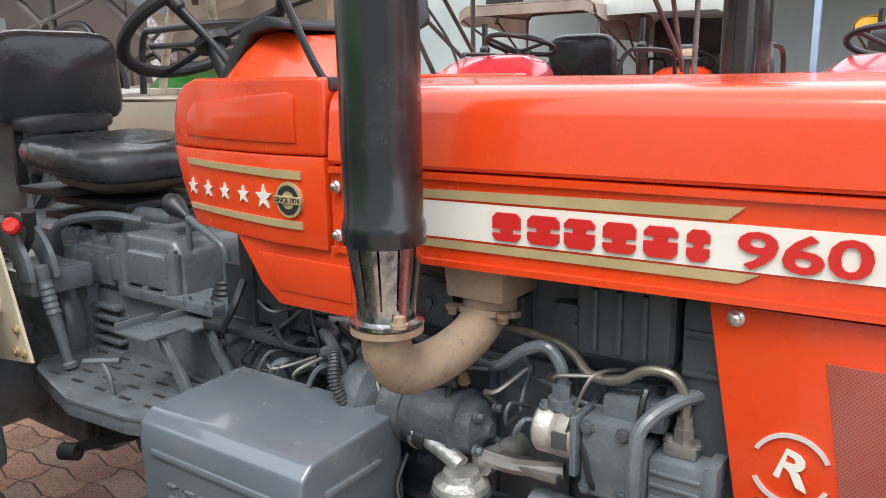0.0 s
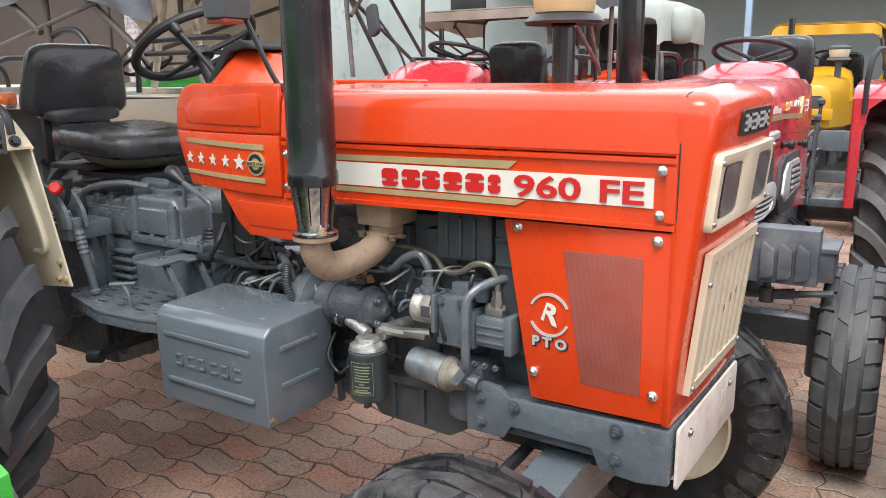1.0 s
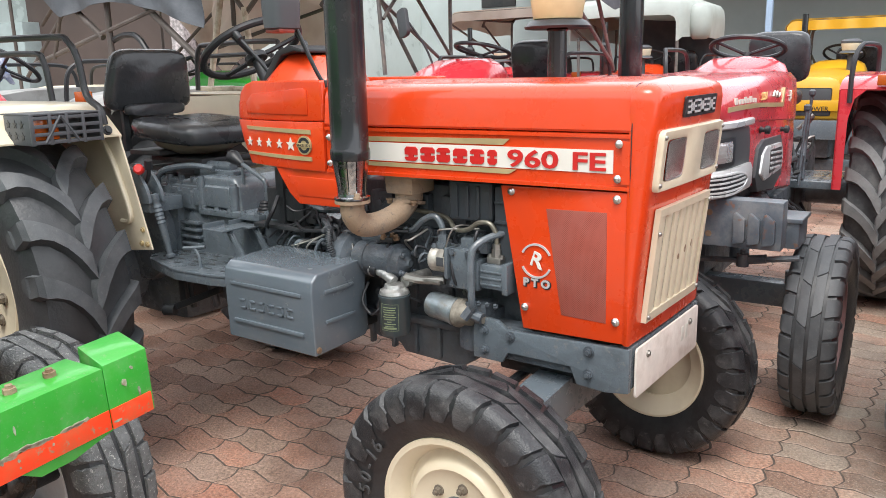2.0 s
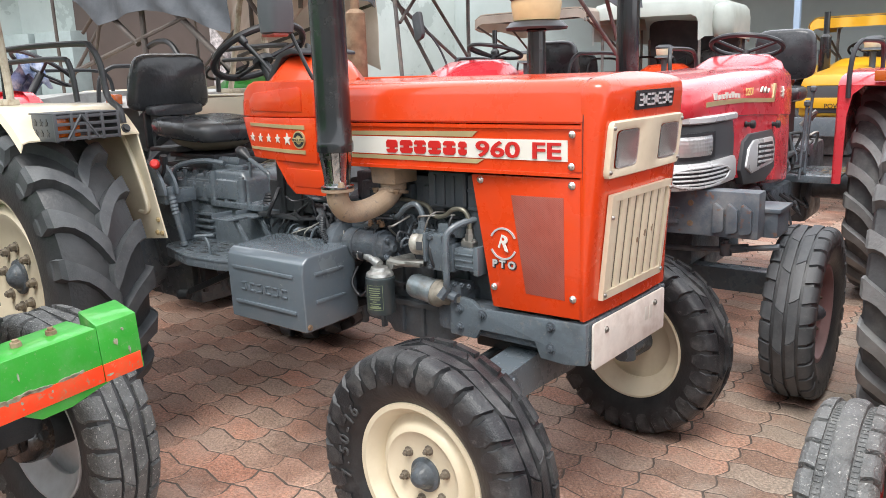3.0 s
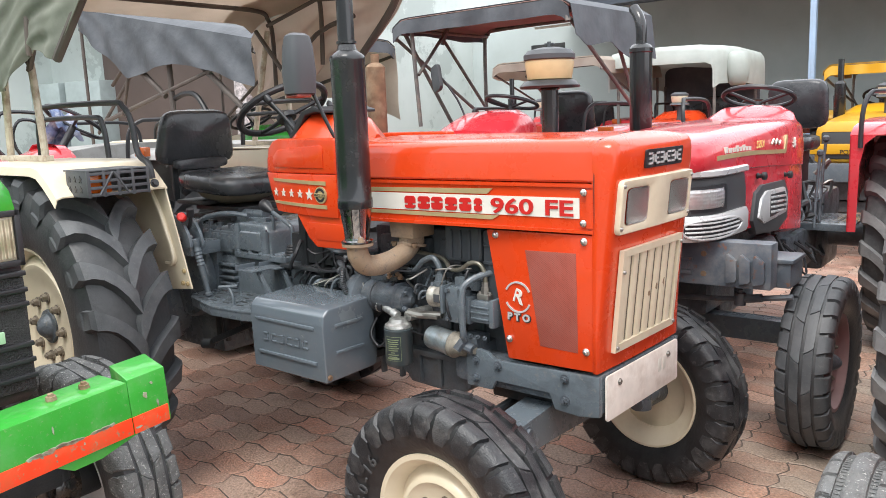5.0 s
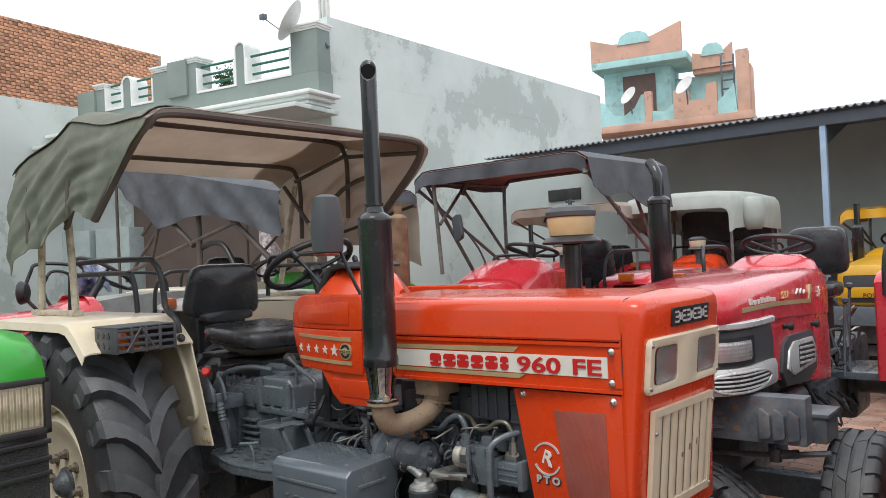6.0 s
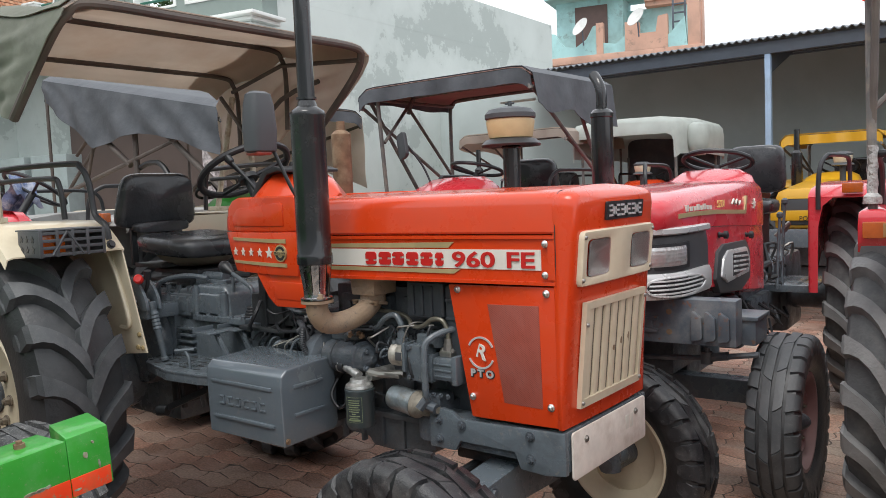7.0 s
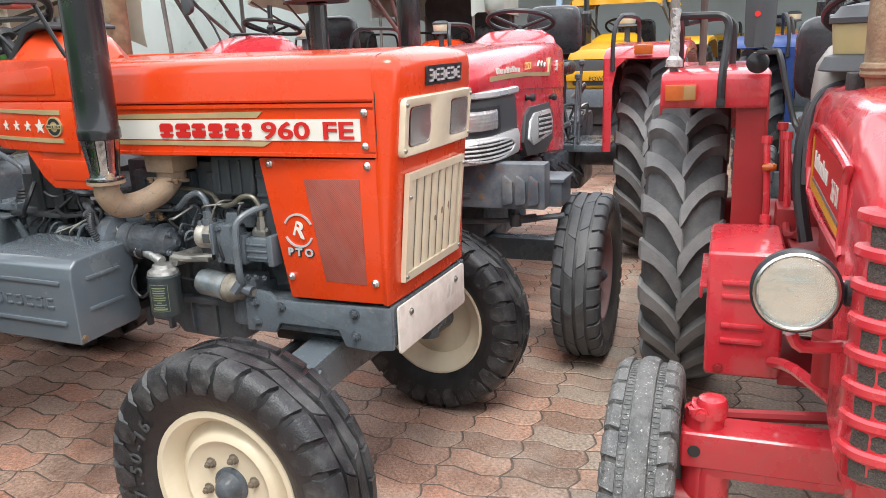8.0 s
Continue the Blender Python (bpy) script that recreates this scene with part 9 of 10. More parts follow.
for s in (-1, 1):
    yy = lambda a, b_: sorted((s * a, s * b_))
    fl = gp(hC, "side_decal", lambda b: prism(b, [(-0.43, 1.102), (0.182, 1.099), (0.188, 1.225), (0.165, 1.247), (-0.43, 1.247)], "y", *yy(0.265, 0.2795)), DECALRED, "dark red decal panel")
    gp(fl, "yellow_edge", lambda b: (prism(b, [(-0.42, 1.104), (0.17, 1.103), (0.155, 1.122), (-0.39, 1.128), (-0.40, 1.24), (-0.425, 1.24)], "y", *yy(0.27, 0.281))), YELLOW)
    gp(fl, "grey_edge", lambda b: prism(b, [(-0.38, 1.13), (0.15, 1.124), (0.165, 1.134), (-0.37, 1.14)], "y", *yy(0.27, 0.2808)), DULLSTEEL)
    for k in range(8):
        gp(fl, "mark_bar", lambda b: box(b, -0.35 + k * 0.036, -0.322 + k * 0.036, *yy(0.27, 0.2812), 1.168, 1.212 if k in (0, 2, 5) else 1.2, 0.001), WHITE)
    gp(hC, "panel_rim", lambda b: tube(b, [(-0.46, s * 0.2775, 1.085), (0.19, s * 0.279, 1.082), (0.212, s * 0.279, 1.1), (0.212, s * 0.279, 1.225), (0.18, s * 0.279, 1.262), (-0.46, s * 0.2765, 1.262)], 0.009, 8, 3, closed=True), RED)
    lc = Vector((0.4, s * 0.37, 1.063))
    hl = gp(C, "headlight", lambda b: lathe(b, [(0.016, -0.07), (0.048, -0.06), (0.068, -0.024), (0.0745, 0.0), (0.078, 0.004), (0.078, 0.016), (0.073, 0.02), (0.07, 0.012), (0.066, -0.022), (0.046, -0.057), (0.014, -0.067)], lc, (1, 0, 0), seg=36), PLASTIC, "round headlight with black rim")
    gp(hl, "reflector", lambda b: lathe(b, [(0.0685, 0.0145), (0.065, -0.012), (0.056, -0.034), (0.04, -0.051), (0.02, -0.06), (0.002, -0.062)], lc, (1, 0, 0), seg=40), CHROME)
    gp(hl, "bulb_shield", lambda b: lathe(b, [(0.004, -0.06), (0.011, -0.045), (0.013, -0.025), (0.009, -0.014), (0.001, -0.011)], lc, (1, 0, 0), seg=18), STEEL)
    gp(hl, "chrome_ring", lambda b: lathe(b, [(0.07, 0.016), (0.073, 0.021), (0.069, 0.024), (0.066, 0.02)], lc, (1, 0, 0), seg=36, close=True), STEEL)
    ln = gp(hl, "lens", lambda b: lathe(b, [(0.067, 0.018), (0.064, 0.022), (0.048, 0.028), (0.024, 0.032), (0.004, 0.033), (0.004, 0.031), (0.048, 0.026), (0.067, 0.016)], lc, (1, 0, 0), seg=36, close=True), FLUTED, "clear fluted lens")
    ln.visible_shadow = False
    gp(C, "lamp_boss", lambda b: cyl(b, lc + Vector((-0.03, -s * 0.06, 0)), lc + Vector((-0.03, -s * 0.1, 0)), 0.022, seg=12), RED)
    gp(C, "lamp_bracket", lambda b: tube(b, [lc + Vector((-0.02, 0, -0.09)), lc + Vector((-0.03, -s * 0.02, -0.12)), lc + Vector((-0.05, -s * 0.1, -0.12))], 0.012, 8, 3), RED)
    gp(C, "lamp_pivot", lambda b: lathe(b, [(0.02, 0), (0.024, 0.004), (0.024, 0.03), (0.016, 0.036)], lc + Vector((-0.01, -s * 0.079, -0.005)), (0, -s, 0), seg=16), PLASTIC)
    tb = gp(C, "battery_box", lambda b: box(b, -0.72, -0.35, *sorted((s * 0.53, s * 0.325)), 0.56, 0.928, 0.018, 3), RED, "red battery box with pressed louvres")
    for z in (0.84, 0.8, 0.715, 0.67):
        gp(tb, "louvre", lambda b: box(b, -0.355, -0.341, *sorted((s * 0.49, s * 0.375)), z - 0.007, z + 0.009, 0.006), RED)
    gp(tb, "bolt", lambda b: bolt(b, (-0.35, s * 0.49, 0.585), (1, 0, 0), 0.011, 0.008), REDDARK)
    gp(tb, "tray_flange", lambda b: box(b, -0.7, -0.36, *sorted((s * 0.33, s * 0.17)), 0.545, 0.575, 0.005), REDDARK)
text("model_number", "265 DI", 0.056, WHITE, hC, side_m(0.07, -0.2798, 1.175, 0.75, 1.15), 0.001)
gp(C, "kingpin_cap", lambda b: (cyl(b, (0, -0.5, 0.54), (0, -0.5, 0.605), 0.03, seg=16), lathe(b, [(0.03, 0.6), (0.037, 0.605), (0.038, 0.638), (0.032, 0.65), (0.015, 0.654)], (0, -0.5, 0), (0, 0, 1), seg=16), box(b, -0.04, 0.04, -0.55, -0.515, 0.606, 0.632, 0.006), bolt(b, (0.04, -0.525, 0.62), (1, 0, 0), 0.013, 0.013), bolt(b, (0.02, -0.545, 0.62), (0.5, -1, 0), 0.013, 0.013)), RED)
gp(C, "kingpin_collar", lambda b: cyl(b, (0, -0.5, 0.3), (0, -0.5, 0.47), 0.05, seg=16), RED)
gp(C, "axle_sleeve", lambda b: box(b, -0.055, 0.055, -0.57, -0.17, 0.482, 0.578, 0.012, 3), RED)
gp(C, "sleeve_bolt", lambda b: bolt(b, (0.056, -0.2, 0.515), (1, 0, 0), 0.015, 0.016), REDDARK)
gp(C, "axle_hole", lambda b: cyl(b, (0.05, -0.537, 0.53), (0.0585, -0.537, 0.53), 0.015, seg=18), DARK)
gp(C, "steering_rod", lambda b: tube(b, [(-0.1, -0.5, 0.56), (-0.1, 0, 0.6)], 0.016, 8, 1), REDDARK)
gp(C, "nose_frame", lambda b: box(b, 0.0, 0.38, -0.24, 0.24, 0.58, 0.74, 0.02), RED)
gp(C, "radiator_core", lambda b: box(b, 0.05, 0.2, -0.22, 0.22, 0.72, 1.1, 0.01), DARK)
gp(C, "fuel_strainer", lambda b: lathe(b, [(0.02, 0.7), (0.035, 0.71), (0.035, 0.8), (0.04, 0.805), (0.04, 0.83)], (-0.02, -0.25, 0), (0, 0, 1), seg=16), REDDARK)
gp(C, "drag_link", lambda b: tube(b, [(-0.34, -0.35, 0.62), (-0.2, -0.3, 0.66), (0.1, -0.2, 0.68)], 0.016, 8, 3), RED)
def c_fender(s):
    bm = B()
    arc = [(-1.03, 1.268), (-1.026, 1.355), (-1.032, 1.372), (-1.05, 1.381), (-1.3, 1.39), (-1.75, 1.392), (-2.05, 1.37), (-2.25, 1.25), (-2.35, 1.05)]
    rings = []
    for k, (x, z) in enumerate(arc):
        d = 0.006 if k < 3 else 0.0
        t = 0.0 if k < 2 else 0.007
        rings.append([(x, s * 0.372, z), (x, s * 0.71, z), (x - d, s * 0.722, z - t), (x - d, s * 0.724, z - 0.03), (x - d - 0.004, s * 0.719, z - 0.03), (x - d - 0.003, s * 0.715, z - 0.01), (x - 0.007, s * 0.7, z - 0.008), (x - 0.007, s * 0.372, z - 0.008)])
    loft(bm, rings)
    f = part("fender", bm, RED, C, "flat-topped red fender", 40)
    # shade inside the fender is put into the darker red of both plates
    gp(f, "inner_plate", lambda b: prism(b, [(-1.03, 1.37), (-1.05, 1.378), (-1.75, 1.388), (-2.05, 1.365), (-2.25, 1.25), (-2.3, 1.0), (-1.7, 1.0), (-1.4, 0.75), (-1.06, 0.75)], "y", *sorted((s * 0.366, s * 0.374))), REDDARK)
    gp(f, "front_return", lambda b: loft(b, [[(-1.05, s * 0.372, z), (-1.065, s * 0.47, z), (-1.075, s * 0.47, z), (-1.06, s * 0.372, z)] for z in (0.77, 1.37)]), REDDARK, "front return, its shade painted in as dark red")
    gp(f, "return_lip", lambda b: box(b, -1.09, -1.03, *sorted((s * 0.36, s * 0.5)), 0.762, 0.772, 0.003), RUST)
    lm = gp(f, "indicator_lamp", lambda b: box(b, -1.03, -0.998, *sorted((s * 0.603, s * 0.707)), 1.287, 1.343, 0.006), AMBER, "amber indicator lamp")
    gp(lm, "clear_half", lambda b: box(b, -1.0, -0.9955, *sorted((s * 0.607, s * 0.645)), 1.292, 1.338, 0.002), mat("smoky_lens_%d" % (s + 1), (0.28, 0.16, 0.06), 0.2, vary=0.2, coat=0.5))
    gp(f, "grab_rail", lambda b: tube(b, [(-1.02, s * 0.523, 1.265), (-1.022, s * 0.522, 1.36), (-1.06, s * 0.512, 1.48), (-1.07, s * 0.51, 1.54), (-1.075, s * 0.53, 1.565), (-1.085, s * 0.57, 1.57), (-1.1, s * 0.64, 1.57), (-1.14, s * 0.672, 1.565), (-1.25, s * 0.675, 1.52), (-1.3, s * 0.675, 1.39)], 0.0135, 8, 5), PLASTIC, "black bent grab rail")
    gp(f, "grab_rail", lambda b: tube(b, [(-1.5, s * 0.49, 1.39), (-1.49, s * 0.49, 1.5), (-1.48, s * 0.5, 1.55), (-1.46, s * 0.54, 1.567), (-1.4, s * 0.62, 1.56), (-1.3, s * 0.66, 1.55)], 0.0135, 8, 5), PLASTIC)
    gp(f, "rail_bolt", lambda b: bolt(b, (-1.0, s * 0.523, 1.28), (1, 0, 0), 0.012, 0.01), PLASTIC)
    return f
for s in (-1, 1):
    c_fender(s)
WRAP = mat("clear_plastic_wrap", (0.36, 0.35, 0.34), 0.2, vary=0.4, scale=40, bump=0.9, bump_scale=60, coat=0.4)
pst = gp(C, "canopy_post", lambda b: tube(b, [(-1.1, -0.685, 1.38), (-1.11, -0.69, 1.7), (-1.16, -0.7, 2.2), (-1.2, -0.7, 2.7)], 0.016, 10, 3), PIPEGREY, "steel canopy post wrapped in plastic")
def f_wrap(b):
    rings = []
    for k in range(17):
        z = 1.4 + k * 0.0125
        rings.append([(-1.1 - 0.0003 * k + (0.0172 + 0.0015 * math.sin(k * 2.1 + q * 1.7) + (0.012 if k < 3 else 0)) * math.cos(q * 0.524), -0.686 + (0.0172 + 0.0015 * math.sin(k * 1.3 + q * 2.3) + (0.012 if k < 3 else 0)) * math.sin(q * 0.524), z) for q in range(12)])
    loft(b, rings)
gp(pst, "plastic_wrap", f_wrap, WRAP, "crumpled clear plastic wrap", 25)
gp(C, "canopy_post", lambda b: tube(b, [(-1.42, -0.6, 1.39), (-1.38, -0.6, 1.7), (-1.33, -0.61, 2.0), (-1.3, -0.62, 2.7)], 0.014, 10, 2), PIPEBROWN)
gp(C, "canopy_strut", lambda b: (tube(b, [(-1.1, -0.66, 2.75), (-1.105, -0.68, 1.85), (-1.11, -0.69, 1.62)], 0.013, 8, 2), tube(b, [(-1.36, -0.6, 1.85), (-1.14, -0.69, 1.72)], 0.01, 8, 1)), PIPEBROWN)
CLOTH = mat("red_orange_cloth", (0.72, 0.05, 0.022), 0.8, vary=0.15, bump=0.2, bump_scale=30)
def rag_a(u, v):
    a = 2.2 * (u - 0.5) * (1 - 0.35 * v)
    return -1.13 + 0.05 * math.cos(2 * a) + 0.02 * math.sin(7 * v), -0.68 + 0.09 * math.sin(a) + 0.02 * math.sin(9 * v + 2 * u), 2.62 - (0.34 + 0.2 * math.sin(3 * u + 0.6)) * v
def rag_b(u, v):
    return -1.33 + 0.04 * math.sin(6 * u), -0.6 + 0.22 * (u - 0.35) * (1 - 0.5 * v) + 0.02 * math.sin(11 * v), 2.64 - (0.66 - 0.35 * u) * v
gp(C, "cloth_streamer", lambda b: sheet(b, rag_a, 12, 14, 0.003), CLOTH, "torn red cloth hung on the canopy post", 60)
gp(C, "cloth_streamer", lambda b: sheet(b, rag_b, 12, 14, 0.003), CLOTH, "torn red cloth hung on the canopy post", 60)
gp(C, "canopy_bar", lambda b: tube(b, [(-1.2, -0.72, 2.66), (-1.22, -0.3, 2.7), (-1.22, 0.3, 2.7), (-1.2, 0.72, 2.66)], 0.03, 10, 4), CLOTH, "canopy bar wound with red cloth")
COWLGREY = mat("faded_grey_cowl", (0.3, 0.28, 0.26), 0.5, vary=0.1, scale=5, dirt=(0.36, 0.32, 0.27), dirt_amt=0.4)
bm = B()
loft(bm, [[(x, y * w, z0 + (z1 - z0) * q) for y, q in ((-1.0, 0.0), (-1.02, 0.4), (-0.98, 0.72), (-0.85, 0.9), (-0.6, 1.0), (0.6, 1.0), (0.85, 0.9), (0.98, 0.72), (1.02, 0.4), (1.0, 0.0))] for x, w, z0, z1 in ((-0.66, 0.235, 1.2, 1.37), (-0.7, 0.25, 1.2, 1.44), (-0.85, 0.25, 1.2, 1.49), (-1.0, 0.24, 1.2, 1.48), (-1.03, 0.22, 1.2, 1.45))])
part("dash_binnacle", bm, COWLGREY, C, "faded grey dash binnacle", 50)
g_steer(C, (-1.15, 0, 1.56), (-0.4, 0, 0.92))
g_seat(C, -1.6, 1.08, 0.36)
mir = gp(C, "wing_mirror", lambda b: loft(b, [[(-0.9 + dx - 0.012, -0.462 * w + -0.415 * (1 - w), z), (-0.9 + dx + 0.01, -0.43, z), (-0.9 + dx + 0.01, -0.405, z), (-0.9 + dx - 0.012, -0.368 * w + -0.415 * (1 - w), z), (-0.9 + dx - 0.03, -0.372 * w + -0.415 * (1 - w), z), (-0.9 + dx - 0.03, -0.458 * w + -0.415 * (1 - w), z)] for z, w, dx in ((1.462, 0.8, 0), (1.475, 0.95, 0), (1.56, 1.0, 0.01), (1.66, 1.0, 0.02), (1.675, 0.85, 0.02))]), GREYPLASTIC, "grey wing mirror on a bent stalk")
gp(mir, "reflector", lambda b: cyl(b, (-0.885, -0.425, 1.565), (-0.878, -0.425, 1.565), 0.009, seg=16), REDPLASTIC, "small red reflector")
gp(mir, "stalk", lambda b: (tube(b, [(-0.9, -0.4, 1.465), (-0.87, -0.37, 1.45), (-0.85, -0.355, 1.44), (-0.83, -0.33, 1.34), (-0.8, -0.3, 1.23), (-0.76, -0.275, 1.215)], 0.0095, 8, 4), box(b, -0.92, -0.85, -0.42, -0.355, 1.44, 1.455, 0.004)), PLASTIC)
gp(C, "horn", lambda b: lathe(b, [(0.01, -0.03), (0.026, -0.025), (0.036, 0.0), (0.034, 0.02), (0.012, 0.034)], (-0.98, -0.412, 1.412), (1, -0.2, 0), seg=20), PLASTIC, "round black horn")
gp(C, "muffler", lambda b: lathe(b, [(0.035, 1.33), (0.05, 1.36), (0.056, 1.395), (0.066, 1.398), (0.069, 1.405), (0.066, 1.412), (0.069, 1.419), (0.066, 1.428), (0.06, 1.432), (0.06, 1.95), (0.035, 1.98)], (-0.3, -0.135, 0), (0, 0, 1), seg=28), RUST, "rusty upright muffler")
gp(C, "muffler_bracket", lambda b: box(b, -0.4, -0.33, -0.22, -0.15, 1.34, 1.405, 0.006), DARK)
gp(hC, "muffler_opening", lambda b: lathe(b, [(0.001, 0), (0.075, 0), (0.075, 0.004), (0.001, 0.004)], (-0.3, -0.15, 1.366), (0, -0.12, 1), seg=24), DARK)
pcl = gp(C, "precleaner", lambda b: lathe(b, [(0.075, 1.44), (0.08, 1.445), (0.088, 1.52), (0.086, 1.526)], (-0.62, -0.15, 0), (0, 0, 1), seg=28), mat("olive_yellow_bowl", (0.4, 0.33, 0.16), 0.4, vary=0.1), "yellowed round air pre-cleaner")
gp(pcl, "lid", lambda b: lathe(b, [(0.086, 1.524), (0.096, 1.526), (0.097, 1.54), (0.088, 1.545), (0.07, 1.57), (0.02, 1.578)], (-0.62, -0.15, 0), (0, 0, 1), seg=28), GREYPLASTIC, "grey lid")
gp(pcl, "skirt", lambda b: lathe(b, [(0.115, 1.398), (0.116, 1.402), (0.1, 1.436), (0.07, 1.446)], (-0.62, -0.15, 0), (0, 0, 1), seg=28), GREYPLASTIC)
gp(pcl, "stem", lambda b: cyl(b, (-0.62, -0.15, 1.34), (-0.62, -0.15, 1.445), 0.04, seg=18), DARK)
fpC = gp(C, "footplate", lambda b: (box(b, -1.0, -0.6, -0.55, -0.24, 0.742, 0.75, 0.003), box(b, -1.0, -0.6, -0.555, -0.545, 0.71, 0.75, 0.003)), RED, "red perforated footplate")
for i in range(7):
    for j in range(4):
        gp(fpC, "hole", lambda b: cyl(b, (-0.96 + i * 0.055, -0.5 + j * 0.07, 0.745), (-0.96 + i * 0.055, -0.5 + j * 0.07, 0.7515), 0.013, seg=10), DARK)
for x, y, z0, z1, mt in ((-0.95, -0.36, 0.75, 1.16, RED), (-1.0, -0.31, 0.75, 1.2, REDDARK), (-0.9, -0.3, 0.75, 1.18, RED), (-0.72, -0.36, 0.75, 0.94, RED)):
    gp(C, "control_lever", lambda b: (tube(b, [(x, y, z0), (x + 0.01, y, (z0 + z1) / 2), (x - 0.02, y - 0.01, z1)], 0.011, 8, 3), cyl(b, (x - 0.02, y - 0.01, z1 - 0.012), (x - 0.021, y - 0.01, z1 + 0.012), 0.017, seg=10)), mt)
gp(C, "lever_knob", lambda b: lathe(b, [(0.008, 0), (0.014, 0.008), (0.015, 0.035), (0.008, 0.044)], (-0.94, -0.38, 1.07), (0.1, 1, 0.1), seg=12), AMBER)
gp(C, "pedal", lambda b: (tube(b, [(-0.98, -0.47, 0.62), (-0.94, -0.47, 0.72), (-0.96, -0.46, 0.82)], 0.012, 8, 3), box(b, -1.0, -0.93, -0.5, -0.41, 0.82, 0.832, 0.004)), RED)
gp(C, "lever_bracket", lambda b: (box(b, -1.0, -0.85, -0.33, -0.27, 0.75, 0.95, 0.006), tube(b, [(-0.9, -0.3, 0.92), (-0.8, -0.3, 0.88), (-0.7, -0.28, 0.9)], 0.012, 8, 3), box(b, -0.92, -0.6, -0.3, -0.2, 0.86, 0.88, 0.004)), REDDARK)
gp(C, "hose", lambda b: tube(b, [(-0.7, -0.26, 1.3), (-0.68, -0.285, 1.2), (-0.66, -0.285, 1.05), (-0.62, -0.26, 0.9)], 0.02, 8, 5), PLASTIC)

# green tractor in the foreground with a painted front beam
MD = pose(-1.08, -1.85, 0, 0, 0, 4)
DG = thing("tractor", "green tractor with dark grille and scraped green front beam", "tractor", "tractors in the yard", m=MD)
GREYRIM = mat("silver_grey_rim", (0.64, 0.65, 0.67), 0.36, metal=0.15, vary=0.1, dirt=(0.2, 0.19, 0.18), dirt_amt=0.5)
g_base(DG, GREYRIM, DARK, DARK, 2.2, track=(0.66, 0.72), front=(0.41, 0.2), rubber=(RUBBER, DUSTYTREAD), fx=-0.06)
hG = g_hood(DG, GREEN, [(0.46, 0.22, 1.3, 1.45), (0.44, 0.27, 1.28, 1.485), (0.34, 0.3, 1.27, 1.515), (0, 0.305, 1.27, 1.54), (-0.6, 0.31, 1.27, 1.56), (-1.0, 0.31, 1.27, 1.55)], "bright green bonnet")
g_hood(DG, PLASTIC, [(0.455, 0.2, 0.93, 1.44), (0.44, 0.27, 0.92, 1.45), (0.36, 0.3, 0.92, 1.46), (0.2, 0.305, 0.92, 1.3), (-0.9, 0.31, 0.95, 1.28)], "black plastic nose", "nose_mask")
YELLENS = mat("yellowed_fluted_lens", (0.5, 0.43, 0.3), 0.16, vary=0.15, scale=60, coat=0.6)
flutes(YELLENS, 22, 0.9)
for s in (-1, 1):
    lm = gp(DG, "headlight", lambda b: box(b, 0.425, 0.465, *sorted((s * 0.07, s * 0.255)), 1.27, 1.385, 0.012), CREAM, "rectangular headlight with yellowed lens")
    gp(lm, "lens", lambda b: box(b, 0.466, 0.471, *sorted((s * 0.08, s * 0.245)), 1.28, 1.375, 0.002), YELLENS)
    gp(lm, "lamp_rim", lambda b: [box(b, 0.462, 0.474, *sorted((s * y0, s * y1)), z0, z1, 0.003) for y0, y1, z0, z1 in ((0.06, 0.265, 1.26, 1.275), (0.06, 0.265, 1.38, 1.395), (0.06, 0.075, 1.26, 1.395), (0.25, 0.265, 1.26, 1.395))], PLASTIC)
mesh_d = mat("black_grille_mesh", (0.03, 0.03, 0.032), 0.4, vary=0.5, scale=180, bump=1.0, bump_scale=300)
gp(DG, "grille", lambda b: box(b, 0.44, 0.468, -0.26, 0.26, 0.95, 1.235, 0.01), mesh_d, "black mesh grille")
for z in (1.235, 1.195, 1.16, 1.06, 1.02, 0.98):
    gp(DG, "grille_bar", lambda b: box(b, 0.46, 0.475, -0.262, 0.262, z, z + 0.012, 0.003), PLASTIC)
gp(DG, "grille_mark", lambda b: [box(b, 0.468, 0.476, 0.1 + k * 0.035, 0.125 + k * 0.035, 1.08, 1.11 + 0.012 * (k % 2), 0.004) for k in range(3)], mat("pale_green_print", (0.35, 0.55, 0.35), 0.4))
ORSTR = mat("orange_red_stripe", (0.8, 0.055, 0.012), 0.4, vary=0.06, dirt=(0.4, 0.14, 0.05), dirt_amt=0.5, dirt_scale=14, chips=(0.2, 0.24, 0.15), chips_amt=0.7, chips_scale=45)
BEAMGREEN = mat("scratched_green_paint", (0.032, 0.34, 0.035), 0.34, vary=0.1, scale=6, dirt=(0.1, 0.36, 0.1), dirt_amt=0.5, dirt_scale=14, coat=0.4, bump=0.1, bump_scale=30, chips=(0.2, 0.3, 0.16), chips_amt=0.5, chips_scale=90)
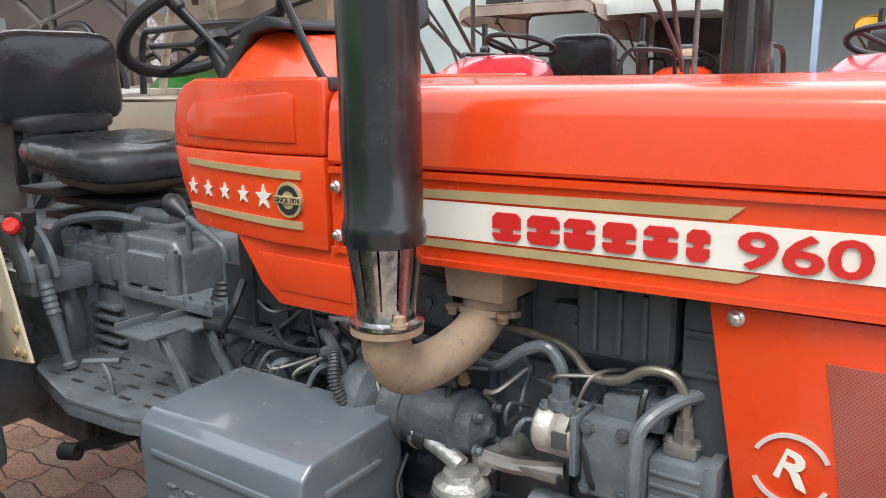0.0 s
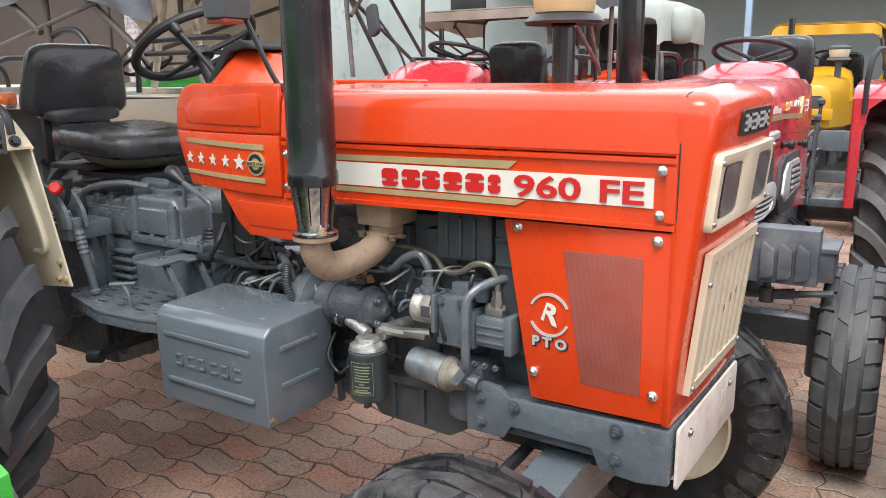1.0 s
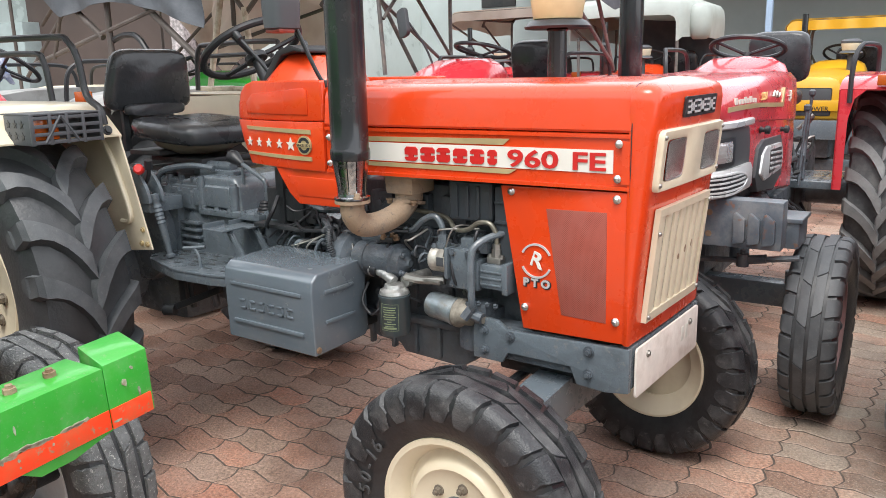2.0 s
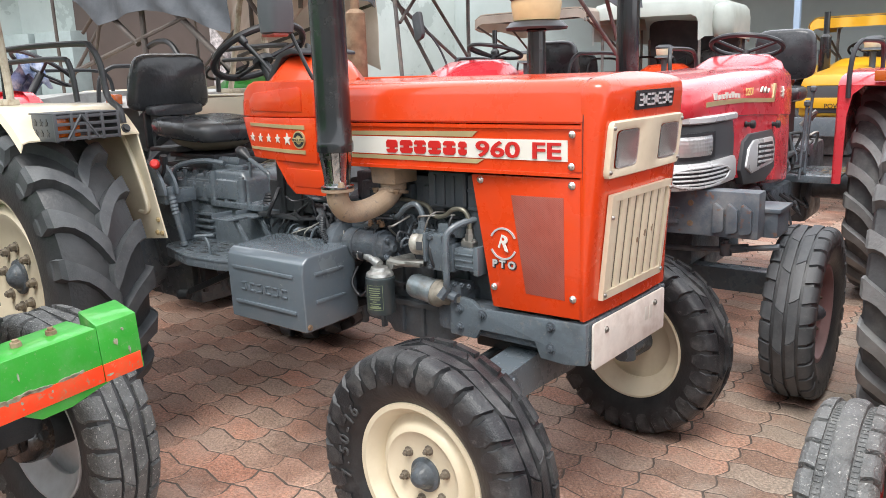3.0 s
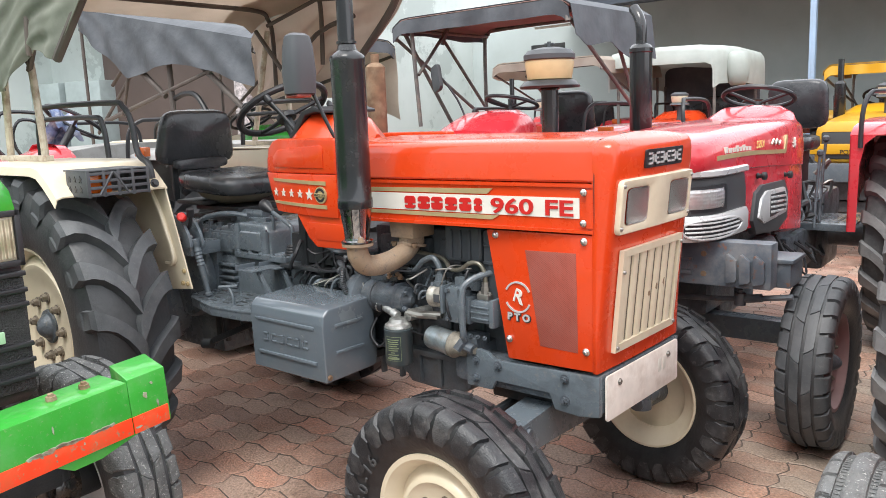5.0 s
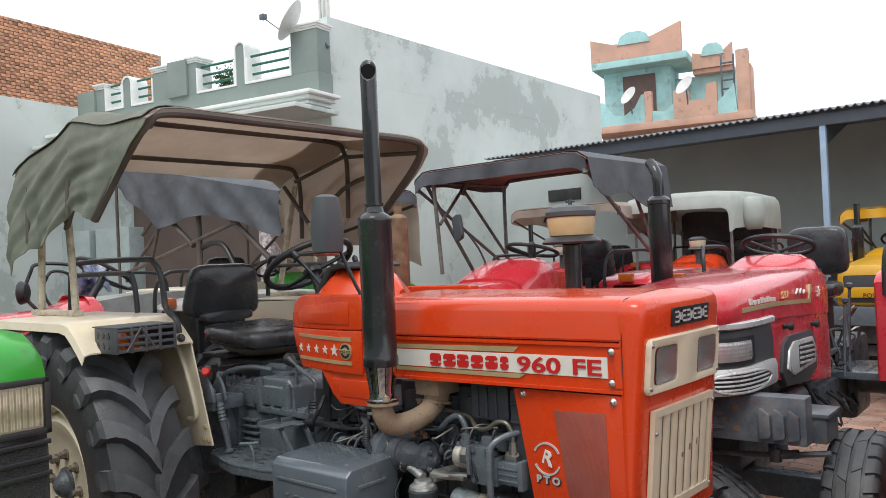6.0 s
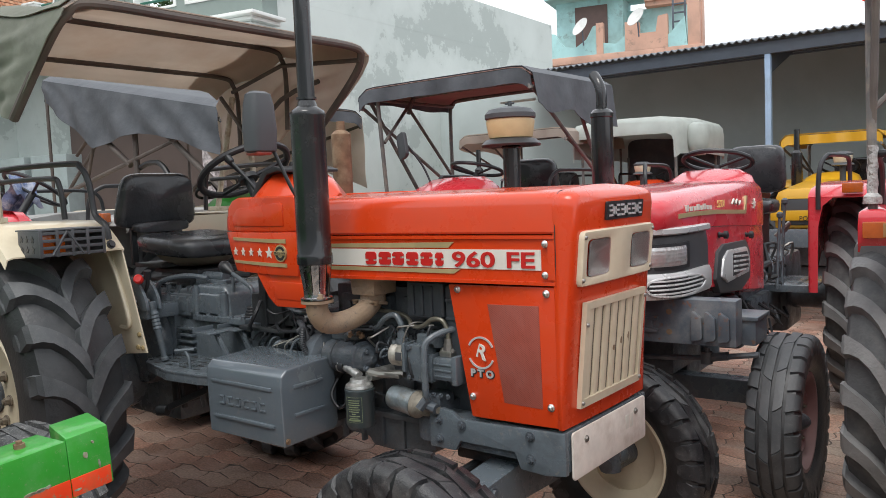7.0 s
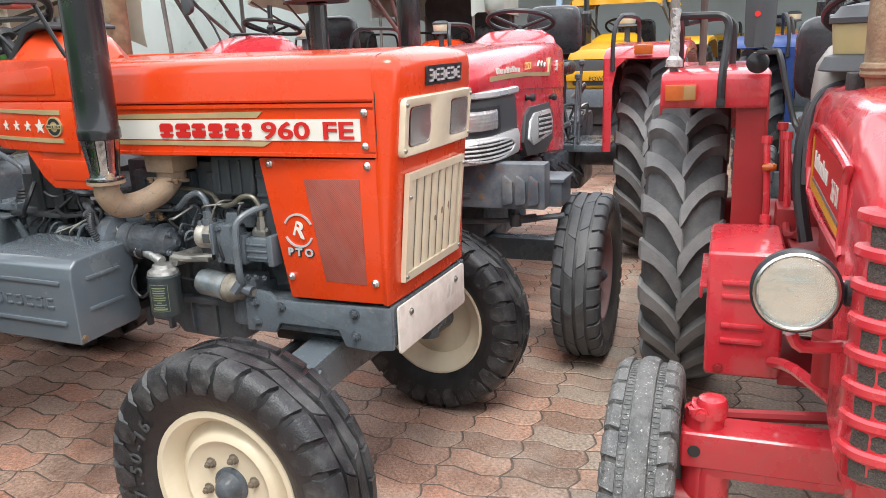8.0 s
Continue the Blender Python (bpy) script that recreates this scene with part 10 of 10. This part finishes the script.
# front beam
def f_beam(b):
    box(b, 0.645, 0.765, -0.5, 0.3495, 0.843, 0.976, 0.003)
bmG = gp(DG, "front_beam", f_beam, BEAMGREEN, "scraped green front beam with orange stripe")
gp(bmG, "beam_head", lambda b: prism(b, [(0.767, 0.3485), (0.767, 0.452), (0.625, 0.492), (0.625, 0.39)], "z", 0.843, 0.982, 0.004), BEAMGREEN)
gp(bmG, "orange_stripe", lambda b: (box(b, 0.763, 0.7675, -0.499, 0.347, 0.845, 0.887, 0.001), box(b, 0.766, 0.7705, 0.349, 0.446, 0.845, 0.887, 0.001)), ORSTR)
sr = random.Random(3)
SCRAPE = mat("bare_scraped_metal", (0.25, 0.3, 0.22), 0.6, vary=0.4, scale=60, dirt=(0.3, 0.14, 0.08), dirt_amt=0.8, dirt_scale=40)
for q in range(30):
    y, z = (sr.uniform(0.1, 0.3), sr.gauss(0.889, 0.003)) if q < 22 else (sr.uniform(-0.05, 0.3), sr.uniform(0.86, 0.96))
    w, h = (sr.uniform(0.006, 0.02), sr.uniform(0.002, 0.006)) if q < 22 else (sr.uniform(0.002, 0.005), sr.uniform(0.002, 0.014))
    pts = [(y + w * math.cos(2 * math.pi * k / 9) * sr.uniform(0.5, 1.1), z + h * math.sin(2 * math.pi * k / 9) * sr.uniform(0.5, 1.1)) for k in range(9)]
    gp(bmG, "scrape", lambda b: prism(b, pts, "x", 0.764, 0.7682), SCRAPE)
for y, z, w, h in ((0.39, 0.93, 0.007, 0.012), (0.36, 0.86, 0.012, 0.004), (0.42, 0.9, 0.003, 0.014), (0.41, 0.955, 0.005, 0.004)):
    pts = [(y + w * math.cos(2 * math.pi * k / 9) * sr.uniform(0.4, 1.0), z + h * math.sin(2 * math.pi * k / 9) * sr.uniform(0.4, 1.0)) for k in range(9)]
    gp(bmG, "scrape", lambda b: prism(b, pts, "x", 0.767, 0.771), SCRAPE)
gp(bmG, "gusset", lambda b: prism(b, [(0.14, 0.85), (0.44, 0.85), (0.27, 0.812), (0.2, 0.812)], "x", 0.64, 0.75, 0.004), BEAMGREEN)
for y in (0.2, 0.28):
    gp(bmG, "bolt", lambda b: (cyl(b, (0.7, y, 0.968), (0.7, y, 0.974), 0.018, seg=14), bolt(b, (0.7, y, 0.974), (0, 0, 1), 0.013, 0.012, 0.006)), RUST)
for c in DG.children:
    if c.name.split(".")[0] in ("bonnet", "nose_mask", "headlight", "grille", "grille_bar", "grille_mark"):
        c.matrix_local = Matrix.Translation((0.045, 0, 0)) @ c.matrix_local
bmG.matrix_local = Matrix.Translation((0, 0.27, 0.9)) @ Matrix.Rotation(radians(3.2), 4, "X") @ Matrix.Translation((0, -0.27, -0.9)) @ bmG.matrix_local
gp(DG, "beam_arm", lambda b: (box(b, 0.2, 0.68, 0.05, 0.13, 0.85, 0.95, 0.01), box(b, 0.2, 0.68, -0.13, -0.05, 0.85, 0.95, 0.01), box(b, 0.05, 0.35, -0.2, 0.2, 0.7, 0.93, 0.02)), GREEN)
for c in DG.children:
    if c.name.startswith("front_axle"):
        for k in c.children:
            for v in k.data.vertices:
                v.co.z = max(v.co.z, 0.47)
GLOSSBLACK = mat("glossy_black_casting", (0.01, 0.01, 0.011), 0.2, vary=0.3, scale=12, dirt=(0.16, 0.1, 0.06), dirt_amt=0.5, dirt_scale=11, coat=0.5, bump=0.4, bump_scale=30)
gp(DG, "axle_hub", lambda b: (lathe(b, [(0.03, 0.0), (0.055, 0.01), (0.06, 0.05), (0.05, 0.06), (0.05, 0.1), (0.075, 0.11), (0.085, 0.14), (0.085, 0.19)], (-0.06, 0.4, 0.44), (0, 1, -0.1), seg=22), lathe(b, [(0.02, 0), (0.05, 0.006), (0.05, 0.05), (0.04, 0.06), (0.04, 0.16), (0.05, 0.165), (0.05, 0.2)], (-0.05, 0.49, 0.4), (0, 0, 1), seg=18)), GLOSSBLACK, "glossy black cast hub")
for s in (-1, 1):
    g_fender(DG, GREEN, s, 2.2)

# red tractor with slate canopy behind
MF = pose(-2.18, 1.62, 0, 0, 0, -90)
F_ = thing("tractor", "red tractor with slate canopy and rusty muffler", "tractor", "tractors in the yard", m=MF)
g_base(F_, PINKHUB, CAST, GREY, 2.1)
g_hood(F_, RED, [(0.4, 0.2, 1.0, 1.3), (0.36, 0.27, 0.98, 1.36), (0.2, 0.3, 0.95, 1.4), (-0.3, 0.31, 0.95, 1.44), (-0.75, 0.32, 0.95, 1.46)], "red bonnet")
g_cowl(F_, RED, -0.55, -1.08, 1.61, 0.27)
g_steer(F_, (-1.12, 0.02, 1.66), (-0.25, 0.05, 0.95), 0.2)
g_seat(F_, -1.7, 1.2, 0.42)
for s in (-1, 1):
    g_fender(F_, RED, s, 2.1)
g_canopy(F_, -0.72, -1.86, 2.3, 0.78, CANVASGREY, CANVASPINK, PIPEGREY, 0.34, drops={-1: 0.07, 1: 0.36})
gp(F_, "muffler", lambda b: lathe(b, [(0.03, 1.3), (0.055, 1.33), (0.068, 1.35), (0.068, 1.93), (0.05, 1.95), (0.03, 1.96), (0.03, 2.02)], (-0.1, -0.42, 0), (0, 0, 1), seg=24), RUST, "rusty upright muffler")
gp(F_, "wing_mirror", lambda b: (prism(b, [(q[0], q[1]) for q in rounded(0.135, 0.2, 0.04, 5)], "x", -0.015, 0.015, 0.006, m=Matrix.Translation((-0.75, -0.41, 1.86)) @ Matrix.Rotation(radians(-25), 4, "Z") @ Matrix.Rotation(radians(14), 4, "X")), tube(b, [(-0.75, -0.36, 1.86), (-0.85, -0.3, 1.7), (-0.9, -0.26, 1.55)], 0.009, 6, 4)), GREYPLASTIC, "rounded grey wing mirror")
gp(F_, "canopy_leg", lambda b: (tube(b, [(-0.78, -0.62, 1.5), (-0.76, -0.66, 2.28)], 0.016, 8, 1), tube(b, [(-1.3, -0.72, 1.5), (-0.75, -0.74, 2.25)], 0.016, 8, 1), tube(b, [(-0.78, -0.62, 1.9), (-1.25, -0.7, 2.28)], 0.014, 8, 1)), PIPEGREY)

# cream and green tractor with slate tarpaulin behind the seat
ME = pose(-3.75, 2.45, 0, 0, 0, 0)
E_ = thing("tractor", "cream and green tractor under a slate tarpaulin hood", "tractor", "tractors in the yard", m=ME)
g_base(E_, CREAM, CAST, GREY, 2.1)
g_hood(E_, CREAM, [(0.5, 0.22, 0.95, 1.32), (0.46, 0.3, 0.92, 1.36), (0.2, 0.33, 0.9, 1.37), (-0.7, 0.34, 0.9, 1.4)], "cream bonnet")
g_hood(E_, GREEN, [(0.42, 0.2, 1.33, 1.42), (0.3, 0.27, 1.34, 1.46), (-0.7, 0.28, 1.38, 1.5), (-0.95, 0.27, 1.38, 1.56)], "green bonnet top", "bonnet_top")
g_cowl(E_, GREEN, -0.7, -1.15, 1.56, 0.25)
g_steer(E_, (-1.3, 0, 1.62))
g_seat(E_, -1.9, 1.2, 0.42)
for s in (-1, 1):
    g_fender(E_, CREAM, s, 2.1)
g_canopy(E_, -0.13, -2.9, 2.27, 0.8, CANVASGREY, CANVASIN, PIPEBROWN, drops={-1: 0.34, 1: 0.62}, flap_mat={-1: CANVASGREY, 1: CANVASIN}, tilt=0.19, even=lambda u: float(np.interp(u, (0, 0.08, 0.18, 0.3, 0.4, 0.52, 0.67, 0.8, 1.0), (1.1, 1.0, 0.87, 0.82, 0.83, 0.98, 1.2, 0.85, 0.5))))
for p0, p1, r in (((-1.4, -0.77, 1.3), (-1.4, -0.77, 2.22), 0.026), ((-2.9, -0.77, 2.75), (-1.5, -0.77, 1.85), 0.026), ((-1.0, -0.77, 2.15), (-0.2, -0.77, 1.6), 0.026), ((-2.06, -0.77, 2.2), (-2.3, -0.77, 1.7), 0.018), ((-2.1, -0.77, 2.22), (-2.5, -0.74, 2.0), 0.018)):
    gp(E_, "canopy_pole", lambda b: tube(b, [p0, p1], r, 10, 1), PIPEBROWN)
gp(E_, "grab_rail", lambda b: tube(b, [(-1.4, -0.75, 1.82), (-1.2, -0.75, 1.86), (-1.0, -0.75, 1.8), (-0.75, -0.75, 1.45)], 0.024, 10, 5), PLASTIC, "black bent grab rail")

# tractor with a red bonnet farther along the row
FADED = mat("faded_grey_fender_paint", (0.3, 0.3, 0.29), 0.5, vary=0.15, scale=5, dirt=(0.12, 0.11, 0.1), dirt_amt=0.6, dirt_scale=6)
MH = pose(-4.0, -0.62, 0, 0, 0, -90)
H_ = thing("tractor", "red tractor with faded grey fenders and black steering wheel", "tractor", "tractors in the yard", m=MH)
g_base(H_, PINKHUB, CAST, GREY, 1.7)
g_hood(H_, RED, [(0.3, 0.2, 1.0, 1.3), (0.27, 0.27, 0.98, 1.36), (-0.1, 0.31, 0.95, 1.4), (-0.5, 0.32, 0.95, 1.42)], "red bonnet")
g_cowl(H_, RED, -0.4, -0.72, 1.5, 0.25)
g_steer(H_, (-0.85, 0, 1.63), (-0.55, 0, 0.83))
g_seat(H_, -1.5, 1.15, 0.36)
for s in (-1, 1):
    g_fender(H_, FADED, s, 1.7)
gp(H_, "side_lamp", lambda b: lathe(b, [(0.02, -0.06), (0.07, -0.04), (0.085, 0.0), (0.08, 0.01), (0.03, 0.02)], (-0.5, -0.55, 1.52), (0.6, -0.5, 0), seg=20), PLASTIC, "round black side lamp")
for r, pts in (
    (0.014, [(-0.97, -0.5, 0.81), (-0.9, -0.5, 1.1), (-0.57, -0.6, 1.45), (-0.59, -0.6, 1.67), (-0.65, -0.6, 1.72), (-0.85, -0.6, 1.71), (-0.9, -0.6, 1.67), (-0.9, -0.6, 1.43), (-1.0, -0.5, 1.1), (-1.05, -0.5, 0.81)]),
    (0.012, [(-0.97, -0.5, 0.81), (-0.9, -0.5, 1.1), (-0.69, -0.6, 1.46), (-0.71, -0.6, 1.64), (-0.81, -0.6, 1.66), (-0.9, -0.6, 1.61)]),
):
    gp(H_, "guard_rail", lambda b: tube(b, pts, r, 8, 4), BLACK)
BLUECLOTH = mat("blue_checked_cloth", (0.12, 0.16, 0.28), 0.85, vary=0.6, scale=22, dirt=(0.6, 0.6, 0.62), dirt_amt=0.7, dirt_scale=16)
gp(H_, "draped_cloth", lambda b: sheet(b, lambda u, v: (-0.74 - 0.16 * u + 0.02 * math.sin(8 * v), -0.02 - 0.22 * v + 0.02 * math.sin(7 * u), 1.76 - 0.42 * abs(v - 0.4) - 0.08 * u + 0.02 * math.sin(12 * u + 9 * v)), 14, 14, 0.005), BLUECLOTH, "blue patterned cloth thrown over the wheel", 60)

# back row under and before the shed
def back_tractor(x, y, rz, label, body, fend_mat, canopy=None, lining=None, z=2.2, mark=None, rim=None, stack=True):
    Tr = thing("tractor", label, "tractor", "tractors in the yard", m=pose(x, y, 0, 0, 0, rz))
    g_base(Tr, rim or PINKHUB, CAST, GREY, 2.1)
    hd = g_hood(Tr, body, [(0.4, 0.2, 1.0, 1.32), (0.36, 0.27, 0.98, 1.38), (-0.3, 0.31, 0.95, 1.44), (-0.75, 0.32, 0.95, 1.46)], "")
    g_cowl(Tr, body, -0.55, -1.1, 1.54, 0.26)
    g_steer(Tr, (-1.22, 0, 1.6))
    g_seat(Tr, -1.85, 1.15, 0.42)
    for s in (-1, 1):
        g_fender(Tr, fend_mat, s, 2.1)
    gp(Tr, "front_bumper", lambda b: box(b, 0.38, 0.46, -0.5, 0.5, 0.8, 0.98, 0.01), GREY)
    gp(Tr, "grille", lambda b: box(b, 0.39, 0.41, -0.2, 0.2, 1.02, 1.28, 0.02), DARKMASK)
    if stack:
        pc = gp(Tr, "precleaner", lambda b: lathe(b, [(0.08, 1.622), (0.085, 1.628), (0.095, 1.69), (0.09, 1.697)], (-0.4, 0.2, 0), (0, 0, 1), seg=24), CREAM, "cream round air pre-cleaner bowl")
        gp(pc, "lid", lambda b: lathe(b, [(0.09, 1.696), (0.1, 1.7), (0.1, 1.715), (0.06, 1.738), (0.01, 1.74)], (-0.4, 0.2, 0), (0, 0, 1), seg=24), GREYPLASTIC)
        gp(pc, "stem", lambda b: lathe(b, [(0.03, 1.3), (0.03, 1.59), (0.112, 1.598), (0.1, 1.615), (0.08, 1.623)], (-0.4, 0.2, 0), (0, 0, 1), seg=24), GREYPLASTIC)
        gp(Tr, "muffler", lambda b: lathe(b, [(0.03, 1.3), (0.055, 1.34), (0.055, 1.75), (0.03, 1.78), (0.03, 2.0)], (-0.4, -0.25, 0), (0, 0, 1), seg=20), BLACK, "black upright muffler")
    if canopy:
        g_canopy(Tr, -0.8, -2.3, z, 0.8, canopy, lining or canopy, PIPEGREY, 0.22)
    return Tr, hd


Y1, hy = back_tractor(-0.6, 6.43, -90, "yellow tractor with a narrow yellow canopy by the shed", YELLOW, YELLOW, rim=YELLOW)
g_canopy(Y1, -0.8, -2.0, 1.94, 0.5, YELLOW, YELLOW, PIPEGREY, 0.08)
back_tractor(1.05, 9.9, -90, "yellow tractor under the shed roof", YELLOW, YELLOW)
band = gp(Y1, "nose_band", lambda b: box(b, 0.4, 0.43, -0.3, 0.3, 1.065, 1.165, 0.01), YELLOW, "yellow nose band with dark print")
text("nose_print", "POWER", 0.062, PLASTIC, band, Matrix(((0, 0, 1, 0.4305), (1, 0, 0, 0.08), (0, 1, 0, 1.085), (0, 0, 0, 1))), 0.003)
WT, _ = back_tractor(-2.6, 5.95, -90, "orange tractor under a white tarpaulin roof", ORANGE, ORANGE)
def f_shell(b):
    out = [(-0.9, 1.82), (-0.9, 2.08), (-0.88, 2.18), (-0.82, 2.24), (-0.6, 2.27), (0, 2.28), (0.6, 2.27), (0.82, 2.24), (0.88, 2.18), (0.9, 2.08), (0.9, 1.82)]
    inn = [(0.875, 1.82), (0.87, 2.03), (0.84, 2.09), (0.76, 2.12), (0, 2.13), (-0.76, 2.12), (-0.84, 2.09), (-0.87, 2.03), (-0.875, 1.82)]
    rings = []
    for x, k, dz in ((-0.72, 0.95, -0.04), (-0.78, 1.0, 0.0), (-1.5, 1.0, 0.02), (-2.3, 1.0, -0.02), (-2.38, 0.95, -0.05)):
        rings.append([(x, y * k * 0.78 - 0.2, 1.78 + (z - 1.78) * k + dz) for y, z in out + inn])
    loft(b, rings)
wsh = gp(WT, "tarpaulin_roof", f_shell, CANVASWHITE, "white tarpaulin roof with rounded ends", 60)
gp(wsh, "bundled_cloth", lambda b: loft(b, [[(-1.2 + 0.2 * math.cos(a) * k, 0.56 + 0.12 * math.sin(a) * k + 0.012 * math.sin(3 * a + 9 * z), z) for a in (2 * math.pi * q / 16 for q in range(16))] for z, k in ((1.8, 0.6), (1.84, 0.9), (1.95, 1.05), (2.08, 1.0), (2.16, 0.8), (2.19, 0.4))]), CANVASWHITE, "bundle of rolled white tarpaulin", 60)
gp(wsh, "rear_curtain", lambda b: sheet(b, lambda u, v: (-2.33 + 0.03 * math.sin(9 * u), -0.86 + 1.3 * u, 2.12 - 0.75 * v), 20, 6, 0.004), CANVASGREY, "dark slate rear curtain", 60)
for x in (-0.85, -2.2):
    for y in (-0.8, 0.42):
        gp(wsh, "roof_post", lambda b: tube(b, [(x, y, 1.2), (x, y, 1.85)], 0.018, 8, 1), PIPEGREY)
back_tractor(-4.2, 5.6, -90, "red tractor with pale canopy in the back row", RED, RED, CANVASIN, CANVASIN, 2.2)
back_tractor(1.75, 6.4, -92, "white tractor in the back row", CANVASWHITE, RED, None)
back_tractor(1.75, 3.3, -91, "blue tractor standing behind the red one", BLUE, BLUE, None, rim=CANVASWHITE)
back_tractor(3.9, 4.8, -94, "red tractor in the back row", RED, RED, YELLOW, YELLOW, 2.05)
back_tractor(3.9, -0.2, -92, "red tractor at the end of the row", RED, RED, None)


# ---- bricks and pavers ----
rng = random.Random(11)
bm = B()
box(bm, -0.02, 0.02, -0.105, 0.105, -0.031, 0.031, 0.004, 1)
me = bpy.data.meshes.new("brick")
bm.to_mesh(me)
bm.free()
me.materials.append(BRICK)
wall_b = bpy.data.objects["mortar_wall"]
nb = 0
for r in range(24):
    for c in range(64):
        y, z = -4.6 + c * 0.222 + (0.111 if r % 2 else 0), 5.59 + r * 0.075
        if z > 7.33 or not (2.9 < y < 8.8) or nb >= 700:
            continue
        o = new("brick", me)
        o.parent = wall_b
        o.matrix_basis = pose(-16.545 + rng.uniform(-0.008, 0.008), y, z, rng.uniform(-1, 1), 0, rng.uniform(-1, 1))
        nb += 1

PU, PV, PANG = 0.249, 0.137, 1.0
def paver_outline(g=0.0038):
    """A wavy block: long edges in one full wave, ends bowed the same way, so that neighbours fit."""
    u, v = PU / 2 - g, PV / 2 - g
    k, w = 0.026, 0.014
    wave = lambda x: -w * math.sin(math.pi * x / u) + 0.003 * math.sin(3 * math.pi * x / u)
    bow = lambda y: k * (math.cos(math.pi * y / (2 * v)) ** 1.3 if abs(y) < v else 0.0)
    xs = [u * (2 * q / 8 - 1) for q in range(9)]
    ys = [v * (2 * q / 4 - 1) for q in range(1, 4)]
    return [(x, -v + wave(x)) for x in xs] + [(u + bow(y), y) for y in ys] + [(x, v + wave(x)) for x in xs[::-1]] + [(-u + bow(y), y) for y in ys[::-1]]


out = paver_outline()
no = len(out)
def paver_geo():
    vs, fs = [], []
    for s, z in ((1.0, -0.012), (1.0, -0.003), (0.965, 0.0)):
        vs += [(x * (s if s == 1 else 1 - 0.004 / 0.13), y * (1 if s == 1 else 1 - 0.004 / 0.065), z) for x, y in out]
    for i in range(2):
        for k in range(no):
            j = (k + 1) % no
            fs.append((i * no + k, i * no + j, (i + 1) * no + j, (i + 1) * no + k))
    fs.append(tuple(range(2 * no, 3 * no)))
    return vs, fs


pvs, pfs = paver_geo()
pm = bpy.data.meshes.new("paving_brick")
pm.from_pydata(pvs, [], pfs)
pm.materials.append(paver_mat("paver_single", False))
rot = Matrix.Rotation(radians(PANG), 4, "Z")
cells = []
for i in range(-62, 62):
    for j in range(-92, 90):
        x, y = i * PU + 0.05, j * PV - 0.016
        p = rot @ Vector((x, y, 0))
        if -9 < p.x < 10 and -9 < p.y < 10.5:
            cells.append((p.x, p.y))
near = sorted(cells, key=lambda c: (c[0] - 0.35) ** 2 + (c[1] - 0.75) ** 2)
for x, y in near[:300]:
    o = new("paving_brick", pm)
    o.parent = ground
    o.matrix_basis = Matrix.Translation((x, y, rng.uniform(-0.003, 0.0))) @ Matrix.Rotation(radians(PANG + rng.uniform(-0.8, 0.8)), 4, "Z") @ Matrix.Rotation(radians(rng.uniform(-0.7, 0.7)), 4, "X")
V, F = [], []
base = np.array(pvs)
for x, y in near[300:]:
    a = radians(PANG + rng.uniform(-0.8, 0.8))
    c, s = math.cos(a), math.sin(a)
    tx, ty = rng.uniform(-0.012, 0.012), rng.uniform(-0.012, 0.012)
    q = np.empty_like(base)
    q[:, 0] = base[:, 0] * c - base[:, 1] * s + x
    q[:, 1] = base[:, 0] * s + base[:, 1] * c + y
    q[:, 2] = base[:, 2] + rng.uniform(-0.003, 0) + base[:, 0] * tx + base[:, 1] * ty
    n0 = len(V)
    V.extend(map(tuple, q))
    F.extend(tuple(n0 + k for k in f) for f in pfs)
pm2 = bpy.data.meshes.new("paving_field")
pm2.from_pydata(V, [], F)
pm2.materials.append(paver_mat("paver_field", True))
o = new("paving_field", pm2)
o.parent = ground
tagged(o, kind="stuff")
